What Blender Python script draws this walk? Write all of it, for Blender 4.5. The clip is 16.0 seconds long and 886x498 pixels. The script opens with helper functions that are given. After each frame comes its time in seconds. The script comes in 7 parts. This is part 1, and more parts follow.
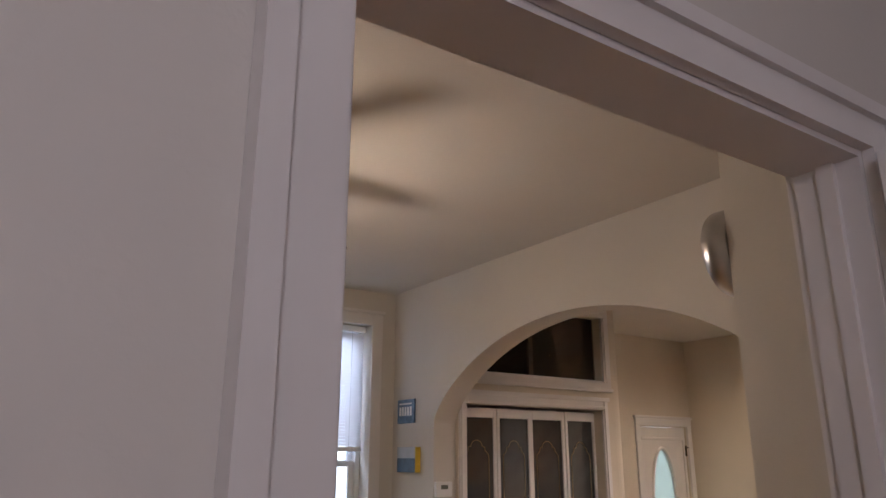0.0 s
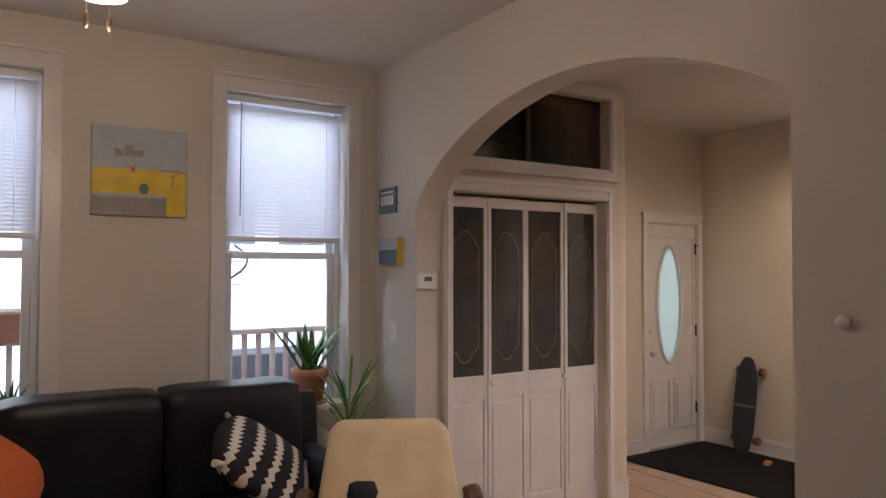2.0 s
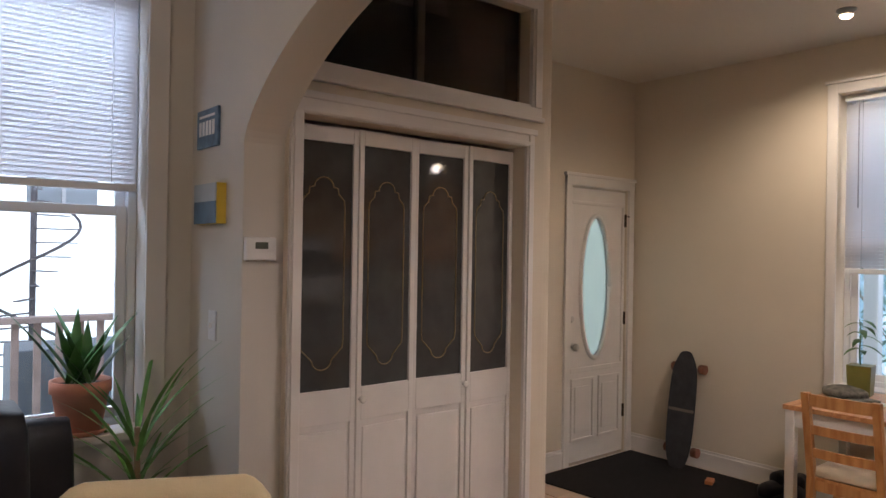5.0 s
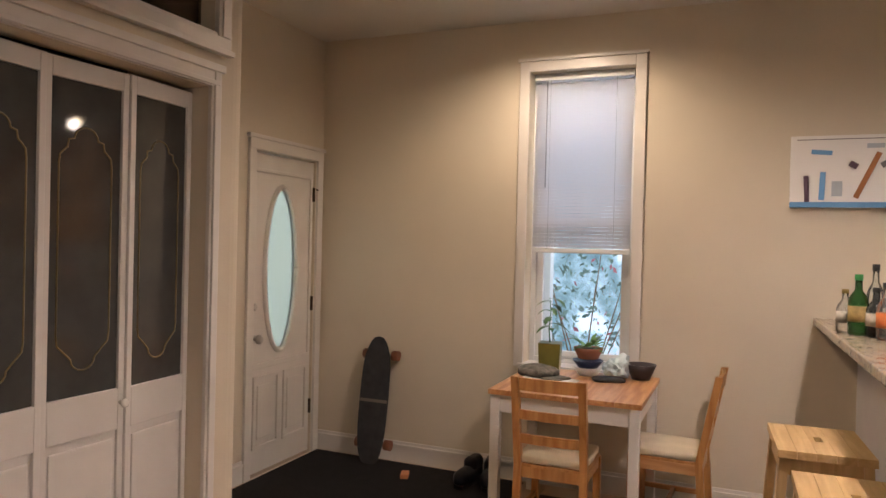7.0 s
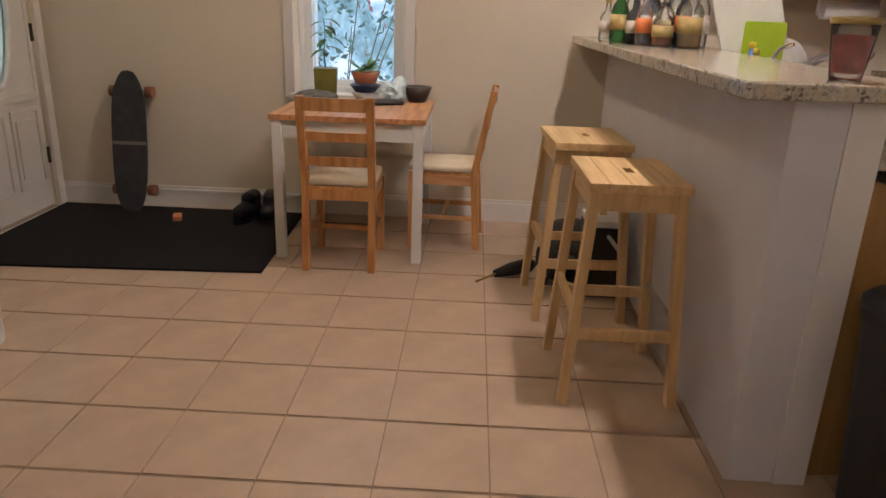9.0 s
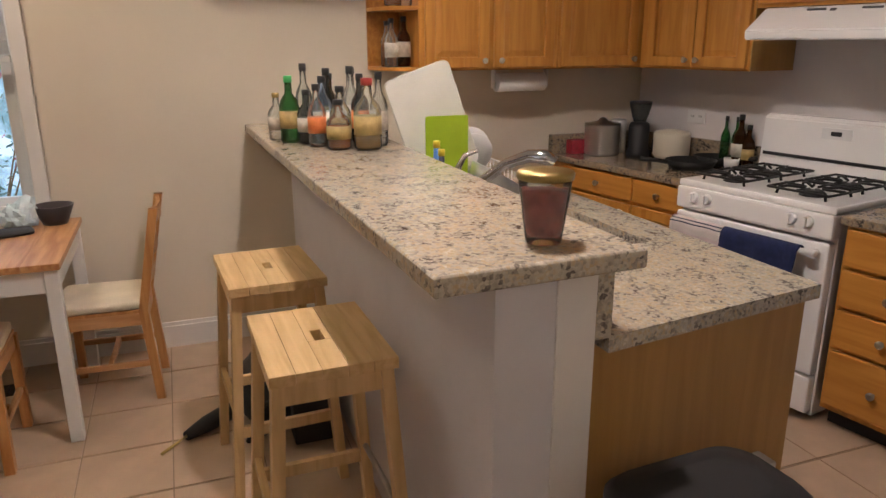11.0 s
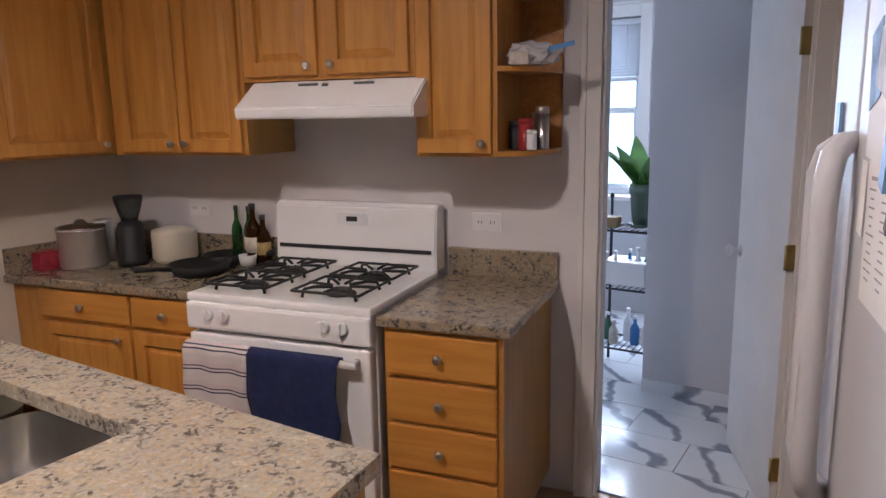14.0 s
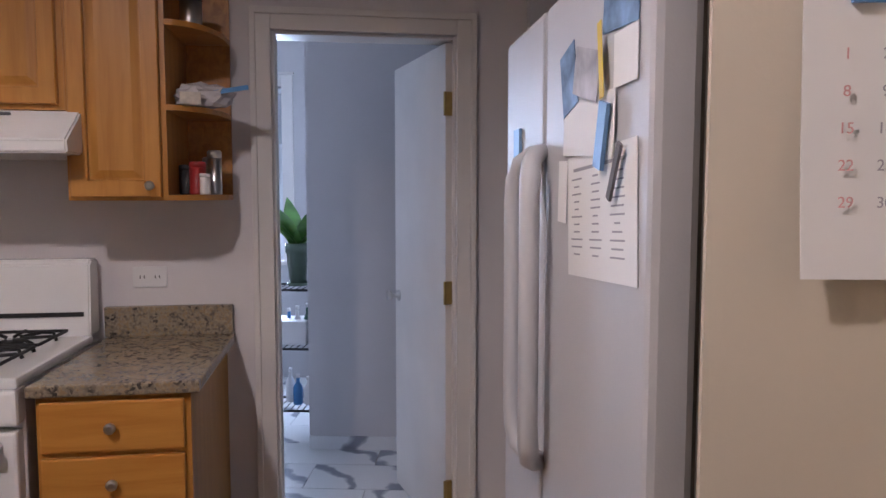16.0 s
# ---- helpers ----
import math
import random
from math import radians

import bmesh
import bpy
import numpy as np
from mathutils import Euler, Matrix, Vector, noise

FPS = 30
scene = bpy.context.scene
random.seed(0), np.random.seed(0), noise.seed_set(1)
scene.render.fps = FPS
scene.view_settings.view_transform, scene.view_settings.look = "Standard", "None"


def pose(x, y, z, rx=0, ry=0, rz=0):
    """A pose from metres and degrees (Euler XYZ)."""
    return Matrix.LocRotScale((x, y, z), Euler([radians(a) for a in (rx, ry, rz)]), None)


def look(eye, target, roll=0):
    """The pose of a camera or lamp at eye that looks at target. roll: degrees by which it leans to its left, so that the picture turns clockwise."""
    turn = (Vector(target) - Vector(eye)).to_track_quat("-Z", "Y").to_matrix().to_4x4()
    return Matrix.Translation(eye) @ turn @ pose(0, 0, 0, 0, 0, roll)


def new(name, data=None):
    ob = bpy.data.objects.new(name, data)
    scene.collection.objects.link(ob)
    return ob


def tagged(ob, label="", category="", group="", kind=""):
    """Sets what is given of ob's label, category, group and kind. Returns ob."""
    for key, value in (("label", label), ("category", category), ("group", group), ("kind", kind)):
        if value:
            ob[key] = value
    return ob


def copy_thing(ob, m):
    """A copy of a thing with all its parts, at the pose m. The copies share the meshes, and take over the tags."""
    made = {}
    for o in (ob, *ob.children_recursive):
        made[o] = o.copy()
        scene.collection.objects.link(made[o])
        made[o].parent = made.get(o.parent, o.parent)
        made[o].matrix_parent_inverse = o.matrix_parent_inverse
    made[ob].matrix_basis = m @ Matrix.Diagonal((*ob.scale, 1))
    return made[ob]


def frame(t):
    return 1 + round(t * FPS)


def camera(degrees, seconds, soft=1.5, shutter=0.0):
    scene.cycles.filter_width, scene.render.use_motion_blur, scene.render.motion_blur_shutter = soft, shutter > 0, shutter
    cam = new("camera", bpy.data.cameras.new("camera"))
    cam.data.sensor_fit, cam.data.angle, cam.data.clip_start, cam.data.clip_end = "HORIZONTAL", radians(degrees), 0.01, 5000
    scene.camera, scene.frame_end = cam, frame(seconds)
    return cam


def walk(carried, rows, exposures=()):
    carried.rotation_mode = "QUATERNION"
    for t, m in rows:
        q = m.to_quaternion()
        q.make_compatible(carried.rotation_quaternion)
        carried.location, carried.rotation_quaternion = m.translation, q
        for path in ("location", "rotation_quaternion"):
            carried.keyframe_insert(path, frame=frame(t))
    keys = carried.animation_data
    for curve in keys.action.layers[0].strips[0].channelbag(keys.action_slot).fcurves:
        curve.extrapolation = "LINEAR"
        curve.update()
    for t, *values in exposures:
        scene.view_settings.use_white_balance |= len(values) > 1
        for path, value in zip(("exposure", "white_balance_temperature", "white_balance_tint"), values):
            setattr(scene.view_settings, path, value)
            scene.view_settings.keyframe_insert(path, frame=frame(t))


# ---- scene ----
cam = camera(63.8, 16.0)

PATH = [
    (0, (0.189, 0.842, 1.726), (1.257, 2.435, 2.29), 0.1),
    (0.2, (0.213, 0.833, 1.738), (1.288, 2.441, 2.246), -0.2),
    (0.3, (0.202, 0.843, 1.745), (1.285, 2.454, 2.228), -0.6),
    (0.5, (0.26, 0.83, 1.73), (1.342, 2.457, 2.156), 0.4),
    (1, (0.359, 0.863, 1.678), (1.447, 2.518, 1.957), 0.3),
    (1.5, (0.513, 1.061, 1.65), (1.603, 2.732, 1.792), 0.1),
    (2, (0.677, 1.229, 1.608), (1.754, 2.914, 1.665), 0.1),
    (2.5, (0.912, 1.45, 1.576), (1.962, 3.152, 1.598), -0.1),
    (3, (1.049, 1.593, 1.575), (2.083, 3.305, 1.59), -0.0),
    (3.2, (1.107, 1.658, 1.585), (2.132, 3.376, 1.597), -0.0),
    (5.3, (1.657, 2.352, 1.539), (3.039, 3.798, 1.534), 1.1),
    (5.5, (1.671, 2.42, 1.543), (3.124, 3.794, 1.529), 1.2),
    (6, (1.863, 2.55, 1.516), (3.48, 3.726, 1.49), 1.3),
    (6.5, (2.023, 2.677, 1.52), (3.762, 3.665, 1.497), 1.3),
    (7, (2.066, 2.825, 1.492), (3.908, 3.604, 1.472), 1.4),
    (7.5, (1.978, 3.028, 1.359), (3.914, 3.524, 1.282), 1.9),
    (8, (1.959, 3.066, 1.264), (3.892, 3.438, 0.914), 1.7),
    (8.2, (1.951, 3.081, 1.228), (3.869, 3.423, 0.775), 1.9),
    (10.3, (2.514, 2.927, 1.473), (4.348, 2.508, 0.794), 0.3),
    (10.5, (2.556, 2.923, 1.505), (4.384, 2.431, 0.861), 0.1),
    (11, (2.685, 2.802, 1.519), (4.484, 2.129, 0.962), -0.2),
    (11.5, (2.779, 2.667, 1.537), (4.532, 1.839, 1.044), -0.6),
    (12, (2.841, 2.608, 1.539), (4.54, 1.65, 1.097), -0.7),
    (12.5, (2.953, 2.563, 1.555), (4.544, 1.426, 1.135), -0.8),
    (13, (3.008, 2.49, 1.546), (4.473, 1.186, 1.16), -1.0),
    (13.5, (3.053, 2.311, 1.536), (4.373, 0.856, 1.157), -1.2),
    (14, (3.205, 2.244, 1.532), (4.266, 0.591, 1.16), -1.0),
    (14.5, (3.324, 2.278, 1.618), (3.959, 0.412, 1.277), -0.9),
    (15, (3.349, 2.298, 1.667), (3.675, 0.337, 1.447), -0.7),
    (15.5, (3.363, 2.303, 1.578), (3.517, 0.316, 1.414), -0.3),
    (16, (3.381, 2.304, 1.407), (3.481, 0.313, 1.252), -0.0),
]
EXPOSURE = [(0, 0.1, 6200, 20), (3, -0.05, 6300, 22), (5.5, -0.1, 6150, 18), (6.5, 0.05, 6900, 21), (8, 0.0, 6300, 17), (10.5, 0.0, 6350, 16), (12.5, 0.1, 6350, 17), (14.5, 0.0, 5950, 21), (16, -0.15, 5850, 22)]
walk(cam, [(t, look(eye, target, roll)) for t, eye, target, roll in PATH], EXPOSURE)

# ---- world and light ----
world = bpy.data.worlds.new("sky")
scene.world = world
world.use_nodes = True
wn = world.node_tree
sky = wn.nodes.new("ShaderNodeTexSky")
sky.sky_type, sky.sun_disc = "NISHITA", False
sky.sun_elevation, sky.sun_rotation = radians(28), radians(200)
wn.nodes["Background"].inputs[1].default_value = 0.15
wn.links.new(sky.outputs[0], wn.nodes["Background"].inputs[0])


def lamp(name, kind, m, power, color, **more):
    data = bpy.data.lights.new(name, kind)
    data.energy, data.color = power, color
    for key, value in more.items():
        if key == "size":
            data.shape, data.size, data.size_y = "RECTANGLE", value[0], value[1]
        elif key == "radius":
            data.shadow_soft_size = value
        elif key == "angle":
            data.angle = radians(value)
        elif key == "cone":
            data.spot_size, data.spot_blend = radians(value), 0.7
    ob = new(name, data)
    ob.matrix_world = m
    return ob


lamp("sun", "SUN", pose(0, 0, 8, 62, 0, 20), 1.0, (1.0, 0.95, 0.9), angle=15)
WARM = (1.0, 0.82, 0.62)
DAY = (0.66, 0.82, 1.0)
lamp("sky_window_b", "AREA", look((2.22, 6.3, 2.95), (2.22, 4.2, 0.8)), 70, DAY, size=(1.0, 0.9))
lamp("sky_window_a", "AREA", look((0.52, 6.3, 2.95), (0.52, 4.2, 0.8)), 60, DAY, size=(1.0, 0.9))
lamp("sky_window_c", "AREA", look((7.6, 3.76, 3.0), (5.4, 3.76, 0.9)), 70, DAY, size=(1.8, 1.6))
lamp("sky_window_bath", "AREA", look((5.15, -2.97, 1.6), (4.7, 0, 1.3)), 62, DAY, size=(0.55, 1.2))
lamp("fan_bulbs", "POINT", pose(0.93, 3.46, 2.22), 23, WARM, radius=0.12)
lamp("spot_soffit", "SPOT", look((5.88, 1.66, 2.37), (4.9, 1.7, 0.9)), 22, (1.0, 0.87, 0.72), radius=0.04, cone=140)
lamp("downlight_entry", "SPOT", pose(5.78, 3.82, 2.80), 60, (1.0, 0.83, 0.60), radius=0.025, cone=165)
lamp("downlight_kitchen", "SPOT", pose(4.3, 2.20, 2.78), 128, (1.0, 0.89, 0.79), radius=0.06, cone=165)
# unseen fill lamp, added for the daylight that reaches the bedroom
lamp("bedroom_day_fill", "POINT", pose(-0.6, -0.6, 2.3), 37, (0.93, 0.90, 0.98), radius=0.3)


# ---- materials ----
def material(name, base, rough=0.5, metal=0.0, vary=0.08, scale=3.0, bump=0.0, bscale=60.0, gloss=0.5, stretch=(1, 1, 1)):
    m = bpy.data.materials.new(name)
    m.use_nodes = True
    nt = m.node_tree
    b = nt.nodes["Principled BSDF"]
    b.inputs["Roughness"].default_value, b.inputs["Metallic"].default_value = rough, metal
    b.inputs["Specular IOR Level"].default_value = gloss
    co = nt.nodes.new("ShaderNodeTexCoord")
    mp = nt.nodes.new("ShaderNodeMapping")
    mp.inputs["Scale"].default_value = stretch
    nt.links.new(co.outputs["Object"], mp.inputs[0])
    n = nt.nodes.new("ShaderNodeTexNoise")
    n.inputs["Scale"].default_value, n.inputs["Detail"].default_value = scale, 6
    nt.links.new(mp.outputs[0], n.inputs["Vector"])
    r = nt.nodes.new("ShaderNodeValToRGB")
    lo = [max(0, c * (1 - vary)) for c in base]
    hi = [min(1, c * (1 + vary)) for c in base]
    r.color_ramp.elements[0].position, r.color_ramp.elements[1].position = 0.3, 0.7
    r.color_ramp.elements[0].color, r.color_ramp.elements[1].color = (*lo, 1), (*hi, 1)
    nt.links.new(n.outputs["Fac"], r.inputs[0])
    nt.links.new(r.outputs[0], b.inputs["Base Color"])
    if bump:
        n2 = nt.nodes.new("ShaderNodeTexNoise")
        n2.inputs["Scale"].default_value, n2.inputs["Detail"].default_value = bscale, 4
        nt.links.new(mp.outputs[0], n2.inputs["Vector"])
        bp = nt.nodes.new("ShaderNodeBump")
        bp.inputs["Strength"].default_value, bp.inputs["Distance"].default_value = bump, 0.004
        nt.links.new(n2.outputs["Fac"], bp.inputs["Height"])
        nt.links.new(bp.outputs[0], b.inputs["Normal"])
    return m


def oak(name, dark, light, along="z", rough=0.35, scale=1.0):
    """Varnished wood with long grain along an axis."""
    m = material(name, light, rough, bump=0.15, bscale=40)
    nt = m.node_tree
    b = nt.nodes["Principled BSDF"]
    mp = next(n for n in nt.nodes if n.type == "MAPPING")
    s = {"x": (1.2, 14, 14), "y": (14, 1.2, 14), "z": (14, 14, 1.2)}[along]
    mp.inputs["Scale"].default_value = [v * scale for v in s]
    info = nt.nodes.new("ShaderNodeObjectInfo")
    mul = nt.nodes.new("ShaderNodeMath")
    mul.operation, mul.inputs[1].default_value = "MULTIPLY", 37.0
    nt.links.new(info.outputs["Random"], mul.inputs[0])
    comb = nt.nodes.new("ShaderNodeCombineXYZ")
    for i in range(3):
        nt.links.new(mul.outputs[0], comb.inputs[i])
    nt.links.new(comb.outputs[0], mp.inputs["Location"])
    n = nt.nodes.new("ShaderNodeTexNoise")
    n.inputs["Scale"].default_value, n.inputs["Detail"].default_value, n.inputs["Distortion"].default_value = 2.2, 8, 0.6
    nt.links.new(mp.outputs[0], n.inputs["Vector"])
    r = nt.nodes.new("ShaderNodeValToRGB")
    r.color_ramp.elements[0].position, r.color_ramp.elements[1].position = 0.34, 0.62
    r.color_ramp.elements[0].color, r.color_ramp.elements[1].color = (*dark, 1), (*light, 1)
    nt.links.new(n.outputs["Fac"], r.inputs[0])
    nt.links.new(r.outputs[0], b.inputs["Base Color"])
    return m


def granite(name, pale, mid, dark):
    """Polished stone of fine pale, tan and dark crystals."""
    m = material(name, pale, 0.16, gloss=0.6)
    nt = m.node_tree
    b = nt.nodes["Principled BSDF"]
    co = next(n for n in nt.nodes if n.type == "TEX_COORD")
    v = nt.nodes.new("ShaderNodeTexVoronoi")
    v.inputs["Scale"].default_value = 120
    nt.links.new(co.outputs["Object"], v.inputs["Vector"])
    sep = nt.nodes.new("ShaderNodeSeparateColor")
    nt.links.new(v.outputs["Color"], sep.inputs[0])
    n = nt.nodes.new("ShaderNodeTexNoise")
    n.inputs["Scale"].default_value, n.inputs["Detail"].default_value, n.inputs["Roughness"].default_value = 19, 7, 0.62
    nt.links.new(co.outputs["Object"], n.inputs["Vector"])
    add = nt.nodes.new("ShaderNodeMath")
    add.operation = "MULTIPLY_ADD"
    add.inputs[1].default_value = 0.34
    nt.links.new(sep.outputs[0], add.inputs[0])
    nt.links.new(n.outputs["Fac"], add.inputs[2])
    r = nt.nodes.new("ShaderNodeValToRGB")
    e = r.color_ramp.elements
    e[0].position, e[0].color = 0.44, (*dark, 1)
    e[1].position, e[1].color = 0.93, (*[min(1, c * 1.15) for c in pale], 1)
    for pos, c in ((0.53, mid), (0.61, [(p + q) / 2 for p, q in zip(pale, mid)]), (0.72, pale), (0.83, [c * f for c, f in zip(pale, (0.92, 0.78, 0.6))])):
        k = e.new(pos)
        k.color = (*c, 1)
    nt.links.new(add.outputs[0], r.inputs[0])
    nt.links.new(r.outputs[0], b.inputs["Base Color"])
    return m


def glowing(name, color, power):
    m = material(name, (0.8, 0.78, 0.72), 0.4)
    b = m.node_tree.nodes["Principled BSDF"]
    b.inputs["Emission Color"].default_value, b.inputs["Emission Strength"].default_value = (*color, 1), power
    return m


def clear(name, color=(1, 1, 1), rough=0.02, milk=0.0):
    """Thin glass: mostly see-through with a gloss."""
    m = bpy.data.materials.new(name)
    m.use_nodes = True
    nt = m.node_tree
    nt.nodes.remove(nt.nodes["Principled BSDF"])
    t = nt.nodes.new("ShaderNodeBsdfTransparent")
    t.inputs[0].default_value = (*color, 1)
    g = nt.nodes.new("ShaderNodeBsdfGlossy")
    g.inputs["Roughness"].default_value = rough
    f = nt.nodes.new("ShaderNodeFresnel")
    f.inputs[0].default_value = 1.45
    mix = nt.nodes.new("ShaderNodeMixShader")
    nt.links.new(f.outputs[0], mix.inputs[0])
    nt.links.new(t.outputs[0], mix.inputs[1])
    nt.links.new(g.outputs[0], mix.inputs[2])
    last = mix
    if milk:
        d = nt.nodes.new("ShaderNodeBsdfDiffuse")
        d.inputs[0].default_value = (*[min(1, c * 0.9) for c in color], 1)
        last = nt.nodes.new("ShaderNodeMixShader")
        last.inputs[0].default_value = milk
        nt.links.new(mix.outputs[0], last.inputs[1])
        nt.links.new(d.outputs[0], last.inputs[2])
    nt.links.new(last.outputs[0], nt.nodes["Material Output"].inputs[0])
    return m


def see_through(name, color, rough=0.9, share=0.5):
    """A thin sheet that lets part of the light straight or diffusely through."""
    m = bpy.data.materials.new(name)
    m.use_nodes = True
    nt = m.node_tree
    nt.nodes.remove(nt.nodes["Principled BSDF"])
    d = nt.nodes.new("ShaderNodeBsdfDiffuse")
    t = nt.nodes.new("ShaderNodeBsdfTranslucent")
    d.inputs[0].default_value = t.inputs[0].default_value = (*color, 1)
    mix = nt.nodes.new("ShaderNodeMixShader")
    mix.inputs[0].default_value = share
    nt.links.new(d.outputs[0], mix.inputs[1])
    nt.links.new(t.outputs[0], mix.inputs[2])
    nt.links.new(mix.outputs[0], nt.nodes["Material Output"].inputs[0])
    return m


WALL = material("cream_wall_paint", (0.63, 0.56, 0.455), 0.7, vary=0.05, scale=1.3, bump=0.12, bscale=90)
WALL_LIVING = material("living_wall_paint", (0.60, 0.565, 0.51), 0.7, vary=0.05, scale=1.1, bump=0.12, bscale=90)
WALL_KITCHEN = material("kitchen_wall_paint", (0.66, 0.625, 0.62), 0.65, vary=0.05, scale=1.7, bump=0.12, bscale=80)
WALL_GREY = material("grey_wall_paint", (0.50, 0.49, 0.50), 0.6, vary=0.05, scale=1.5, bump=0.1)
CEIL = material("ceiling_paint", (0.62, 0.59, 0.54), 0.8, vary=0.04, scale=0.8, bump=0.1, bscale=50)
TRIM = material("white_trim_paint", (0.68, 0.65, 0.62), 0.35, vary=0.05, scale=4, bump=0.05, bscale=30)
WHITE = material("white_enamel", (0.80, 0.79, 0.78), 0.22, vary=0.03, scale=3)
PVC = material("white_window_vinyl", (0.72, 0.74, 0.76), 0.35, vary=0.03)
OAK = oak("honey_oak_upright", (0.44, 0.185, 0.034), (0.54, 0.25, 0.052))
OAKX = oak("honey_oak_flat", (0.46, 0.19, 0.034), (0.55, 0.25, 0.050), "x")
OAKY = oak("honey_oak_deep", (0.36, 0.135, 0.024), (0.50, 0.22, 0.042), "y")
PANEL = oak("tan_cabinet_side", (0.36, 0.19, 0.05), (0.42, 0.23, 0.065), "z", 0.45)
BEECH = oak("pale_birch", (0.58, 0.37, 0.16), (0.72, 0.50, 0.25), "x", 0.45)
BEECHZ = oak("pale_birch_legs", (0.56, 0.36, 0.16), (0.70, 0.48, 0.24), "z", 0.45)
PINE = oak("stained_pine", (0.40, 0.17, 0.05), (0.56, 0.28, 0.10), "z", 0.4)
PINEX = oak("stained_pine_top", (0.42, 0.19, 0.07), (0.60, 0.33, 0.15), "y", 0.4)
GRANITE = granite("speckled_granite", (0.48, 0.43, 0.345), (0.31, 0.275, 0.225), (0.14, 0.12, 0.105))
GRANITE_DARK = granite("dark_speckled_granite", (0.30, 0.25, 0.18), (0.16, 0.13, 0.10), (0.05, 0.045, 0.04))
TILE = material("beige_floor_tile", (0.50, 0.36, 0.25), 0.32, vary=0.12, scale=5, bump=0.1, bscale=25)
GROUT = material("grey_brown_grout", (0.30, 0.22, 0.16), 0.9)
WOODFLOOR = oak("living_floor_wood", (0.20, 0.10, 0.045), (0.30, 0.16, 0.075), "x", 0.35)
STEEL = material("brushed_steel", (0.55, 0.54, 0.53), 0.28, 1.0, 0.05, 20)
CHROME = material("chrome", (0.75, 0.75, 0.76), 0.1, 1.0, 0.02)
BRASS = material("aged_brass", (0.42, 0.31, 0.12), 0.35, 1.0, 0.1, 20)
BRONZE = material("dark_bronze", (0.055, 0.04, 0.03), 0.4, 0.7, 0.15, 12)
BLACK = material("black_plastic", (0.018, 0.018, 0.02), 0.55, vary=0.1)
IRON = material("black_cast_iron", (0.02, 0.02, 0.02), 0.6, 0.3, 0.15, 30, 0.2, 200)
LEATHER = material("black_leather", (0.010, 0.010, 0.014), 0.42, vary=0.3, scale=6, bump=0.9, bscale=18, gloss=0.3)
DARKGLASS = material("dark_smoked_glass", (0.055, 0.056, 0.055), 0.045, vary=0.15, scale=9, gloss=0.8)
RUBBER = material("charcoal_mat", (0.011, 0.010, 0.011), 0.92, vary=0.25, scale=30, bump=0.6, bscale=160, gloss=0.2)
CREAM = material("cream_fabric", (0.68, 0.60, 0.46), 0.9, vary=0.08, scale=9, bump=0.5, bscale=120)
YELLOWCLOTH = material("pale_yellow_throw", (0.68, 0.54, 0.33), 0.95, vary=0.07, scale=8, bump=0.25, bscale=160)
BLINDS = see_through("white_blind_slats", (0.74, 0.74, 0.77), share=0.22)
PANE = clear("window_glass", (0.96, 0.98, 0.98))
GLASSY = clear("clear_bottle_glass", (0.94, 0.95, 0.94), 0.03, 0.08)
FROST = see_through("frosted_oval_glass", (0.46, 0.56, 0.48), share=0.7)
BULB = glowing("lit_shade_glass", (1.0, 0.72, 0.35), 9.0)
SPOT = glowing("lit_downlight", (1.0, 0.80, 0.50), 22.0)


# ---- building helpers ----
def box(bm, x0, x1, y0, y1, z0, z1, bevel=0.0, m=None):
    vs = [bm.verts.new((x, y, z)) for x in (x0, x1) for y in (y0, y1) for z in (z0, z1)]
    faces = [bm.faces.new([vs[i] for i in f]) for f in ((0, 1, 3, 2), (4, 6, 7, 5), (0, 4, 5, 1), (2, 3, 7, 6), (0, 2, 6, 4), (1, 5, 7, 3))]
    if bevel:
        edges = list({e for f in faces for e in f.edges})
        out = bmesh.ops.bevel(bm, geom=edges, offset=bevel, segments=2, affect="EDGES", profile=0.6)
        vs = list({v for v in vs if v.is_valid} | {v for f in out["faces"] for v in f.verts})
    if m is not None:
        bmesh.ops.transform(bm, matrix=m, verts=vs)
    return vs


def prism(bm, outline, z0, z1, m=None):
    """An upright prism over a list of (x, y)."""
    n = len(outline)
    lo = [bm.verts.new((x, y, z0)) for x, y in outline]
    hi = [bm.verts.new((x, y, z1)) for x, y in outline]
    bm.faces.new(lo[::-1])
    bm.faces.new(hi)
    for i in range(n):
        bm.faces.new((lo[i], lo[(i + 1) % n], hi[(i + 1) % n], hi[i]))
    if m is not None:
        bmesh.ops.transform(bm, matrix=m, verts=lo + hi)
    return lo + hi


def turned(bm, profile, seg=20, m=None):
    """A body turned round z from a list of (radius, height)."""
    rings = []
    for r, z in profile:
        rings.append([bm.verts.new((max(r, 1e-4) * math.cos(2 * math.pi * i / seg), max(r, 1e-4) * math.sin(2 * math.pi * i / seg), z)) for i in range(seg)])
    for a, b in zip(rings, rings[1:]):
        for i in range(seg):
            f = bm.faces.new((a[i], a[(i + 1) % seg], b[(i + 1) % seg], b[i]))
            f.smooth = True
    bm.faces.new(rings[0][::-1])
    bm.faces.new(rings[-1])
    vs = [v for ring in rings for v in ring]
    if m is not None:
        bmesh.ops.transform(bm, matrix=m, verts=vs)
    return vs


def rod(bm, a, b, r, r2=None, seg=10):
    a, b = Vector(a), Vector(b)
    m = Matrix.Translation(a) @ (b - a).to_track_quat("Z", "Y").to_matrix().to_4x4()
    return turned(bm, [(r, 0), (r if r2 is None else r2, (b - a).length)], seg, m)


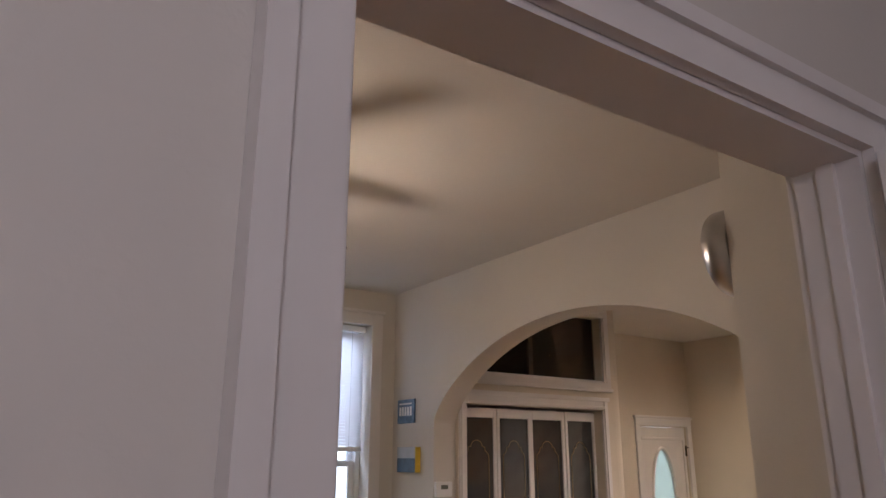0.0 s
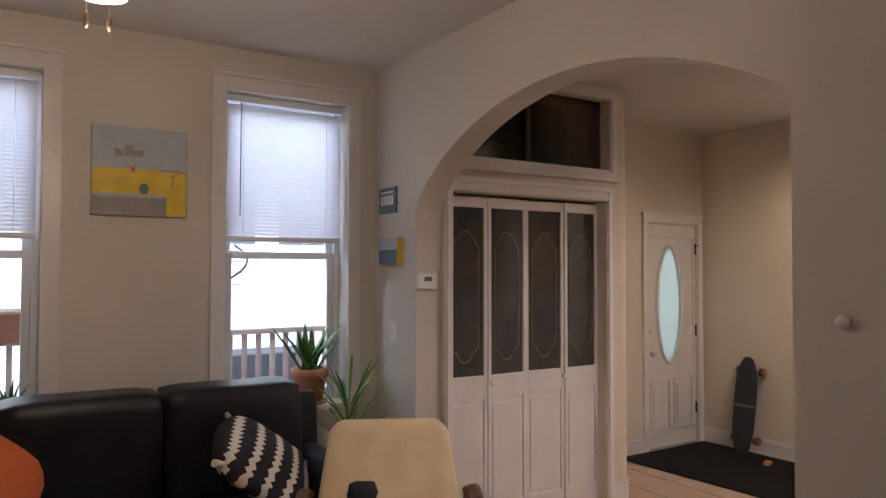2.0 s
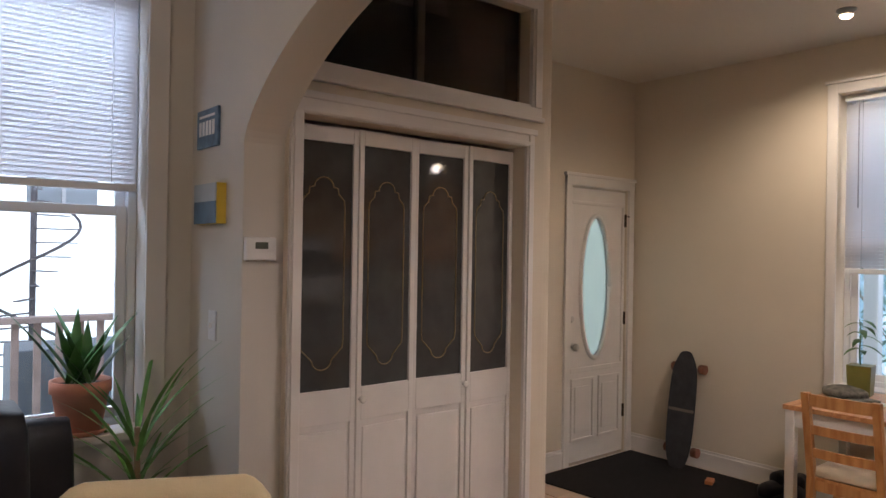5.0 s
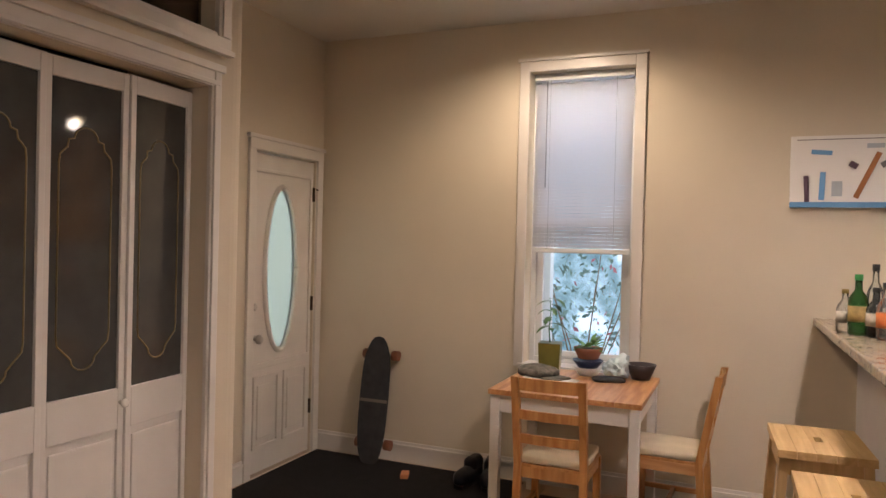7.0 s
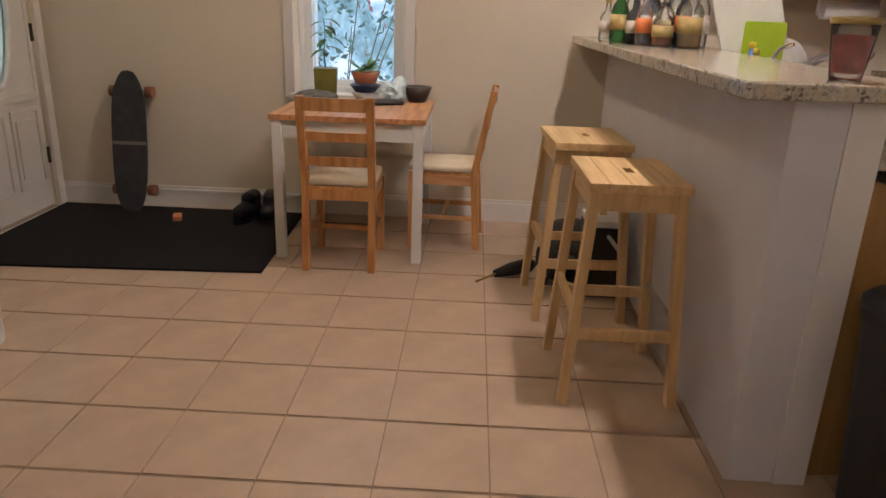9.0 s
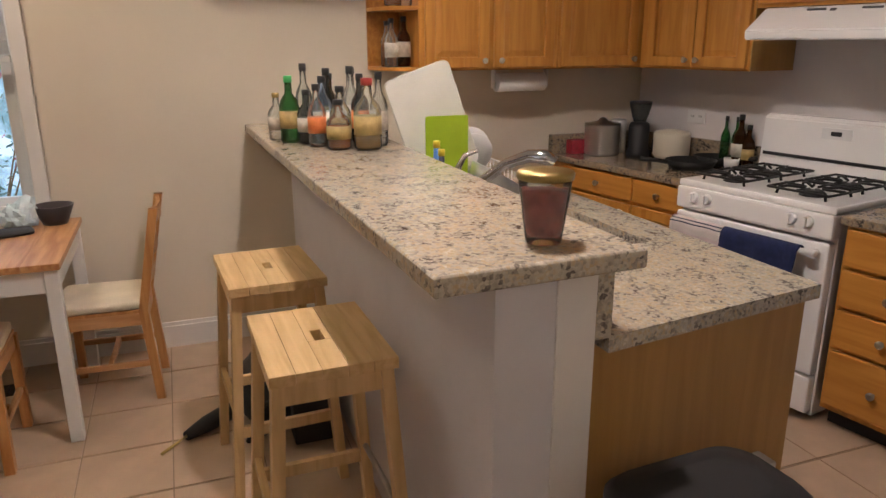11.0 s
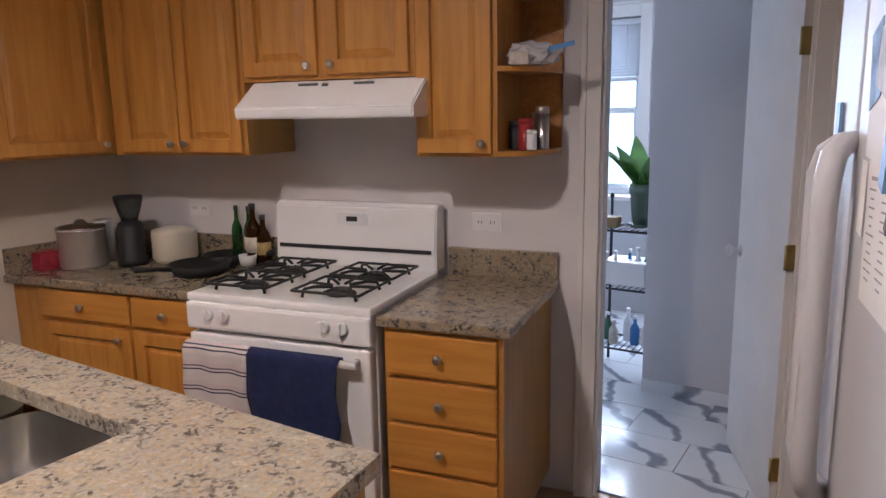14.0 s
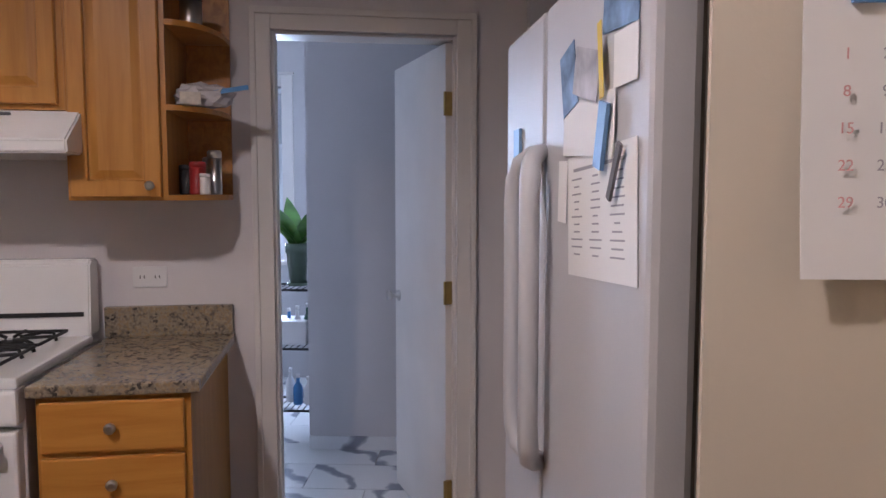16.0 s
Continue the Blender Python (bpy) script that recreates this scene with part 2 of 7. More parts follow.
def tube(bm, points, r, seg=8):
    """A pipe along points, radius a number or a list."""
    pts = [Vector(p) for p in points]
    rs = r if isinstance(r, (list, tuple)) else [r] * len(pts)
    rings = []
    side = None
    for i, p in enumerate(pts):
        d = (pts[min(i + 1, len(pts) - 1)] - pts[max(i - 1, 0)]).normalized()
        if side is None:
            side = d.orthogonal().normalized()
        side = (side - d * side.dot(d)).normalized()
        up = d.cross(side)
        rings.append([bm.verts.new(p + (side * math.cos(2 * math.pi * k / seg) + up * math.sin(2 * math.pi * k / seg)) * rs[i]) for k in range(seg)])
    for a, b in zip(rings, rings[1:]):
        for k in range(seg):
            bm.faces.new((a[k], a[(k + 1) % seg], b[(k + 1) % seg], b[k])).smooth = True
    bm.faces.new(rings[0][::-1])
    bm.faces.new(rings[-1])


def part(name, bm, mat, parent=None, label="", kind="", smooth=False):
    bmesh.ops.recalc_face_normals(bm, faces=bm.faces)
    me = bpy.data.meshes.new(name)
    bm.to_mesh(me)
    bm.free()
    me.materials.append(mat)
    if smooth:
        for p in me.polygons:
            p.use_smooth = True
    ob = new(name, me)
    if parent is not None:
        ob.parent = parent
    return tagged(ob, label, kind=kind)


def boxpart(name, dims, mat, parent=None, bevel=0.0, label="", kind="", m=None):
    bm = bmesh.new()
    box(bm, *dims, bevel=bevel, m=m)
    return part(name, bm, mat, parent, label, kind)


def thing(name, label, category, m=None, group=""):
    e = new(name)
    e.empty_display_size = 0.1
    if m is not None:
        e.matrix_world = m
    return tagged(e, label, category, group)


def structure(name, bm_or_dims, mat, label=""):
    if isinstance(bm_or_dims, tuple):
        return boxpart(name, bm_or_dims, mat, kind="structure", label=label)
    return part(name, bm_or_dims, mat, None, label, "structure")


def wall_with_holes(name, axis, at, thick, a0, a1, z0, z1, holes, mat, label=""):
    """A wall across axis ('x' or 'y'), from at to at + thick, with rectangular holes (b0, b1, c0, c1)."""
    bm = bmesh.new()
    cuts = sorted({a0, a1, *[h[0] for h in holes], *[h[1] for h in holes]})
    zs = sorted({z0, z1, *[h[2] for h in holes], *[h[3] for h in holes]})
    lo, hi = min(at, at + thick), max(at, at + thick)
    for p, q in zip(cuts, cuts[1:]):
        col = []
        for r, s in zip(zs, zs[1:]):
            mid = ((p + q) / 2, (r + s) / 2)
            if any(h[0] < mid[0] < h[1] and h[2] < mid[1] < h[3] for h in holes):
                continue
            if col and abs(col[-1][1] - r) < 1e-6:
                col[-1][1] = s
            else:
                col.append([r, s])
        for r, s in col:
            if axis == "y":
                box(bm, p, q, lo, hi, r, s)
            else:
                box(bm, lo, hi, p, q, r, s)
    bmesh.ops.remove_doubles(bm, verts=bm.verts, dist=1e-5)
    return structure(name, bm, mat, label)


# ---- structure ----
H = 2.89
structure("floor_living", (-2.6, 2.865, 1.35, 5.5, -0.12, 0.0), WOODFLOOR, "dark stained wooden floorboards of the living room")
structure("floor_bedroom", (-2.6, 1.88, -2.4, 1.35, -0.12, 0.0), WOODFLOOR, "dark stained wooden floorboards of the bedroom")
structure("floor_kitchen", (2.865, 6.56, -0.42, 5.75, -0.12, -0.006), GROUT, "brown grout bed under the kitchen floor tiles")
structure("floor_bathroom", (3.2, 6.2, -3.4, -0.42, -0.12, -0.006), GROUT, "grout bed under the marble floor tiles")
structure("ceiling", (-2.6, 6.6, -3.4, 5.8, H, H + 0.15), CEIL, "plain painted ceiling over all the rooms")

# living room window wall, arch wall, doorway wall
WB, WA = (1.82, 2.585, 0.78, 2.64), (0.14, 0.90, 0.78, 2.62)
wall_with_holes("wall_windows", "y", 5.335, 0.24, -2.6, 2.95, 0, H, [WA, WB], WALL_LIVING, "painted living room wall with two tall sash windows")
wall_with_holes("wall_west", "x", -2.6, -0.12, -2.4, 5.5, 0, H, [], WALL_LIVING, "plain painted side wall")
D0, D1, DH = 0.40, 1.235, 2.16
wall_with_holes("wall_doorway", "y", 1.30, 0.10, -2.6, 1.88, 0, H, [(D0, D1, 0, DH)], WALL_LIVING, "white wall with the bedroom doorway")
wall_with_holes("wall_bedroom_back", "y", -2.4, -0.12, -2.6, 1.88, 0, H, [], WALL_LIVING, "plain bedroom wall")

bm = bmesh.new()
yc, half, zs, rise = 3.555, 1.255, 1.945, 0.53
R = (half * half + rise * rise) / (2 * rise)
N = 40
steps = [half * math.cos(math.pi * i / N) for i in range(N + 1)]
arc = [(yc + d, zs + 0.6 * (math.sqrt(R * R - d * d) - (R - rise)) + 0.4 * rise * math.sqrt(max(0.0, 1 - (d / half) ** 2))) for d in steps]
box(bm, 2.78, 2.95, 1.98, yc - half, 0, H)
box(bm, 2.78, 2.95, yc + half, 5.335, 0, H)
for (ya, za), (yb, zb) in zip(arc[::-1], arc[::-1][1:]):
    vs = [bm.verts.new((x, yy, z)) for x in (2.78, 2.95) for yy, z in ((ya, za), (yb, zb), (yb, H), (ya, H))]
    for f in ((0, 1, 2, 3), (7, 6, 5, 4), (0, 4, 5, 1), (2, 6, 7, 3)):
        bm.faces.new([vs[i] for i in f])
bmesh.ops.remove_doubles(bm, verts=bm.verts, dist=1e-5)
structure("wall_arch", bm, WALL_LIVING, "painted wall with a wide shallow archway")

# partition block between bedroom, fridge and living room
structure("wall_clock", (1.88, 2.05, -2.4, 1.96, 0, H), WALL_LIVING, "white wall stub carrying a round wall clock")
bm = bmesh.new()
prism(bm, [(2.30, 1.36), (3.128, 1.4895), (3.128, 1.50), (2.80, 1.50), (2.80, 1.98), (2.05, 1.98), (2.05, 1.56), (2.30, 1.56)], 0, H)
structure("wall_partition", bm, WALL, "cream painted partition beside the refrigerator")
structure("wall_fridge_back", (2.05, 2.30, -0.80, 1.56, 0, H), WALL_KITCHEN, "kitchen wall behind the refrigerator")

# the kitchen's stove wall stands eleven degrees out of square: its things are laid out along y = -0.22 and turned by this
STOVE_WALL = pose(4.36, -0.265, 0, 0, 0, 11) @ Matrix.Translation((-4.36, 0.22, 0))


def turn_south(ob):
    ob.matrix_world = STOVE_WALL
    return ob


# kitchen and entry walls
WC = (3.44, 4.09, 0.74, 2.57)
wall_with_holes("wall_east", "x", 6.40, 0.22, -0.35, 5.8, 0, H, [WC], WALL, "cream painted dining wall with one tall window")
wall_with_holes("wall_entry", "y", 5.60, 0.16, 4.40, 6.40, 0, H, [(5.63, 6.31, 0, 2.03)], WALL, "cream wall with the front door")
turn_south(wall_with_holes("wall_south", "y", -0.22, -0.12, 2.24, 6.45, 0, H, [(3.455, 4.135, 0, 2.0)], WALL_KITCHEN, "kitchen wall with the bathroom doorway"))
structure("soffit_east", (6.03, 6.40, 0.42, 2.12, 2.34, H), CEIL, "painted soffit box above the wall cabinets")
turn_south(structure("soffit_south", (4.28, 6.12, -0.22, 0.13, 2.34, H), CEIL, "painted soffit box above the stove cabinets"))

# closet enclosure with rounded corner
bm = bmesh.new()
CX0, CX1, CY = 2.95, 4.56, 4.78
rc = 0.13
corner = [(CX1 - rc + rc * math.sin(a), CY + rc - rc * math.cos(a)) for a in [math.pi / 2 * i / 8 for i in range(9)]]
O0, O1, OH = 3.004, 4.284, 2.08
T0, T1, TZ0, TZ1 = 3.05, 4.31, 2.28, 2.79
prism(bm, [(T1, CY), *corner, (CX1, 5.6), (CX1 - 0.12, 5.6), (CX1 - 0.12, CY + 0.12), (T1, CY + 0.12)], 0, H)
structure("wall_closet", bm, WALL, "cream painted closet enclosure with a rounded corner")
structure("wall_closet_jamb", (CX0, O0, CY, CY + 0.12, 0, OH), WALL, "narrow cream wall strip beside the closet doors")
structure("wall_closet_reveal", (O1, T1, CY, CY + 0.12, 0, OH), WALL, "narrow cream wall strip beside the closet doors")
structure("wall_closet_head", (CX0, T1, CY, CY + 0.12, OH, TZ0), WALL, "cream painted wall above the closet doors")
structure("wall_closet_side", (CX0, T0, CY, CY + 0.12, TZ0, TZ1), WALL, "cream wall strip beside the high inner window")
structure("wall_closet_top", (CX0, T1, CY, CY + 0.12, TZ1, H), WALL, "cream wall strip above the high inner window")
structure("wall_closet_back", (2.95, 4.44, 5.45, 5.6, 0, H), WALL_GREY, "plain back wall inside the closet")

# bathroom
structure("wall_bath_grey", (3.2, 4.31, -1.62, -1.50, 0, H), WALL_GREY, "grey painted bathroom wall")
structure("wall_bath_west", (3.08, 3.2, -1.5, -0.34, 0, H), WALL_GREY, "grey painted bathroom side wall")
structure("wall_bath_inner", (4.21, 4.33, -3.4, -1.62, 0, H), WALL_GREY, "grey painted bathroom return wall")
structure("wall_bath_east", (6.0, 6.12, -3.4, -0.34, 0, H), WALL_GREY, "grey painted bathroom end wall")
wall_with_holes("wall_bath_window", "y", -3.0, -0.12, 4.33, 6.0, 0, H, [(4.85, 5.45, 0.9, 2.2)], WALL_GREY, "grey bathroom wall with a window")

# ---- windows ----
def frame_bars(bm, x0, x1, z0, z1, w, y0, y1, bottom=True, bevel=0.004):
    """A flat frame in the x-z plane: two uprights, a head and a foot."""
    box(bm, x0, x0 + w, y0, y1, z0, z1, bevel)
    box(bm, x1 - w, x1, y0, y1, z0, z1, bevel)
    box(bm, x0 + w, x1 - w, y0, y1, z1 - w, z1, bevel)
    if bottom:
        box(bm, x0 + w, x1 - w, y0, y1, z0, z0 + w, bevel)


def window(name, width, z0, z1, blind_z, m, label, trim_w=0.085):
    """A double-hung window in the x-z plane; the room is on -y, the wall's face at y = 0."""
    w = thing(name, label, "window", m)
    w["kind"] = "structure"
    bm = bmesh.new()
    h = width / 2
    frame_bars(bm, -h - trim_w, h + trim_w, z0 - 0.02, z1 + trim_w, trim_w, -0.018, -0.001, False)
    box(bm, -h - trim_w - 0.012, h + trim_w + 0.012, -0.03, -0.001, z1 + trim_w, z1 + trim_w + 0.02, 0.004)
    part("window_casing", bm, TRIM, w)
    boxpart("window_sill", (-h - 0.03, h + 0.03, -0.045, 0.12, z0 - 0.03, z0 + 0.004), TRIM, w, 0.006)
    mid = z0 + (z1 - z0) * 0.49
    bm = bmesh.new()
    frame_bars(bm, -h, h, z0, z1, 0.035, 0.12, 0.2)
    part("window_frame", bm, PVC, w)
    for nm, lo, hi, y in (("lower_sash", z0 + 0.035, mid + 0.02, 0.135), ("upper_sash", mid - 0.02, z1 - 0.035, 0.165)):
        bm = bmesh.new()
        frame_bars(bm, -h + 0.036, h - 0.036, lo, hi, 0.042, y, y + 0.028)
        s = part(nm, bm, PVC, w)
        p = boxpart("pane", (-h + 0.075, h - 0.075, y + 0.012, y + 0.016, lo + 0.04, hi - 0.04), PANE, s)
        p.visible_shadow = False
    b = thing(name.replace("window", "window_blind"), "white horizontal-slat blind lowered over the upper window half", "window blind", m, "window blinds")
    boxpart("headrail", (-h + 0.015, h - 0.015, 0.055, 0.095, z1 - 0.045, z1 - 0.004), PVC, b, 0.003)
    boxpart("bottom_rail", (-h + 0.02, h - 0.02, 0.06, 0.09, blind_z, blind_z + 0.03), PVC, b, 0.004)
    step = 0.0215
    n = int((z1 - 0.05 - blind_z - 0.03) / step)
    bm = bmesh.new()
    tilt = radians(52)
    dy, dz = 0.0125 * math.cos(tilt), 0.0125 * math.sin(tilt)
    for i in range(n):
        z = blind_z + 0.045 + i * step
        vs = [bm.verts.new(v) for v in ((-h + 0.022, 0.075 - dy, z + dz), (h - 0.022, 0.075 - dy, z + dz), (h - 0.022, 0.074, z + 0.002), (-h + 0.022, 0.074, z + 0.002), (h - 0.022, 0.075 + dy, z - dz), (-h + 0.022, 0.075 + dy, z - dz))]
        bm.faces.new((vs[0], vs[1], vs[2], vs[3]))
        bm.faces.new((vs[3], vs[2], vs[4], vs[5]))
    part("slat", bm, BLINDS, b, "thin curved white slats", "stuff")
    bm = bmesh.new()
    for x in (-h + 0.12, h - 0.12):
        rod(bm, (x, 0.058, blind_z + 0.03), (x, 0.058, z1 - 0.04), 0.0012, seg=5)
    rod(bm, (-h + 0.10, 0.05, z1 - 0.72), (-h + 0.10, 0.05, z1 - 0.05), 0.004, seg=6)
    part("cord", bm, CORD, b, kind="stuff")
    return w


CORD = material("grey_cord", (0.35, 0.35, 0.36), 0.6)
window("window_1", 0.76, 0.78, 2.62, 1.76, pose(0.52, 5.335, 0), "tall white vinyl sash window in a painted frame behind the sofa")
window("window_2", 0.765, 0.78, 2.64, 1.77, pose(2.2025, 5.335, 0), "tall white vinyl sash window in a painted frame beside the archway")
window("window_3", 0.65, 0.74, 2.57, 1.44, pose(6.40, 3.765, 0, 0, 0, -90), "tall white vinyl sash window above the dining table", 0.062)
window("window_4", 0.60, 0.9, 2.2, 1.75, pose(5.15, -3.0, 0, 0, 0, 180), "white bathroom sash window with a short blind")

# outside walls close the depth of the window openings
# ---- trims ----
def molding(name, dims_list, mat=TRIM, bevel=0.004, label=""):
    bm = bmesh.new()
    for d in dims_list:
        box(bm, *d, bevel=bevel)
    return structure(name, bm, mat, label)


def skirting(name, runs, mat=TRIM):
    """Baseboards: runs of (x0, y0, x1, y1, nx, ny), the normal pointing into the room."""
    bm = bmesh.new()
    for x0, y0, x1, y1, nx, ny in runs:
        for t, z0, z1 in ((0.014, 0.0, 0.10), (0.020, 0.10, 0.116), (0.010, 0.116, 0.135)):
            box(bm, min(x0, x1 + nx * t, x0 + nx * t), max(x1, x1 + nx * t, x0 + nx * t), min(y0, y1, y0 + ny * t), max(y0, y1, y0 + ny * t), z0, z1)
    return structure(name, bm, mat, "white moulded baseboard")


skirting("baseboard_east", [(6.399, 2.27, 6.399, 5.59, -1, 0)])
skirting("baseboard_entry", [(4.58, 5.599, 5.56, 5.599, 0, -1)])
skirting("baseboard_living", [(0.0, 5.334, 2.78, 5.334, 0, -1), (2.779, 4.81, 2.779, 5.33, -1, 0)])
bm = bmesh.new()
prism(bm, [(4.31, CY - 0.014), *[(CX1 - rc + (rc + 0.014) * math.sin(a), CY + rc - (rc + 0.014) * math.cos(a)) for a in [math.pi / 2 * i / 8 for i in range(9)]], (CX1 + 0.014, 5.59), (CX1, 5.59)] + [(CX1 - rc + rc * math.sin(a), CY + rc - rc * math.cos(a)) for a in [math.pi / 2 * (8 - i) / 8 for i in range(9)]] + [(4.31, CY)], 0, 0.135)
structure("baseboard_closet", bm, TRIM, "white baseboard bent round the closet corner")

# closet casing and transom
y = CY
molding("trim_closet", [
    (2.952, 3.008, y - 0.02, y - 0.001, 0, 2.14), (2.960, 3.0, y - 0.032, y - 0.02, 0, 2.14),
    (4.28, 4.335, y - 0.02, y - 0.001, 0, 2.14), (4.29, 4.325, y - 0.032, y - 0.02, 0, 2.14),
    (2.952, 4.325, y - 0.024, y - 0.001, 2.08, 2.155), (2.952, 4.345, y - 0.036, y - 0.001, 2.14, 2.17), (2.952, 4.315, y - 0.034, y - 0.024, 2.085, 2.105)], label="moulded white casing round the closet doors")
molding("trim_transom", [
    (2.96, 4.385, y - 0.025, y - 0.001, 2.235, 2.285), (2.96, 4.395, y - 0.036, y - 0.001, 2.215, 2.238), (3.0, 4.36, y - 0.016, y - 0.001, 2.28, 2.30),
    (4.31, 4.385, y - 0.025, y - 0.001, 2.285, 2.79), (4.325, 4.37, y - 0.034, y - 0.025, 2.285, 2.79),
    (2.96, 4.385, y - 0.025, y - 0.001, 2.79, 2.86)], label="moulded white frame of the high inner window")
tr = thing("transom_window", "fluted dark glass transom above the closet doors", "window")
tr["kind"] = "structure"
bm = bmesh.new()
for i in range(90):
    x0 = T0 + (T1 - T0) * i / 90
    w = (T1 - T0) / 90
    prism(bm, [(x0 + w * k / 6, y + 0.070 - 0.005 * math.sin(math.pi * k / 6)) for k in range(7)] + [(x0 + w, y + 0.078), (x0, y + 0.078)], TZ0, TZ1)
FLUTED = clear("fluted_glass", (0.50, 0.45, 0.42), 0.09)
part("pane", bm, FLUTED, tr, kind="stuff")
boxpart("mullion", (3.62, 3.66, y + 0.05, y + 0.09, TZ0, TZ1), BRONZE, tr)
# near-black sheet added behind the glass in place of the unlit closet
boxpart("dark_backing", (T0 - 0.04, T1 + 0.04, y + 0.5, y + 0.52, TZ0 - 0.1, TZ1 + 0.05), material("unlit_closet_black", (0.03, 0.025, 0.025), 0.9), tr)

# closet bifold doors
KNOB = material("white_ceramic_knob", (0.75, 0.72, 0.68), 0.2)
GOLD = material("gold_etched_line", (0.20, 0.15, 0.07), 0.4, 0.2)


def bifold(px, mirror):
    d = thing("closet_door", "white bifold closet door with a tall dark glass panel and gold etched outline", "closet door", px, "closet doors")
    w, h = 0.318, 2.06
    bm = bmesh.new()
    st = 0.024
    box(bm, 0, st, 0, 0.03, 0.012, h, 0.003)
    box(bm, w - st, w, 0, 0.03, 0.012, h, 0.003)
    box(bm, st, w - st, 0, 0.03, 1.995, h, 0.003)
    box(bm, st, w - st, 0, 0.03, 0.80, 0.945, 0.003)
    box(bm, st, w - st, 0, 0.03, 0.012, 0.14, 0.003)
    box(bm, st, w - st, 0.012, 0.024, 0.14, 0.80)
    part("frame", bm, TRIM, d)
    bm = bmesh.new()
    prism(bm, [(st + 0.018, 0.016), (w - st - 0.018, 0.016), (w - st - 0.008, 0.013), (st + 0.008, 0.013)][::-1], 0.165, 0.775)
    box(bm, st + 0.014, w - st - 0.014, 0.004, 0.013, 0.16, 0.77, 0.006)
    part("raised_panel", bm, TRIM, d)
    boxpart("glass_panel", (st, w - st, 0.012, 0.018, 0.945, 1.995), DARKGLASS, d)
    a, b = st + 0.035, w - st - 0.035
    c = (a + b) / 2
    pts = [(a, 1.15), (a, 1.72)]
    pts += [(a + 0.004, 1.75), (a + 0.03, 1.775), (a + 0.034, 1.80)] + [(c - 0.045 * math.cos(t), 1.805 + 0.04 * math.sin(t)) for t in [math.pi * i / 8 for i in range(9)]] + [(b - 0.034, 1.80), (b - 0.03, 1.775), (b - 0.004, 1.75)]
    pts += [(b, 1.72), (b, 1.15), (b - 0.004, 1.12), (b - 0.03, 1.095)] + [(c + 0.045 * math.cos(t), 1.07 - 0.04 * math.sin(t)) for t in [math.pi * i / 8 for i in range(9)]] + [(a + 0.03, 1.095), (a + 0.004, 1.12), (a, 1.15)]
    bm = bmesh.new()
    tube(bm, [(x, 0.0115, z) for x, z in pts], 0.0032, 5)
    part("etched_line", bm, GOLD, d, "gold etched scroll outline")
    if mirror is not None:
        bm = bmesh.new()
        turned(bm, [(0.007, 0), (0.006, 0.012), (0.015, 0.02), (0.017, 0.028), (0.010, 0.034)], 14, Matrix.Translation((mirror, 0, 0.895)) @ pose(0, 0, 0, 90))
        part("knob", bm, KNOB, d, "small round white knob")
    return d


fold = 3
for i, (x, s, k) in enumerate(((3.007, -1, None), (3.326, 1, 0.015), (3.645, -1, 0.303), (3.965, 1, None))):
    bifold(pose(x, CY + 0.062 + (0.026 if s < 0 else 0.0), 0, 0, 0, s * fold), k)

# front door
fd = thing("door_1", "white panelled front door with a frosted oval window, closed", "front door", pose(5.63, 5.60, 0))
fd["kind"] = "structure"
bm = bmesh.new()
DW = 0.68
oc = (0.318, 1.29)
orx, orz = 0.162, 0.52
seg = 40
for side in (0.02, 0.06):
    ring = [bm.verts.new((oc[0] + orx * math.cos(2 * math.pi * i / seg), side, oc[1] + orz * math.sin(2 * math.pi * i / seg))) for i in range(seg)]
    def edge_pt(i):
        a = 2 * math.pi * i / seg
        cx, sz = math.cos(a), math.sin(a)
        hx = (DW - oc[0]) if cx > 0 else oc[0]
        hz = (2.02 - oc[1]) if sz > 0 else oc[1] - 0.01
        k = min(hx / abs(cx) if abs(cx) > 1e-6 else 1e9, hz / abs(sz) if abs(sz) > 1e-6 else 1e9)
        return (oc[0] + cx * k, side, oc[1] + sz * k)
    outer = [bm.verts.new(edge_pt(i)) for i in range(seg)]
    for i in range(seg):
        j = (i + 1) % seg
        a, b = outer[i].co, outer[j].co
        if abs(a.x - b.x) > 1e-5 and abs(a.z - b.z) > 1e-5:
            cx = DW if max(a.x, b.x) > oc[0] + 0.2 else 0.0
            cz = 2.02 if max(a.z, b.z) > oc[1] else 0.01
            bm.faces.new((ring[i], ring[j], outer[j], bm.verts.new((cx, side, cz)), outer[i]))
        else:
            bm.faces.new((ring[i], ring[j], outer[j], outer[i]))
part("door_leaf", bm, TRIM, fd)
bm = bmesh.new()
tube(bm, [(oc[0] + (orx + 0.012) * math.cos(2 * math.pi * i / 48), 0.016, oc[1] + (orz + 0.012) * math.sin(2 * math.pi * i / 48)) for i in range(49)], 0.018, 8)
for x0, x1 in ((0.05, 0.315), (0.365, 0.63)):
    for a, b, c, d in ((x0, x1, 0.16, 0.18), (x0, x1, 0.60, 0.62), (x0, x0 + 0.02, 0.18, 0.60), (x1 - 0.02, x1, 0.18, 0.60)):
        box(bm, a, b, 0.006, 0.02, c, d, 0.004)
    box(bm, x0 + 0.045, x1 - 0.045, 0.010, 0.02, 0.22, 0.56, 0.006)
box(bm, 0.03, 0.65, 0.004, 0.02, 0.665, 0.70, 0.005)
box(bm, 0.03, 0.65, 0.004, 0.02, 1.90, 1.925, 0.005)
box(bm, 0.03, 0.045, 0.008, 0.02, 0.70, 1.90, 0.004)
box(bm, 0.635, 0.65, 0.008, 0.02, 0.70, 1.90, 0.004)
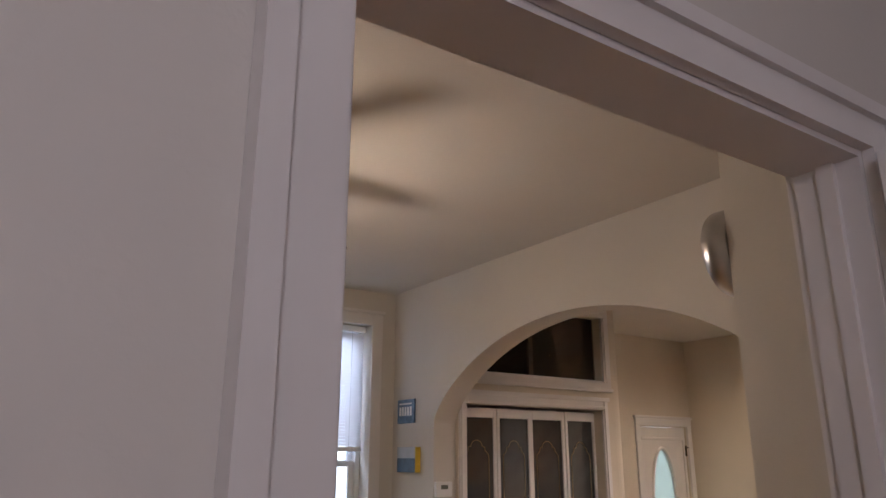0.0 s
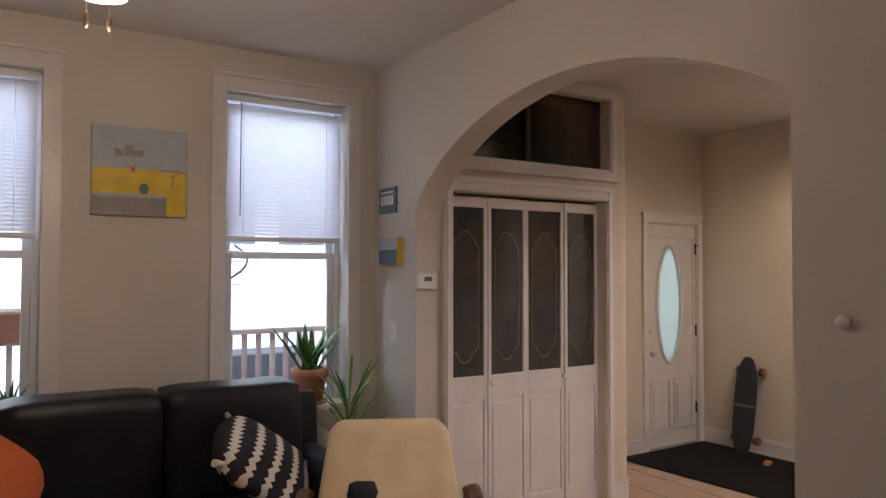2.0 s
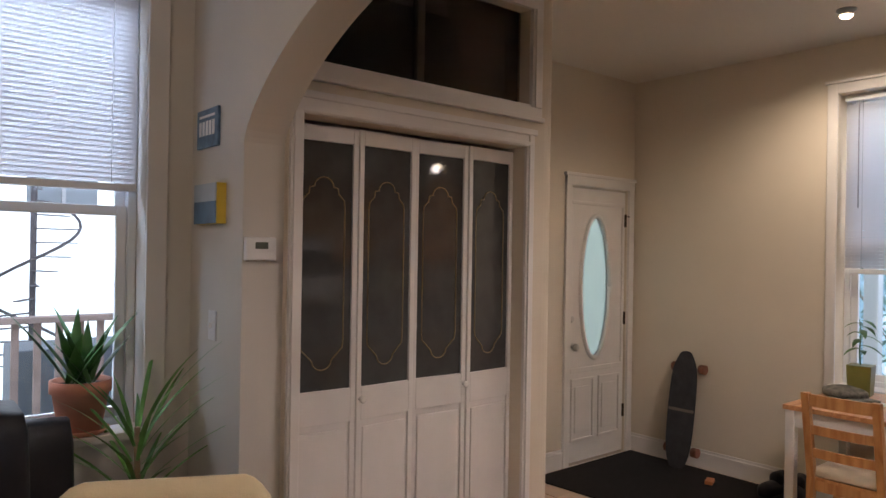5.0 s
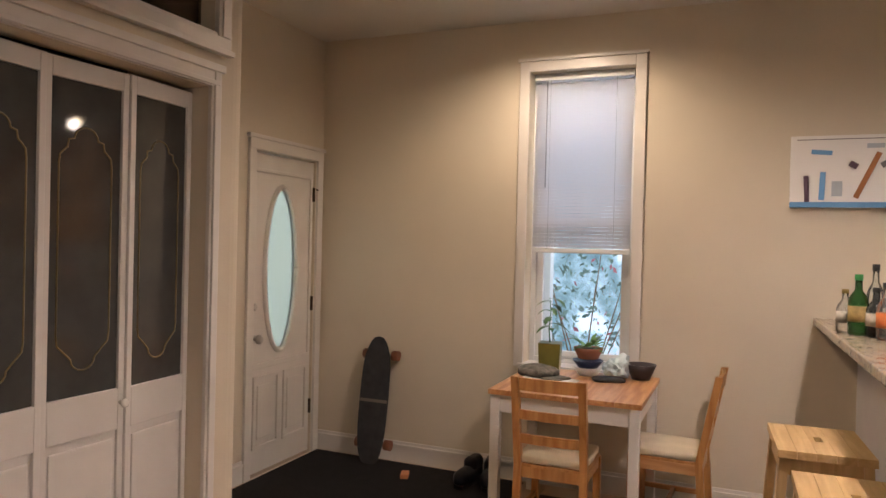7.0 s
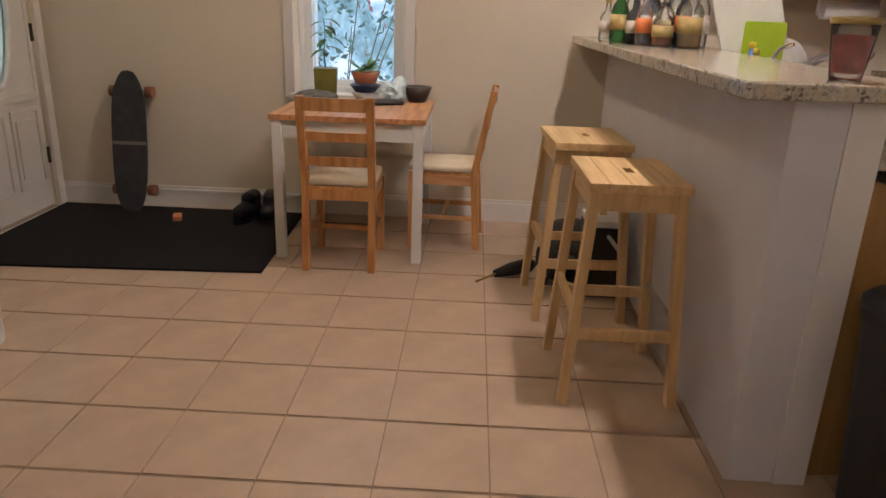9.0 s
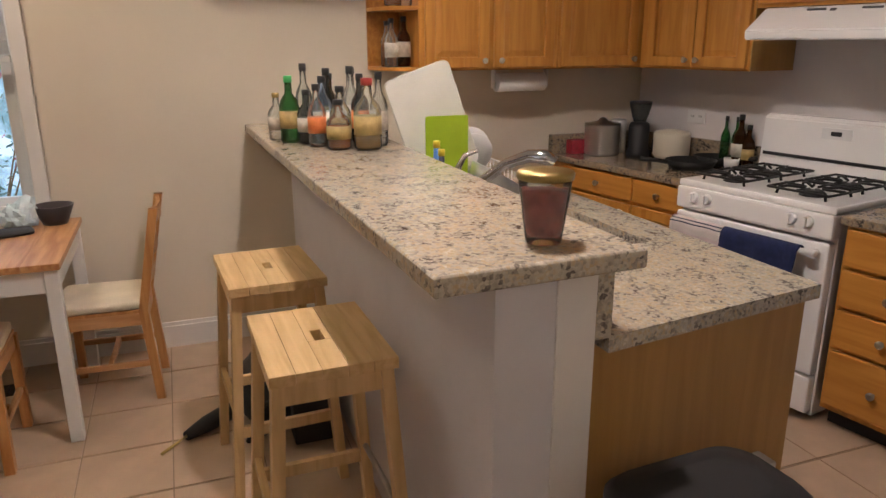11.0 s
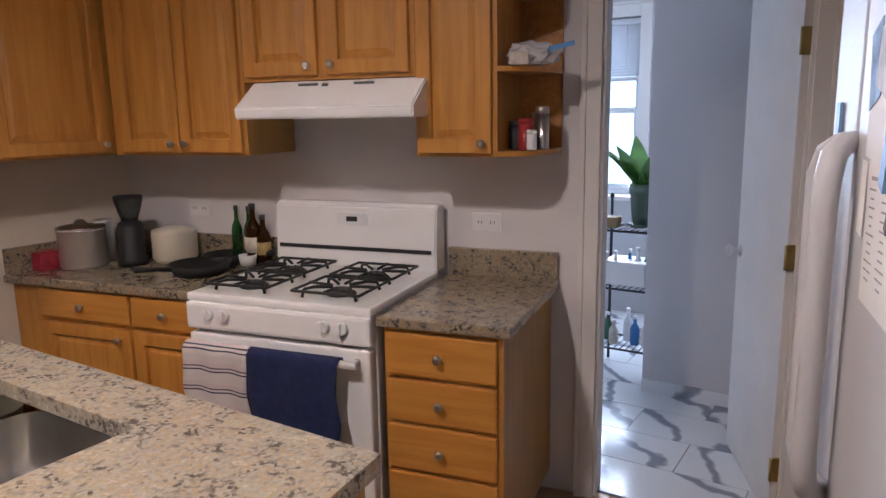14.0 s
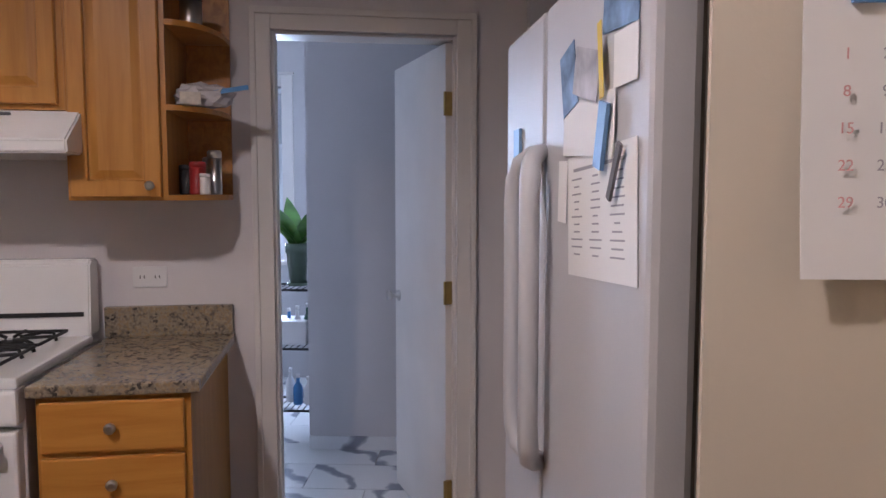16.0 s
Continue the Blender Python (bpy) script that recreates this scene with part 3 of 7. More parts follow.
part("panel_molding", bm, TRIM, fd)
bm = bmesh.new()
rr = [bm.verts.new((oc[0] + orx * math.cos(2 * math.pi * i / seg), 0.04, oc[1] + orz * math.sin(2 * math.pi * i / seg))) for i in range(seg)]
bm.faces.new(rr)
part("oval_pane", bm, FROST, fd)
for z, nm in ((1.06, "deadbolt"), (0.86, "door_knob")):
    bm = bmesh.new()
    prof = [(0.03, 0), (0.03, 0.006), (0.012, 0.01), (0.012, 0.03), (0.028, 0.04), (0.03, 0.055), (0.018, 0.068)] if nm == "door_knob" else [(0.027, 0), (0.027, 0.01), (0.016, 0.02)]
    turned(bm, prof, 18, Matrix.Translation((0.045, 0.02, z)) @ pose(0, 0, 0, 90))
    part(nm, bm, STEEL, fd)
bm = bmesh.new()
for z in (0.32, 1.04, 1.80):
    box(bm, 0.672, 0.69, 0.002, 0.02, z - 0.05, z + 0.05, 0.002)
rod(bm, (0.68, -0.02, 1.83), (0.62, -0.05, 1.83), 0.006)
part("hinge", bm, BRONZE, fd, "dark metal hinges")
molding("trim_entry", [(5.565, 5.628, 5.578, 5.599, 0, 2.10), (6.312, 6.375, 5.578, 5.599, 0, 2.10), (5.565, 6.375, 5.575, 5.599, 2.033, 2.10), (5.55, 6.39, 5.568, 5.599, 2.10, 2.125)], label="white casing round the front door")

# bedroom doorway casing and its open door
C = 0.06
molding("trim_bedroom", [
    (D0 - C, D0, 1.282, 1.299, 0, DH + C), (D0 - C - 0.012, D0 - C + 0.012, 1.272, 1.299, 0, DH + C + 0.012),
    (D1, D1 + C, 1.282, 1.299, 0, DH + C), (D1 + C - 0.012, D1 + C + 0.012, 1.272, 1.299, 0, DH + C + 0.012),
    (D0, D1, 1.282, 1.299, DH, DH + C), (D0 - C - 0.012, D1 + C + 0.012, 1.272, 1.299, DH + C - 0.012, DH + C + 0.012),
    (D0 - C, D0, 1.401, 1.418, 0, DH + C), (D1, D1 + C, 1.401, 1.418, 0, DH + C), (D0 - C, D1 + C, 1.401, 1.418, DH, DH + C),
    (D0, D0 + 0.010, 1.30, 1.40, 0, DH), (D1 - 0.010, D1, 1.30, 1.40, 0, DH), (D0 + 0.010, D1 - 0.010, 1.30, 1.40, DH - 0.010, DH), (D0 + 0.010, D0 + 0.020, 1.335, 1.36, 0, DH - 0.01), (D1 - 0.020, D1 - 0.010, 1.335, 1.36, 0, DH - 0.01)], bevel=0, label="moulded white casing of the bedroom doorway")
bd = thing("door_2", "white bedroom door standing open against the side wall", "door", pose(1.222, 1.270, 0, 0, 0, -80))
bd["kind"] = "structure"
boxpart("door_leaf", (0.0, 0.80, -0.02, 0.015, 0.01, 2.14), TRIM, bd, 0.003)
bm = bmesh.new()
tube(bm, [(0.6, -0.02, 1.8), (0.6, -0.05, 1.79), (0.6, -0.06, 1.82)], 0.006, 6)
part("hook", bm, BRASS, bd, "brass coat hook")
# ---- floor tiles of the kitchen ----
# ---- kitchen counters ----
def slab(name, outline, z0, z1, mat, parent, label=""):
    bm = bmesh.new()
    prism(bm, outline, z0, z1)
    bmesh.ops.bevel(bm, geom=[e for e in bm.edges if abs(e.verts[0].co.z - e.verts[1].co.z) < 1e-4], offset=0.009, segments=3, affect="EDGES", profile=0.6)
    return part(name, bm, mat, parent, label)


pen = thing("kitchen_peninsula", "raised granite breakfast bar on a white half wall above a counter", "kitchen counter")
slab("bar_top", [(3.78, 2.41), (3.80, 1.955), (6.40, 1.955), (6.40, 2.47)], 1.088, 1.13, GRANITE, pen, "polished speckled beige granite slab")
boxpart("half_wall", (3.86, 6.40, 2.03, 2.255, 0, 1.088), material("white_half_wall_paint", (0.60, 0.58, 0.60), 0.5, vary=0.06, scale=3, bump=0.1), pen, label="scuffed white painted half wall")
boxpart("end_panel", (3.853, 3.86, 2.03, 2.12, 0, 1.088), TRIM, pen)
boxpart("splash", (3.86, 6.40, 1.985, 2.028, 0.92, 1.088), GRANITE, pen, 0.003, "low granite upstand behind the sink")
SX0, SX1, SY0, SY1 = 4.46, 5.24, 1.45, 1.84
bm = bmesh.new()
for o in ([(3.868, 1.984), (3.965, 1.285), (SX0, 1.285), (SX0, 1.984)], [(SX0, SY0), (SX0, 1.285), (SX1, 1.285), (SX1, SY0)], [(SX0, 1.984), (SX0, SY1), (SX1, SY1), (SX1, 1.984)], [(SX1, 1.984), (SX1, 1.285), (6.40, 1.285), (6.40, 1.984)]):
    prism(bm, o, 0.882, 0.92)
bmesh.ops.remove_doubles(bm, verts=bm.verts, dist=1e-5)
part("sink_counter", bm, GRANITE, pen, "polished speckled granite sink counter")
bm = bmesh.new()
prism(bm, [(3.90, 2.03), (3.985, 1.31), (4.40, 1.31), (4.40, 2.03)], 0.0, 0.882)
part("end_cabinet", bm, PANEL, pen, "tan wood veneer cabinet end")
boxpart("sink_cabinet", (4.402, 5.298, 1.31, 2.028, 0.0, 0.70), OAK, pen)
boxpart("sink_apron", (4.402, 5.298, 1.31, 1.40, 0.701, 0.881), OAK, pen)
boxpart("corner_cabinet", (5.30, 6.395, 1.31, 2.028, 0.0, 0.881), OAK, pen)
sink = thing("kitchen_sink", "stainless steel double bowl sink set under the granite counter", "sink")
for i, (x0, x1) in enumerate(((SX0 - 0.01, 4.84), (4.86, SX1 + 0.01))):
    bm = bmesh.new()
    zs = [(0.0, 0.881), (0.012, 0.80), (0.03, 0.735), (0.06, 0.72)]
    rings = []
    for ins, z in zs:
        r = 0.07
        a0, a1, b0, b1 = x0 + ins, x1 - ins, SY0 - 0.01 + ins, SY1 + 0.01 - ins
        ring = []
        for cx, cy, st in ((a1 - r, b1 - r, 0), (a0 + r, b1 - r, 90), (a0 + r, b0 + r, 180), (a1 - r, b0 + r, 270)):
            for k in range(5):
                a = radians(st + k * 22.5)
                ring.append(bm.verts.new((cx + r * math.cos(a), cy + r * math.sin(a), z)))
        rings.append(ring)
    for p, q in zip(rings, rings[1:]):
        for k in range(len(p)):
            bm.faces.new((p[k], p[(k + 1) % len(p)], q[(k + 1) % len(p)], q[k])).smooth = True
    bm.faces.new(rings[-1])
    bowl = part("bowl", bm, STEEL, sink)
    bm = bmesh.new()
    turned(bm, [(0.04, 0.721), (0.04, 0.724), (0.02, 0.722)], 18, Matrix.Translation(((x0 + x1) / 2, (SY0 + SY1) / 2, 0)))
    part("drain", bm, CHROME, bowl)
fc = thing("kitchen_faucet", "chrome pull-out kitchen faucet with a side lever behind the sink", "faucet", pose(4.86, 1.905, 0.92))
bm = bmesh.new()
turned(bm, [(0.032, 0), (0.03, 0.012), (0.024, 0.03), (0.024, 0.10), (0.027, 0.13), (0.02, 0.15)], 18)
part("base", bm, CHROME, fc)
bm = bmesh.new()
tube(bm, [(0, 0, 0.09), (-0.03, -0.05, 0.16), (-0.07, -0.11, 0.215), (-0.12, -0.17, 0.245), (-0.155, -0.21, 0.245), (-0.175, -0.235, 0.225)], [0.019, 0.018, 0.017, 0.021, 0.024, 0.022], 12)
part("spout", bm, CHROME, fc)
bm = bmesh.new()
tube(bm, [(0, 0.0, 0.13), (0.03, 0.02, 0.19), (0.01, 0.0, 0.24), (-0.03, -0.03, 0.26)], [0.016, 0.013, 0.009, 0.007], 10)
part("lever", bm, CHROME, fc)


def knob_at(parent, x, y, z, turn, mat=STEEL):
    bm = bmesh.new()
    turned(bm, [(0.006, 0), (0.005, 0.012), (0.014, 0.018), (0.015, 0.025), (0.008, 0.03)], 12, pose(x, y, z) @ pose(0, 0, 0, 0, 0, turn) @ pose(0, 0, 0, 90))
    k = part("knob", bm, mat, parent, "round steel knob")
    return k


def panel_door(parent, w, h, m, hinge, name="door", knob=True, top=False):
    """A raised-frame cabinet door in its own x-z plane, facing -y, lower left corner at the pose."""
    bm = bmesh.new()
    f = 0.052
    outer = [(0, 0), (w, 0), (w, h), (0, h)]
    inner = [(f, f), (w - f, f), (w - f, h - f), (f, h - f)]
    lines = [[bm.verts.new((x, yy, z)) for x, z in o] for o, yy in ((outer, 0.0), (outer, -0.017), ([(min(max(x, 0.003), w - 0.003), min(max(z, 0.003), h - 0.003)) for x, z in outer], -0.02), ([(x + (-0.003 if x < w / 2 else 0.003), z + (-0.003 if z < h / 2 else 0.003)) for x, z in inner], -0.02), (inner, -0.017), (inner, 0.0))]
    for p, q in zip(lines, lines[1:] + lines[:1]):
        for i in range(4):
            bm.faces.new((p[i], p[(i + 1) % 4], q[(i + 1) % 4], q[i]))
    bmesh.ops.transform(bm, matrix=m, verts=bm.verts)
    d = part(name, bm, OAK, parent, "honey oak framed door")
    bm = bmesh.new()
    steps = []
    for ins, yy in ((0.0, -0.001), (0.0, -0.004), (0.007, -0.004), (0.030, -0.012)):
        e = f + 0.0005 + ins
        steps.append([bm.verts.new(v) for v in ((e, yy, e), (w - e, yy, e), (w - e, yy, h - e), (e, yy, h - e))])
    for p, q in zip(steps, steps[1:]):
        for i in range(4):
            bm.faces.new((p[i], p[(i + 1) % 4], q[(i + 1) % 4], q[i]))
    bm.faces.new(steps[0])
    bm.faces.new(steps[-1])
    bmesh.ops.transform(bm, matrix=m, verts=bm.verts)
    part("door_panel", bm, OAK, d)
    if knob:
        kx = w - 0.03 if hinge == "l" else 0.03
        kz = 0.035 if not top else 0.035
        bm = bmesh.new()
        turned(bm, [(0.006, 0), (0.005, 0.012), (0.014, 0.018), (0.015, 0.025), (0.008, 0.03)], 12, m @ pose(kx, -0.02, kz) @ pose(0, 0, 0, 90))
        part("knob", bm, STEEL, d, "round steel knob")
    return d


def drawer(parent, x0, x1, y, z0, z1, knob=True):
    d = boxpart("drawer_front", (x0, x1, y - 0.001, y + 0.019, z0, z1), OAKX, parent, 0.007, "honey oak drawer front")
    if knob:
        bm = bmesh.new()
        turned(bm, [(0.006, 0), (0.005, 0.012), (0.015, 0.018), (0.016, 0.026), (0.008, 0.031)], 12, pose((x0 + x1) / 2, y + 0.019, (z0 + z1) / 2) @ pose(0, 0, 0, -90))
        part("knob", bm, STEEL, d, "round steel knob")


# right base unit
CT = 0.89
rb = thing("base_cabinet", "honey oak drawer cabinet beside the stove", "kitchen cabinet", STOVE_WALL)
boxpart("body", (4.315, 4.725, -0.215, 0.424, 0.09, 0.853), PANEL, rb)
boxpart("frame", (4.315, 4.725, 0.424, 0.438, 0.09, 0.853), OAK, rb)
boxpart("toe_kick", (4.36, 4.725, -0.2, 0.36, 0, 0.09), BLACK, rb)
for z0, z1 in ((0.695, 0.838), (0.535, 0.68), (0.365, 0.52), (0.115, 0.35)):
    drawer(rb, 4.332, 4.712, 0.439, z0, z1)
ct = thing("counter_top", "dark speckled granite counter with a low upstand beside the stove", "counter top", STOVE_WALL)
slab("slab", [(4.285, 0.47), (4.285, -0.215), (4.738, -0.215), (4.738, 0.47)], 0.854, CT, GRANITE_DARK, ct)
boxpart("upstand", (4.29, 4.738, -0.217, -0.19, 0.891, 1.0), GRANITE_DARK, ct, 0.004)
# left base unit
lb = thing("base_cabinet", "honey oak base cabinet under the corner counter", "kitchen cabinet", STOVE_WALL)
bm = bmesh.new()
prism(bm, [(5.515, 0.36), (6.545, 0.36), (6.44, -0.215), (5.515, -0.215)], 0.09, 0.853)
part("body", bm, OAK, lb)
boxpart("toe_kick", (5.53, 6.42, -0.2, 0.30, 0, 0.09), BLACK, lb)
for x0, x1, kx in ((5.53, 5.875, 0.05), (5.89, 6.375, 0.44)):
    drawer(lb, x0, x1, 0.361, 0.72, 0.842)
    panel_door(lb, x1 - x0, 0.585, pose(x1, 0.362, 0.115, 0, 0, 180), "l", knob=False)
    knob_at(lb, x0 + kx if kx < 0.1 else x0 + 0.05, 0.382, 0.66, 180)
ct = thing("counter_top", "dark speckled granite corner counter with a low upstand, crowded with appliances", "counter top", STOVE_WALL)
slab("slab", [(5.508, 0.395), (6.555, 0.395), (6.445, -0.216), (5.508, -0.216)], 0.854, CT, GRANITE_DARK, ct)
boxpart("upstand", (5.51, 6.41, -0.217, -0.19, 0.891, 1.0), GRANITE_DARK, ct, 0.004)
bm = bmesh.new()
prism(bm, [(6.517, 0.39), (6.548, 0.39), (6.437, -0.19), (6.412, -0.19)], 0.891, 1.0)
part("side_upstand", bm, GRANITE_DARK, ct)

# upper cabinets on the east wall
UZ = 1.385
east = thing("wall_cabinet", "honey oak wall cabinet with two tiers of framed doors", "kitchen cabinet")
boxpart("body", (6.07, 6.395, 0.90, 1.656, UZ, 2.33), OAK, east)
mE = lambda yy, z: pose(6.07, yy, z, 0, 0, -90)
for (ya, yb, hg) in ((1.628, 1.293, "l"), (1.262, 0.925, "r")):
    panel_door(east, ya - yb, 0.435, mE(ya, UZ + 0.012), hg)
    panel_door(east, ya - yb, 0.43, mE(ya, 1.865), hg)
c2 = thing("wall_cabinet", "tall honey oak corner wall cabinet with one wide door", "kitchen cabinet")
bm = bmesh.new()
prism(bm, [(6.07, 0.405), (6.07, 0.898), (6.395, 0.898), (6.395, 0.145), (6.09, 0.092)], UZ, 2.33)
part("body", bm, OAK, c2)
panel_door(c2, 0.465, 0.90, mE(0.883, UZ + 0.012), "l")
c3 = thing("wall_cabinet", "honey oak wall cabinet with two narrow doors", "kitchen cabinet", STOVE_WALL)
bm = bmesh.new()
prism(bm, [(5.460, -0.215), (6.10, -0.215), (6.135, 0.115), (5.460, 0.115)], UZ, 2.33)
part("body", bm, OAK, c3)
boxpart("side_panel", (5.455, 5.460, -0.214, 0.116, UZ, 2.33), PANEL, c3)
mS = lambda x, z, y=0.115: pose(x, y, z, 0, 0, 180)
panel_door(c3, 0.305, 0.90, mS(6.085, UZ + 0.012), "l")
panel_door(c3, 0.300, 0.90, mS(5.773, UZ + 0.012), "r")
c4 = thing("wall_cabinet", "short honey oak wall cabinet above the range hood", "kitchen cabinet", STOVE_WALL)
boxpart("body", (4.733, 5.454, -0.215, 0.115, 1.665, 2.33), OAK, c4)
panel_door(c4, 0.315, 0.60, mS(5.435, 1.682), "l")
panel_door(c4, 0.330, 0.60, mS(5.080, 1.682), "r")
c5 = thing("wall_cabinet", "honey oak wall cabinet with one framed door", "kitchen cabinet", STOVE_WALL)
boxpart("body", (4.433, 4.732, -0.215, 0.115, UZ, 2.33), OAK, c5)
panel_door(c5, 0.270, 0.90, mS(4.720, UZ + 0.012), "l")


def corner_shelf(m, label):
    """Open quarter-round end shelves: back on +y, side on +x, r 0.22 wide, 0.33 deep."""
    s = thing("corner_shelf", label, "shelf", m)
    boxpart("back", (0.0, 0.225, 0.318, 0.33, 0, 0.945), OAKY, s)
    for z in (0.0, 0.285, 0.55, 0.90):
        bm = bmesh.new()
        pts = [(0.0, 0.318), (0.0, 0.27)] + [(0.225 - 0.225 * math.cos(a), 0.27 - 0.27 * math.sin(a)) for a in [math.pi / 2 * i / 10 for i in range(1, 11)]] + [(0.225, 0.318)]
        prism(bm, pts, z, z + 0.018)
        part("shelf", bm, OAKX, s)
    return s


corner_shelf(pose(6.067, 1.828, UZ, 0, 0, -90) @ Matrix.Diagonal((0.755, 1, 1, 1)), "open honey oak corner shelves holding liquor bottles")
s = corner_shelf(Matrix.Identity(4), "open honey oak corner shelves holding cans, a bag and bottles")
s.matrix_world = STOVE_WALL @ pose(4.281, 0.115, UZ) @ Matrix.Diagonal((0.675, -1, 1, 1))

# range hood
INKY = material("dark_grey_vent", (0.08, 0.08, 0.085), 0.6)
hd = thing("range_hood", "white under-cabinet range hood with a vent grille", "range hood", STOVE_WALL)
bm = bmesh.new()
x0, x1 = 4.68, 5.40
sec = [(-0.215, 1.525), (0.26, 1.525), (0.265, 1.565), (0.135, 1.66), (-0.215, 1.663)]
a = [bm.verts.new((x0, yy, z)) for yy, z in sec]
b = [bm.verts.new((x1, yy, z)) for yy, z in sec]
bm.faces.new(a)
bm.faces.new(b[::-1])
for i in range(5):
    bm.faces.new((a[i], b[i], b[(i + 1) % 5], a[(i + 1) % 5]))
bmesh.ops.bevel(bm, geom=bm.edges[:], offset=0.006, segments=2, affect="EDGES")
part("hood_shell", bm, WHITE, hd)
for x in (4.90, 5.05, 5.13):
    for i in range(4 if x != 5.05 else 2):
        m = pose(x + 0.012, 0.158, 1.646 - 0.011 * i, -54) if x != 5.05 else pose(x + 0.02, 0.158, 1.642 - 0.016 * i, -54)
        boxpart("vent_slot", (-0.04, 0.04, -0.0035, 0.0035, -0.0045, 0.0045) if x != 5.05 else (-0.012, 0.012, -0.006, 0.006, -0.005, 0.005), INKY, hd, m=m)

# stove
st = thing("stove", "white freestanding gas stove with black cast iron grates", "stove", STOVE_WALL)
X0, X1, Y1 = 4.752, 5.498, 0.48
boxpart("body", (X0, X1, -0.19, Y1 - 0.04, 0.03, 0.885), WHITE, st, 0.006)
boxpart("cooktop", (X0, X1, -0.12, Y1, 0.885, 0.915), WHITE, st, 0.01)
boxpart("control_panel", (X0, X1, Y1 - 0.05, Y1 + 0.01, 0.785, 0.885), WHITE, st, 0.012)
boxpart("oven_door", (X0 + 0.005, X1 - 0.005, Y1 - 0.045, Y1 + 0.005, 0.22, 0.77), WHITE, st, 0.01)
boxpart("bottom_drawer", (X0 + 0.005, X1 - 0.005, Y1 - 0.045, Y1 + 0.005, 0.05, 0.21), WHITE, st, 0.01)
boxpart("oven_window", (X0 + 0.16, X1 - 0.16, Y1 + 0.004, Y1 + 0.008, 0.33, 0.62), DARKGLASS, st, 0.002)
bm = bmesh.new()
sec = [(-0.19, 0.915), (-0.09, 0.915), (-0.105, 1.165), (-0.125, 1.18), (-0.19, 1.18)]
a = [bm.verts.new((X0, yy, z)) for yy, z in sec]
b = [bm.verts.new((X1, yy, z)) for yy, z in sec]
bm.faces.new(a)
bm.faces.new(b[::-1])
for i in range(5):
    bm.faces.new((a[i], b[i], b[(i + 1) % 5], a[(i + 1) % 5]))
bmesh.ops.bevel(bm, geom=bm.edges[:], offset=0.006, segments=2, affect="EDGES")
part("backguard", bm, WHITE, st)
boxpart("backguard_gap", (X0 + 0.02, X1 - 0.02, -0.094, -0.089, 0.985, 1.0), BLACK, st)
boxpart("clock_panel", (5.055, 5.195, -0.102, -0.096, 1.09, 1.14), material("pale_panel", (0.68, 0.68, 0.68), 0.3), st, 0.001)
boxpart("clock_display", (5.10, 5.15, -0.098, -0.094, 1.105, 1.125), BLACK, st)
bm = bmesh.new()
for x in (X0 + 0.05, X1 - 0.05):
    rod(bm, (x, Y1, 0.735), (x, Y1 + 0.05, 0.735), 0.011)
rod(bm, (X0 + 0.03, Y1 + 0.05, 0.735), (X1 - 0.03, Y1 + 0.05, 0.735), 0.013, seg=12)
part("oven_handle", bm, WHITE, st)
for x in (X0 + 0.10, X0 + 0.17, X1 - 0.17, X1 - 0.10):
    bm = bmesh.new()
    turned(bm, [(0.024, 0), (0.022, 0.014), (0.019, 0.018)], 18, pose(x, Y1 + 0.01, 0.845) @ pose(0, 0, 0, -90))
    box(bm, x - 0.005, x + 0.005, Y1 + 0.02, Y1 + 0.04, 0.826, 0.864, 0.002)
    part("burner_knob", bm, WHITE, st)
for gx in (X0 + 0.19, X1 - 0.19):
    bm = bmesh.new()
    z = 0.945
    for y0, y1 in ((0.215, 0.445), (-0.045, 0.185)):
        cy = (y0 + y1) / 2
        for k in range(4):
            a = math.pi / 2 * k + math.pi / 4
            dx, dy = math.cos(a), math.sin(a)
            tube(bm, [(gx + dx * 0.03, cy + dy * 0.03, z), (gx + dx * 0.10, cy + dy * 0.09, z + 0.006), (gx + dx * 0.14, cy + dy * 0.12, z), (gx + dx * 0.15, cy + dy * 0.125, 0.917)], 0.006, 6)
        for k in range(4):
            a = math.pi / 2 * k
            dx, dy = math.cos(a), math.sin(a)
            tube(bm, [(gx + dx * 0.035, cy + dy * 0.03, z), (gx + dx * 0.13, cy + dy * 0.115, z + 0.004)], 0.0055, 6)
        pts = [(gx + sx * 0.13, cy + sy * 0.115, z) for sx, sy in ((1, 1), (-1, 1), (-1, -1), (1, -1), (1, 1))]
        tube(bm, pts, 0.0055, 6)
    part("grate", bm, IRON, st, "black cast iron grate")
    for cy in (0.33, 0.07):
        bm = bmesh.new()
        turned(bm, [(0.055, 0.916), (0.05, 0.922), (0.038, 0.925), (0.038, 0.934), (0.02, 0.937)], 20, Matrix.Translation((gx, cy, 0)))
        part("burner", bm, IRON, st)

# refrigerator
FRIDGE = material("white_textured_steel", (0.50, 0.49, 0.50), 0.46, vary=0.03, bump=0.08, bscale=260, gloss=0.4)
fr = thing("refrigerator", "white side-by-side refrigerator covered with notes and magnets", "refrigerator", pose(3.172, 1.44, 0, 0, 0, -80))
FW, FH = 0.775, 1.735
boxpart("body", (0.005, FW, -0.74, -0.055, 0.02, FH - 0.01), WHITE, fr, 0.008)
for nm, a, b in (("fridge_door", -0.02, 0.450), ("freezer_door", 0.458, FW + 0.002)):
    bm = bmesh.new()
    box(bm, a, b, -0.05, 0.012, 0.06, FH, 0.012)
    part(nm, bm, FRIDGE, fr)
boxpart("door_gasket", (-0.012, FW - 0.006, -0.055, -0.05, 0.07, FH - 0.012), material("grey_gasket", (0.16, 0.15, 0.15), 0.7), fr)
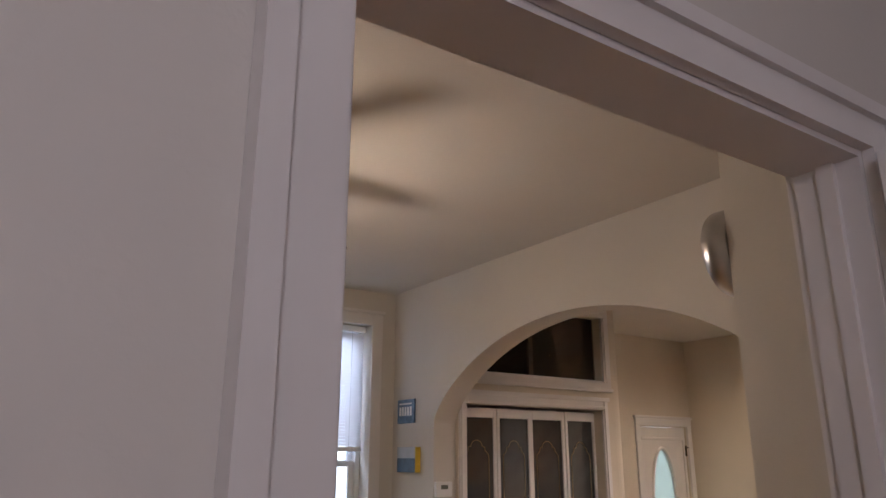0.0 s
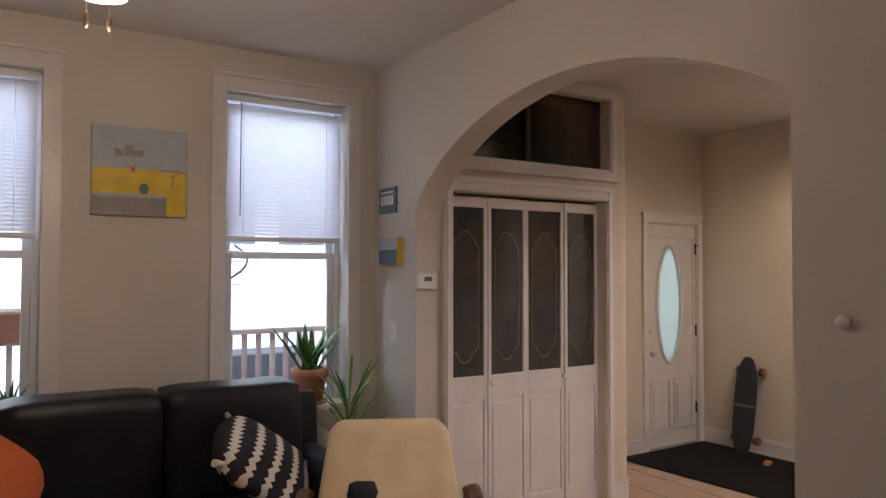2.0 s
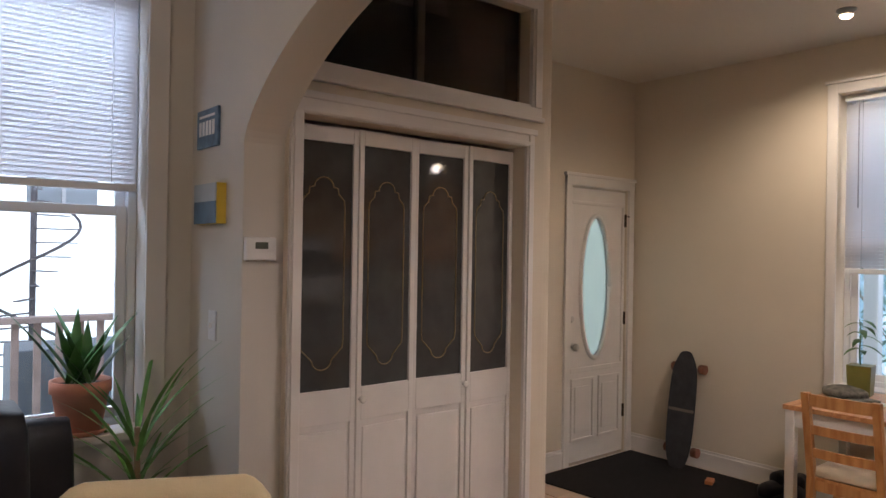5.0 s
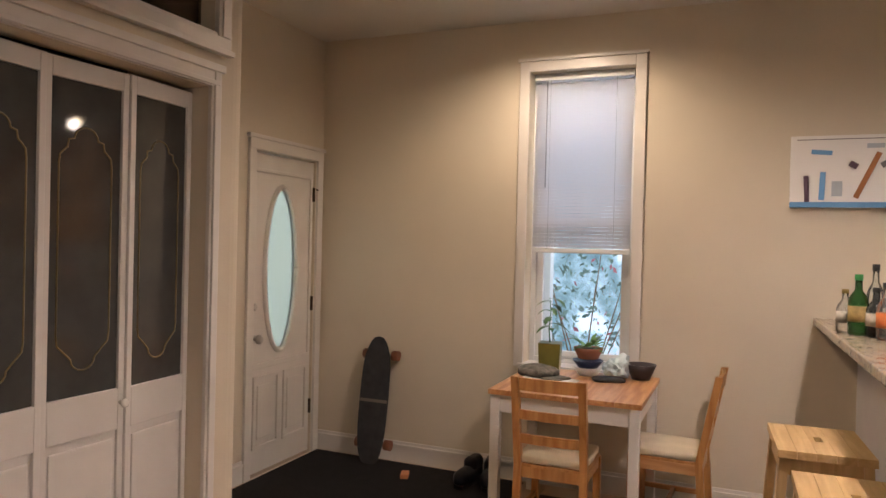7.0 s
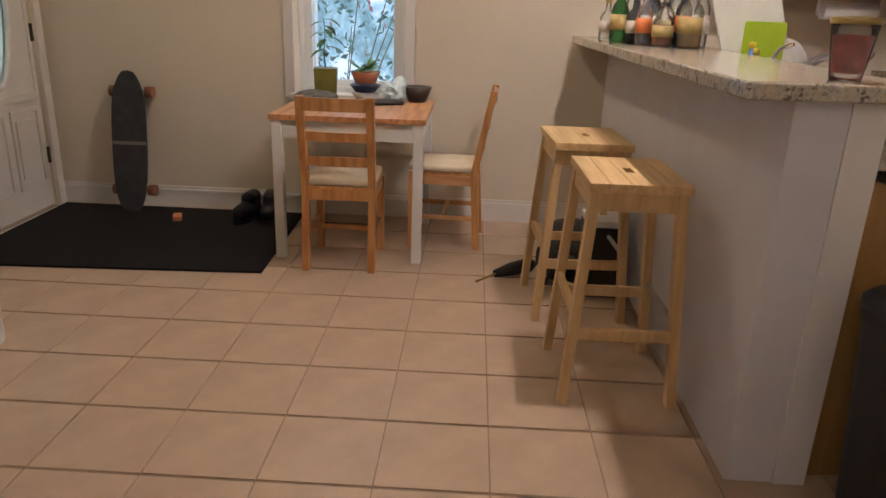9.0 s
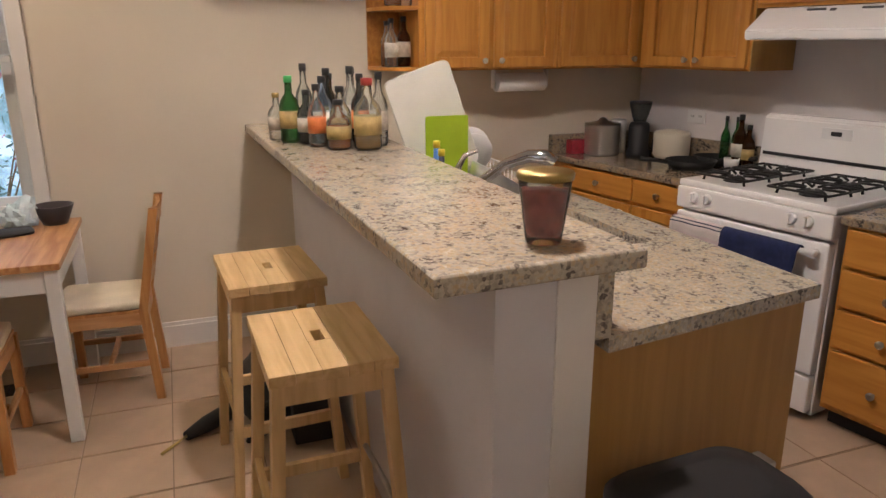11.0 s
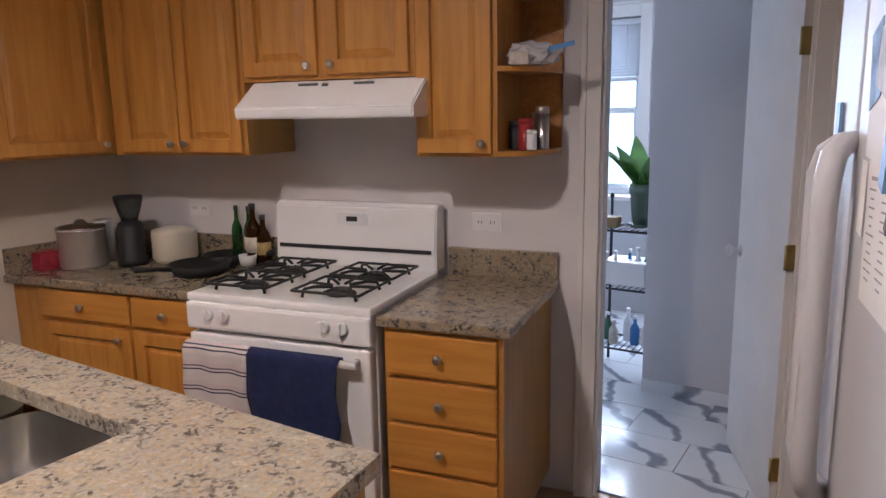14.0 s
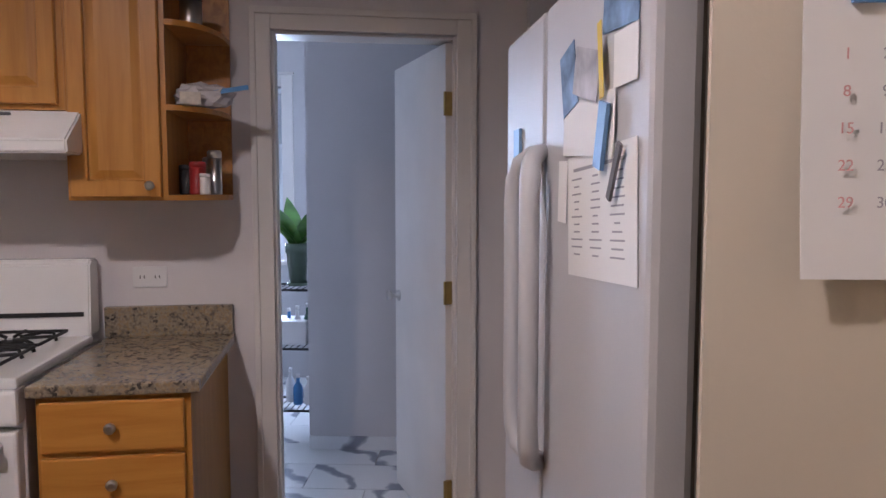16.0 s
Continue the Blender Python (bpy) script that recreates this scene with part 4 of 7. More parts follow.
for hx, side in ((0.392, -1), (0.516, 1)):
    bm = bmesh.new()
    path = [(hx - side * 0.058, 0.010, 1.482), (hx - side * 0.046, 0.030, 1.478), (hx - side * 0.022, 0.045, 1.462), (hx - side * 0.004, 0.052, 1.43), (hx, 0.054, 1.39), (hx, 0.054, 1.0), (hx - side * 0.004, 0.052, 0.96), (hx - side * 0.022, 0.045, 0.928), (hx - side * 0.046, 0.030, 0.912), (hx - side * 0.058, 0.010, 0.908)]
    tube(bm, path, [0.015, 0.017, 0.019, 0.019, 0.018, 0.018, 0.019, 0.019, 0.017, 0.015], 14)
    part("handle", bm, FRIDGE, fr)
boxpart("hinge_cap", (-0.015, 0.075, -0.17, 0.0, FH, FH + 0.022), WHITE, fr, 0.009)

# bathroom doorway casing and door
turn_south(molding("trim_bathroom", [(4.137, 4.207, -0.219, -0.198, 0, 2.07), (3.382, 3.452, -0.219, -0.198, 0, 2.07), (3.452, 4.137, -0.219, -0.198, 2.0, 2.07), (4.190, 4.212, -0.219, -0.19, 0, 2.075), (3.377, 3.399, -0.219, -0.19, 0, 2.075), (3.382, 4.207, -0.219, -0.19, 2.055, 2.08),
    (4.125, 4.137, -0.34, -0.22, 0, 2.0), (3.452, 3.464, -0.34, -0.22, 0, 2.0), (3.464, 4.125, -0.34, -0.22, 1.988, 2.0)], label="white casing of the bathroom doorway"))
bdr = thing("door_3", "flat white bathroom door standing open inward with brass hinges", "door", pose(3.478, -0.470, 0, 0, 0, -66))
bdr["kind"] = "structure"
boxpart("door_leaf", (0.0, 0.655, 0.0, 0.035, 0.01, 1.98), TRIM, bdr, 0.003)
bm = bmesh.new()
turned(bm, [(0.026, 0), (0.026, 0.006), (0.011, 0.01), (0.011, 0.03), (0.024, 0.04), (0.026, 0.052), (0.014, 0.062)], 18, pose(0.60, 0.035, 0.93) @ pose(0, 0, 0, -90))
part("door_knob", bm, STEEL, bdr)
bm = bmesh.new()
for z in (0.22, 1.02, 1.75):
    box(bm, -0.012, 0.0, 0.0, 0.035, z - 0.045, z + 0.045)
    rod(bm, (-0.008, 0.04, z - 0.045), (-0.008, 0.04, z + 0.045), 0.006)
part("hinge", bm, BRASS, bdr)


MARBLE = material("veined_marble", (0.66, 0.67, 0.68), 0.15, vary=0.06, scale=2.2)
nt = MARBLE.node_tree
co = next(n for n in nt.nodes if n.type == "TEX_COORD")
info = nt.nodes.new("ShaderNodeObjectInfo")
shift = nt.nodes.new("ShaderNodeVectorMath")
shift.operation = "MULTIPLY_ADD"
shift.inputs[1].default_value = (1, 1, 1)
spread = nt.nodes.new("ShaderNodeVectorMath")
spread.operation = "SCALE"
spread.inputs[3].default_value = 40.0
nt.links.new(info.outputs["Random"], spread.inputs[0])
nt.links.new(co.outputs["Object"], shift.inputs[0])
nt.links.new(spread.outputs[0], shift.inputs[2])
wave = nt.nodes.new("ShaderNodeTexWave")
wave.bands_direction = "DIAGONAL"
wave.inputs["Scale"].default_value, wave.inputs["Distortion"].default_value = 1.3, 9.0
wave.inputs["Detail"].default_value, wave.inputs["Detail Scale"].default_value = 4, 1.2
nt.links.new(shift.outputs[0], wave.inputs["Vector"])
vein = nt.nodes.new("ShaderNodeValToRGB")
vein.color_ramp.elements[0].position, vein.color_ramp.elements[0].color = 0.02, (0.24, 0.25, 0.29, 1)
vein.color_ramp.elements[1].position, vein.color_ramp.elements[1].color = 0.16, (0.66, 0.67, 0.68, 1)
nt.links.new(wave.outputs["Fac"], vein.inputs[0])
nt.links.new(vein.outputs[0], nt.nodes["Principled BSDF"].inputs["Base Color"])
TERRA = material("terracotta", (0.50, 0.20, 0.12), 0.8, vary=0.12, scale=12)
SOIL = material("potting_soil", (0.05, 0.035, 0.02), 0.95, vary=0.4, scale=60, bump=0.8)
LEAF = material("dark_green_leaf", (0.045, 0.13, 0.03), 0.4, vary=0.4, scale=10)
LEAF2 = material("bright_green_leaf", (0.10, 0.26, 0.05), 0.4, vary=0.35, scale=8)
DRY = material("dry_brown_leaf", (0.22, 0.14, 0.07), 0.8, vary=0.3, scale=20)
PAPER = material("white_paper", (0.78, 0.77, 0.76), 0.7, vary=0.02)
INK = material("grey_ink", (0.16, 0.15, 0.16), 0.8)
RED = material("red_ink", (0.60, 0.12, 0.10), 0.7)
BLUE = material("blue_paint", (0.12, 0.32, 0.62), 0.5)
ORANGE = material("orange_paint", (0.80, 0.30, 0.05), 0.5)
YELLOW = material("yellow_paint", (0.72, 0.52, 0.06), 0.6, vary=0.12, scale=9)
GREYP = material("grey_paint", (0.30, 0.28, 0.27), 0.7, vary=0.15, scale=12)
SKYP = material("pale_grey_blue_paint", (0.42, 0.48, 0.54), 0.7, vary=0.1, scale=9)
PURPLE = material("dark_violet_glass", (0.10, 0.06, 0.09), 0.2)
PLASTIC = material("white_plastic", (0.72, 0.71, 0.70), 0.35, vary=0.03)
NAVY = material("navy_terry_cloth", (0.012, 0.02, 0.075), 0.95, vary=0.2, scale=40, bump=0.8, bscale=220)

# ---- living room ----
sofa = thing("sofa", "black leather three-seat sofa below the windows", "sofa")
bm = bmesh.new()
box(bm, -0.20, 2.27, 4.22, 5.12, 0.10, 0.30, 0.03)
part("base", bm, LEATHER, sofa)


def cushion(name, x0, x1, y0, y1, z0, z1, mat, parent, m=None, puff=0.03, label="", soft=0.75):
    """A padded block whose faces bulge and whose edges are round."""
    bm = bmesh.new()
    nx, ny, nz = 8, 8, 8
    bmesh.ops.create_cube(bm, size=2.0)
    bmesh.ops.subdivide_edges(bm, edges=bm.edges[:], cuts=7, use_grid_fill=True)
    cx, cy, cz = (x0 + x1) / 2, (y0 + y1) / 2, (z0 + z1) / 2
    hx, hy, hz = (x1 - x0) / 2, (y1 - y0) / 2, (z1 - z0) / 2
    least = min(hx, hy, hz)
    for v in bm.verts:
        p = v.co
        q = Vector((p.x * hx, p.y * hy, p.z * hz))
        r = least * soft
        inner = Vector([max(-(h - r), min(h - r, c)) for h, c in zip((hx, hy, hz), q)])
        d = q - inner
        if d.length > 1e-6:
            q = inner + d.normalized() * r
        bulge = (1 - p.x ** 2) * (1 - p.y ** 2), (1 - p.y ** 2) * (1 - p.z ** 2), (1 - p.x ** 2) * (1 - p.z ** 2)
        q.z += puff * (bulge[0] if p.z > 0.99 else -bulge[0] if p.z < -0.99 else 0)
        q.x += puff * (bulge[1] if p.x > 0.99 else -bulge[1] if p.x < -0.99 else 0)
        q.y += puff * (bulge[2] if p.y > 0.99 else -bulge[2] if p.y < -0.99 else 0)
        w = noise.noise(Vector((q.x * 5 + cx * 7, q.y * 5, q.z * 5 + cy))) * 0.008
        v.co = q + Vector((cx, cy, cz)) + q.normalized() * w
    if m is not None:
        bmesh.ops.transform(bm, matrix=m, verts=bm.verts)
    return part(name, bm, mat, parent, label, smooth=True)


for x0, x1 in ((0.02, 0.70), (0.71, 1.39), (1.40, 2.08)):
    cushion("seat_cushion", x0, x1, 4.22, 4.92, 0.29, 0.47, LEATHER, sofa, puff=0.02, soft=0.5)
    cushion("back_cushion", x0, x1, 4.78, 5.08, 0.44, 1.02, LEATHER, sofa, puff=0.006, soft=0.28)
for x0, x1 in ((-0.22, 0.02), (2.07, 2.28)):
    cushion("armrest", x0, x1, 4.20, 5.12, 0.10, 0.64, LEATHER, sofa, puff=0.01)
cushion("sofa_back", -0.2, 2.26, 4.98, 5.14, 0.10, 0.94, LEATHER, sofa, puff=0.0)

STRIPE = material("striped_knit", (0.03, 0.03, 0.035), 0.95, bump=0.4, bscale=150)
nt = STRIPE.node_tree
tc = nt.nodes.new("ShaderNodeTexCoord")
sep = nt.nodes.new("ShaderNodeSeparateXYZ")
nt.links.new(tc.outputs["Generated"], sep.inputs[0])
zig = nt.nodes.new("ShaderNodeMath")
zig.operation, zig.inputs[1].default_value = "PINGPONG", 0.035
nt.links.new(sep.outputs[2], zig.inputs[0])
add = nt.nodes.new("ShaderNodeMath")
add.operation = "ADD"
nt.links.new(sep.outputs[0], add.inputs[0])
nt.links.new(zig.outputs[0], add.inputs[1])
frac = nt.nodes.new("ShaderNodeMath")
frac.operation, frac.inputs[1].default_value = "MULTIPLY", 5.2
nt.links.new(add.outputs[0], frac.inputs[0])
fr2 = nt.nodes.new("ShaderNodeMath")
fr2.operation = "FRACT"
nt.links.new(frac.outputs[0], fr2.inputs[0])
rp = nt.nodes.new("ShaderNodeValToRGB")
rp.color_ramp.interpolation = "CONSTANT"
rp.color_ramp.elements[0].color = (0.016, 0.014, 0.018, 1)
rp.color_ramp.elements[1].position, rp.color_ramp.elements[1].color = 0.66, (0.62, 0.58, 0.52, 1)
nt.links.new(fr2.outputs[0], rp.inputs[0])
nt.links.new(rp.outputs[0], nt.nodes["Principled BSDF"].inputs["Base Color"])
mp_ = pose(1.80, 4.58, 0.68, -66, 36, -8)
pl = thing("throw_pillow", "black and cream zigzag striped pillow lying on the leather sofa", "pillow", mp_)
cushion("pillow_body", -0.22, 0.22, -0.07, 0.07, -0.19, 0.19, STRIPE, pl, puff=0.05)
for sx in (-1, 1):
    for sz in (-1, 1):
        bm = bmesh.new()
        rod(bm, (sx * 0.19, 0, sz * 0.165), (sx * 0.245, 0, sz * 0.21), 0.008, 0.018, 8)
        part("tassel", bm, CREAM, pl, "cream corner tassel")
pl = thing("throw_pillow", "orange velvet pillow leaning on the leather sofa", "pillow", pose(0.60, 4.66, 0.70, -22, 35, 6))
cushion("pillow_body", -0.24, 0.24, -0.07, 0.07, -0.22, 0.22, material("orange_velvet", (0.55, 0.13, 0.04), 0.9, bump=0.3), pl, puff=0.05)
pl = thing("blanket", "crumpled teal blanket heaped on the leather sofa", "blanket", pose(0.66, 4.38, 0.54, 0, 4, 10))
cushion("fold", -0.36, 0.36, -0.17, 0.2, -0.07, 0.07, material("teal_wool", (0.01, 0.14, 0.13), 0.95, bump=0.6), pl, puff=0.05)

# armchair under a throw
ac = thing("armchair", "wooden-armed lounge chair covered with a pale yellow throw", "armchair", pose(2.29, 4.22, 0, 0, 0, -27) @ Matrix.Diagonal((1.06, 1.0, 0.95, 1)))
bm = bmesh.new()
NU, NV = 24, 22
grid = []
for j in range(NV + 1):
    row = []
    v = j / NV
    for i in range(NU + 1):
        u = i / NU * 2 - 1
        if v < 0.12:
            z, yy = 0.60 + v / 0.12 * 0.30, 0.10 + 0.04
        elif v < 0.22:
            a = (v - 0.12) / 0.10 * math.pi
            z, yy = 0.90 + 0.035 * math.sin(a), 0.14 - 0.10 * (1 - math.cos(a)) / 2
        elif v < 0.65:
            k = (v - 0.22) / 0.43
            z, yy = 0.90 - 0.45 * k, 0.04 - 0.14 * k
        else:
            k = (v - 0.65) / 0.35
            z, yy = 0.45 + 0.0 * k, -0.10 - 0.5 * k
            if k > 0.8:
                z -= (k - 0.8) * 1.2
                yy = -0.5
        half_w = 0.275 + 0.055 * min(1, max(0, (0.90 - z) / 0.4))
        zz = z - 0.9 * max(0, abs(u) - 0.72) ** 2
        w = 0.006 * math.sin(u * 9 + v * 14) * min(1, v * 3) + 0.012 * noise.noise(Vector((u * 2.2, v * 5, 0)))
        row.append(bm.verts.new((u * half_w, yy - w, zz + w * 0.3)))
    grid.append(row)
for a, b in zip(grid, grid[1:]):
    for i in range(NU):
        bm.faces.new((a[i], a[i + 1], b[i + 1], b[i])).smooth = True
th = part("throw", bm, YELLOWCLOTH, ac, "pale yellow woven throw draped over the chair")
sm = th.modifiers.new("thick", "SOLIDIFY")
sm.thickness = 0.012
for sx in (-1, 1):
    bm = bmesh.new()
    tube(bm, [(sx * 0.35, 0.02, 0.58), (sx * 0.37, -0.08, 0.615), (sx * 0.37, -0.35, 0.60), (sx * 0.36, -0.52, 0.57)], [0.022, 0.028, 0.03, 0.024], 10)
    rod(bm, (sx * 0.36, -0.45, 0.0), (sx * 0.36, -0.45, 0.59), 0.022, 0.02)
    rod(bm, (sx * 0.34, 0.05, 0.0), (sx * 0.355, 0.01, 0.59), 0.022, 0.02)
    part("armrest", bm, material("dark_walnut", (0.12, 0.05, 0.025), 0.35) if sx < 0 else bpy.data.materials["dark_walnut"], ac)
boxpart("seat", (-0.31, 0.31, -0.46, 0.02, 0.30, 0.43), CREAM, ac, 0.03)
boxpart("backrest", (-0.23, 0.23, 0.055, 0.10, 0.35, 0.86), CREAM, ac, 0.02)


# ---- plants ----
def blade(bm, base, direction, length, width, bend, seg=7, fold_=0.25):
    """One strap leaf that leans over."""
    b, d = Vector(base), Vector(direction).normalized()
    side = d.cross(Vector((0, 0, 1)))
    side = side.normalized() if side.length > 1e-3 else Vector((1, 0, 0))
    rows = []
    p = b.copy()
    for i in range(seg + 1):
        t = i / seg
        w = width * math.sin(math.pi * min(1, 0.18 + 0.82 * (1 - t) ** 0.7 if t > 0.35 else 0.30 + t * 0.9)) * 0.5 if t < 1 else 0.0005
        w = max(0.0008, width * 0.5 * (1 - t ** 2.2) * (0.55 + 0.9 * t if t < 0.5 else 1))
        n = side.cross(d).normalized()
        rows.append((bm.verts.new(p - side * w), bm.verts.new(p + n * w * fold_), bm.verts.new(p + side * w)))
        d = (d + Vector((0, 0, -bend / seg))).normalized()
        p = p + d * (length / seg)
    for a, c in zip(rows, rows[1:]):
        bm.faces.new((a[0], a[1], c[1], c[0])).smooth = True
        bm.faces.new((a[1], a[2], c[2], c[1])).smooth = True


def pot(parent, r, h, mat, rim=True, saucer=True, label=""):
    bm = bmesh.new()
    prof = [(r * 0.68, 0.012), (r * 0.92, h * 0.78)]
    prof += [(r, h * 0.78), (r, h), (r * 0.9, h), (r * 0.88, h * 0.9)] if rim else [(r, h), (r * 0.93, h), (r * 0.9, h * 0.9)]
    turned(bm, prof, 24)
    p = part("pot", bm, mat, parent, label)
    if saucer:
        bm = bmesh.new()
        turned(bm, [(r * 0.78, 0), (r * 0.95, 0.02), (r * 0.9, 0.022), (r * 0.7, 0.012)], 24)
        part("saucer", bm, mat, parent)
    bm = bmesh.new()
    turned(bm, [(r * 0.88, h * 0.84), (r * 0.86, h * 0.9), (0.01, h * 0.92)], 20)
    part("soil", bm, SOIL, parent)
    return p


def leafy(name, label, m, pot_args, leaves, mat, group="potted plants"):
    t = thing(name, label, "potted plant", m, group)
    if pot_args:
        pot(t, *pot_args)
    for i, (base, d, length, width, bend) in enumerate(leaves):
        bm = bmesh.new()
        blade(bm, base, d, length, width, bend)
        part("leaf", bm, mat, t)
    return t


r_ = random.Random(11)
lv = [((r_.uniform(-0.045, 0.045), r_.uniform(-0.045, 0.045), 0.2), (math.cos(a) * 0.62, math.sin(a) * 0.3, 1), r_.uniform(0.22, 0.38), 0.062, 0.35) for a in [i * 0.7 for i in range(19)]]
leafy("snake_plant", "snake plant in a terracotta pot on the living room window sill", pose(2.36, 5.385, 0.785), (0.115, 0.215, TERRA), lv, LEAF)
lv = []
for i in range(27):
    a = i * 2.4
    lv.append(((math.cos(a) * 0.02, math.sin(a) * 0.02, 0.55 + 0.011 * i), (math.cos(a) * 0.75, math.sin(a) * 0.75, 0.75 + 0.02 * i), r_.uniform(0.34, 0.54), 0.024, 0.6))
dp = leafy("dracaena", "spiky dracaena on a bare stem beside the black sofa", pose(2.50, 5.12, 0), (0.12, 0.25, TERRA), lv, LEAF2)
bm = bmesh.new()
tube(bm, [(0, 0, 0.2), (0.01, 0.005, 0.5), (0, 0, 0.84)], [0.016, 0.013, 0.011], 8)
part("stem", bm, DRY, dp)
for i in range(10):
    a = i * 1.9
    bm = bmesh.new()
    blade(bm, (0, 0, 0.52), (math.cos(a), math.sin(a), 0.2), 0.26, 0.014, 1.6)
    part("dry_leaf", bm, DRY, dp)
lv = [((0, 0, 0.1), (math.cos(i * 1.1) * 0.5, math.sin(i * 1.1) * 0.5, 1), 0.17 + 0.012 * (i % 4), 0.022, 0.5) for i in range(11)]
leafy("aloe_plant", "small aloe plant in a clay pot on the window sill", pose(0.78, 5.385, 0.785), (0.06, 0.10, TERRA), lv, LEAF)

# ---- pictures and small wall things ----
art = thing("painting", "square painting of a sunbather, yellow sand and grey sea wall", "painting", pose(1.12, 5.334, 1.89))
boxpart("canvas", (0, 0.475, -0.03, -0.001, 0, 0.475), SKYP, art, 0.002)
for nm, d, mt in (("yellow_field", (0.001, 0.474, -0.034, -0.031, 0.08, 0.25), YELLOW), ("grey_wall", (0.001, 0.37, -0.037, -0.034, 0.001, 0.105), GREYP), ("yellow_strip", (0.37, 0.474, -0.037, -0.034, 0.001, 0.09), YELLOW),
                  ("pale_edge", (0.02, 0.355, -0.039, -0.037, 0.098, 0.115), SKYP), ("boat", (0.11, 0.25, -0.037, -0.034, 0.315, 0.35), GREYP), ("boat_cabin", (0.16, 0.20, -0.037, -0.034, 0.35, 0.375), GREYP), ("red_mark", (0.19, 0.21, -0.039, -0.036, 0.235, 0.262), RED), ("thin_line", (0.34, 0.46, -0.039, -0.036, 0.245, 0.252), GREYP)):
    boxpart(nm, d, mt, art)
bm = bmesh.new()
turned(bm, [(0.024, 0), (0.024, 0.003)], 20, pose(0.255, -0.036, 0.145) @ pose(0, 0, 0, 90) @ Matrix.Diagonal((1, 1.2, 1, 1)))
part("green_spot", bm, material("grey_green_paint", (0.12, 0.20, 0.16), 0.6), art)
bm = bmesh.new()
for a, b in (((0.09, 0.41), (0.20, 0.26)), ((0.20, 0.225), (0.12, 0.17)), ((0.34, 0.25), (0.40, 0.22)), ((0.40, 0.22), (0.46, 0.25)), ((0.40, 0.22), (0.40, 0.16))):
    rod(bm, (a[0], -0.036, a[1]), (b[0], -0.036, b[1]), 0.003, seg=5)
part("drawn_lines", bm, CREAM, art, kind="stuff")
pl = thing("wall_plaque", "small blue and white printed plaque on the wall", "sign", pose(2.779, 5.255, 1.955, 0, 0, -90))
boxpart("plate", (0, 0.22, -0.012, 0, 0, 0.16), material("slate_blue_print", (0.10, 0.17, 0.26), 0.5, vary=0.3, scale=30), pl, 0.002)
bm = bmesh.new()
for i in range(5):
    box(bm, 0.03 + i * 0.034, 0.052 + i * 0.034, -0.014, -0.012, 0.05, 0.11)
box(bm, 0.03, 0.19, -0.014, -0.012, 0.125, 0.135)
part("print_bars", bm, PAPER, pl, kind="stuff")
pl = thing("small_canvas", "small seascape canvas with a deep yellow side edge", "painting", pose(2.779, 5.20, 1.636, 0, 0, -90))
boxpart("canvas", (0, 0.235, -0.038, 0, 0, 0.162), YELLOW, pl, 0.002)
boxpart("sea", (0.001, 0.228, -0.041, -0.038, 0.0, 0.09), material("sea_blue", (0.06, 0.12, 0.20), 0.5, vary=0.3, scale=12), pl)
boxpart("sky", (0.001, 0.228, -0.041, -0.038, 0.09, 0.162), SKYP, pl)


def plate_on(name, label, cat, m, w=0.075, h=0.12, slots="switch"):
    t = thing(name, label, cat, m)
    boxpart("plate", (-w / 2, w / 2, -0.006, 0, -h / 2, h / 2), PLASTIC, t, 0.002)
    if slots == "switch":
        boxpart("lever", (-0.005, 0.005, -0.02, -0.006, -0.012, 0.012), PLASTIC, t, 0.002)
    else:
        for s_ in (-1, 1):
            o = s_ * (h * 0.22 if h > w else w * 0.22)
            c = (0, o) if h > w else (o, 0)
            for e in (-0.007, 0.007):
                boxpart("socket_slot", (c[0] + e - 0.0015, c[0] + e + 0.0015, -0.0075, -0.006, c[1] - 0.006, c[1] + 0.006), BLACK, t)
    return t


plate_on("light_switch", "white toggle light switch on the living room wall", "light switch", pose(2.779, 5.077, 1.223, 0, 0, -90))
plate_on("light_switch", "white toggle light switch beside the liquor bottles", "light switch", pose(6.399, 2.06, 1.27, 0, 0, -90))
plate_on("wall_outlet", "white wall outlet above the counter beside the stove", "outlet", STOVE_WALL @ pose(4.582, -0.219, 1.105, 0, 0, 180), 0.12, 0.075, "s")
plate_on("wall_outlet", "white wall outlet with a black plug in the kitchen corner", "outlet", STOVE_WALL @ pose(6.00, -0.219, 1.118, 0, 0, 180), 0.12, 0.075, "s")
tm = thing("thermostat", "white digital thermostat on the archway side", "thermostat", pose(2.845, 4.809, 1.538))
boxpart("case", (-0.062, 0.062, -0.028, 0, -0.045, 0.045), PLASTIC, tm, 0.006)
boxpart("display", (-0.026, 0.026, -0.030, -0.028, 0.0, 0.026), material("lcd_grey", (0.10, 0.11, 0.09), 0.3), tm)
boxpart("lower_cover", (-0.058, 0.058, -0.031, -0.028, -0.042, -0.012), PLASTIC, tm, 0.002)
ck = thing("wall_clock", "round brushed metal wall clock on the white wall stub", "clock", pose(1.985, 1.962, 2.295, -90, 0, 0))
bm = bmesh.new()
turned(bm, [(0.112, 0), (0.112, 0.012), (0.127, 0.013), (0.128, 0.068), (0.122, 0.072), (0.116, 0.055), (0.112, 0.04)], 48)
part("rim", bm, STEEL, ck)
bm = bmesh.new()
turned(bm, [(0.112, 0.028), (0.112, 0.042)], 40)
part("dial", bm, PAPER, ck)
bm = bmesh.new()
rod(bm, (0, 0, 0.046), (0.06, 0.02, 0.046), 0.003, seg=6)
rod(bm, (0, 0, 0.048), (-0.03, 0.09, 0.048), 0.002, seg=6)
part("clock_hand", bm, BLACK, ck)
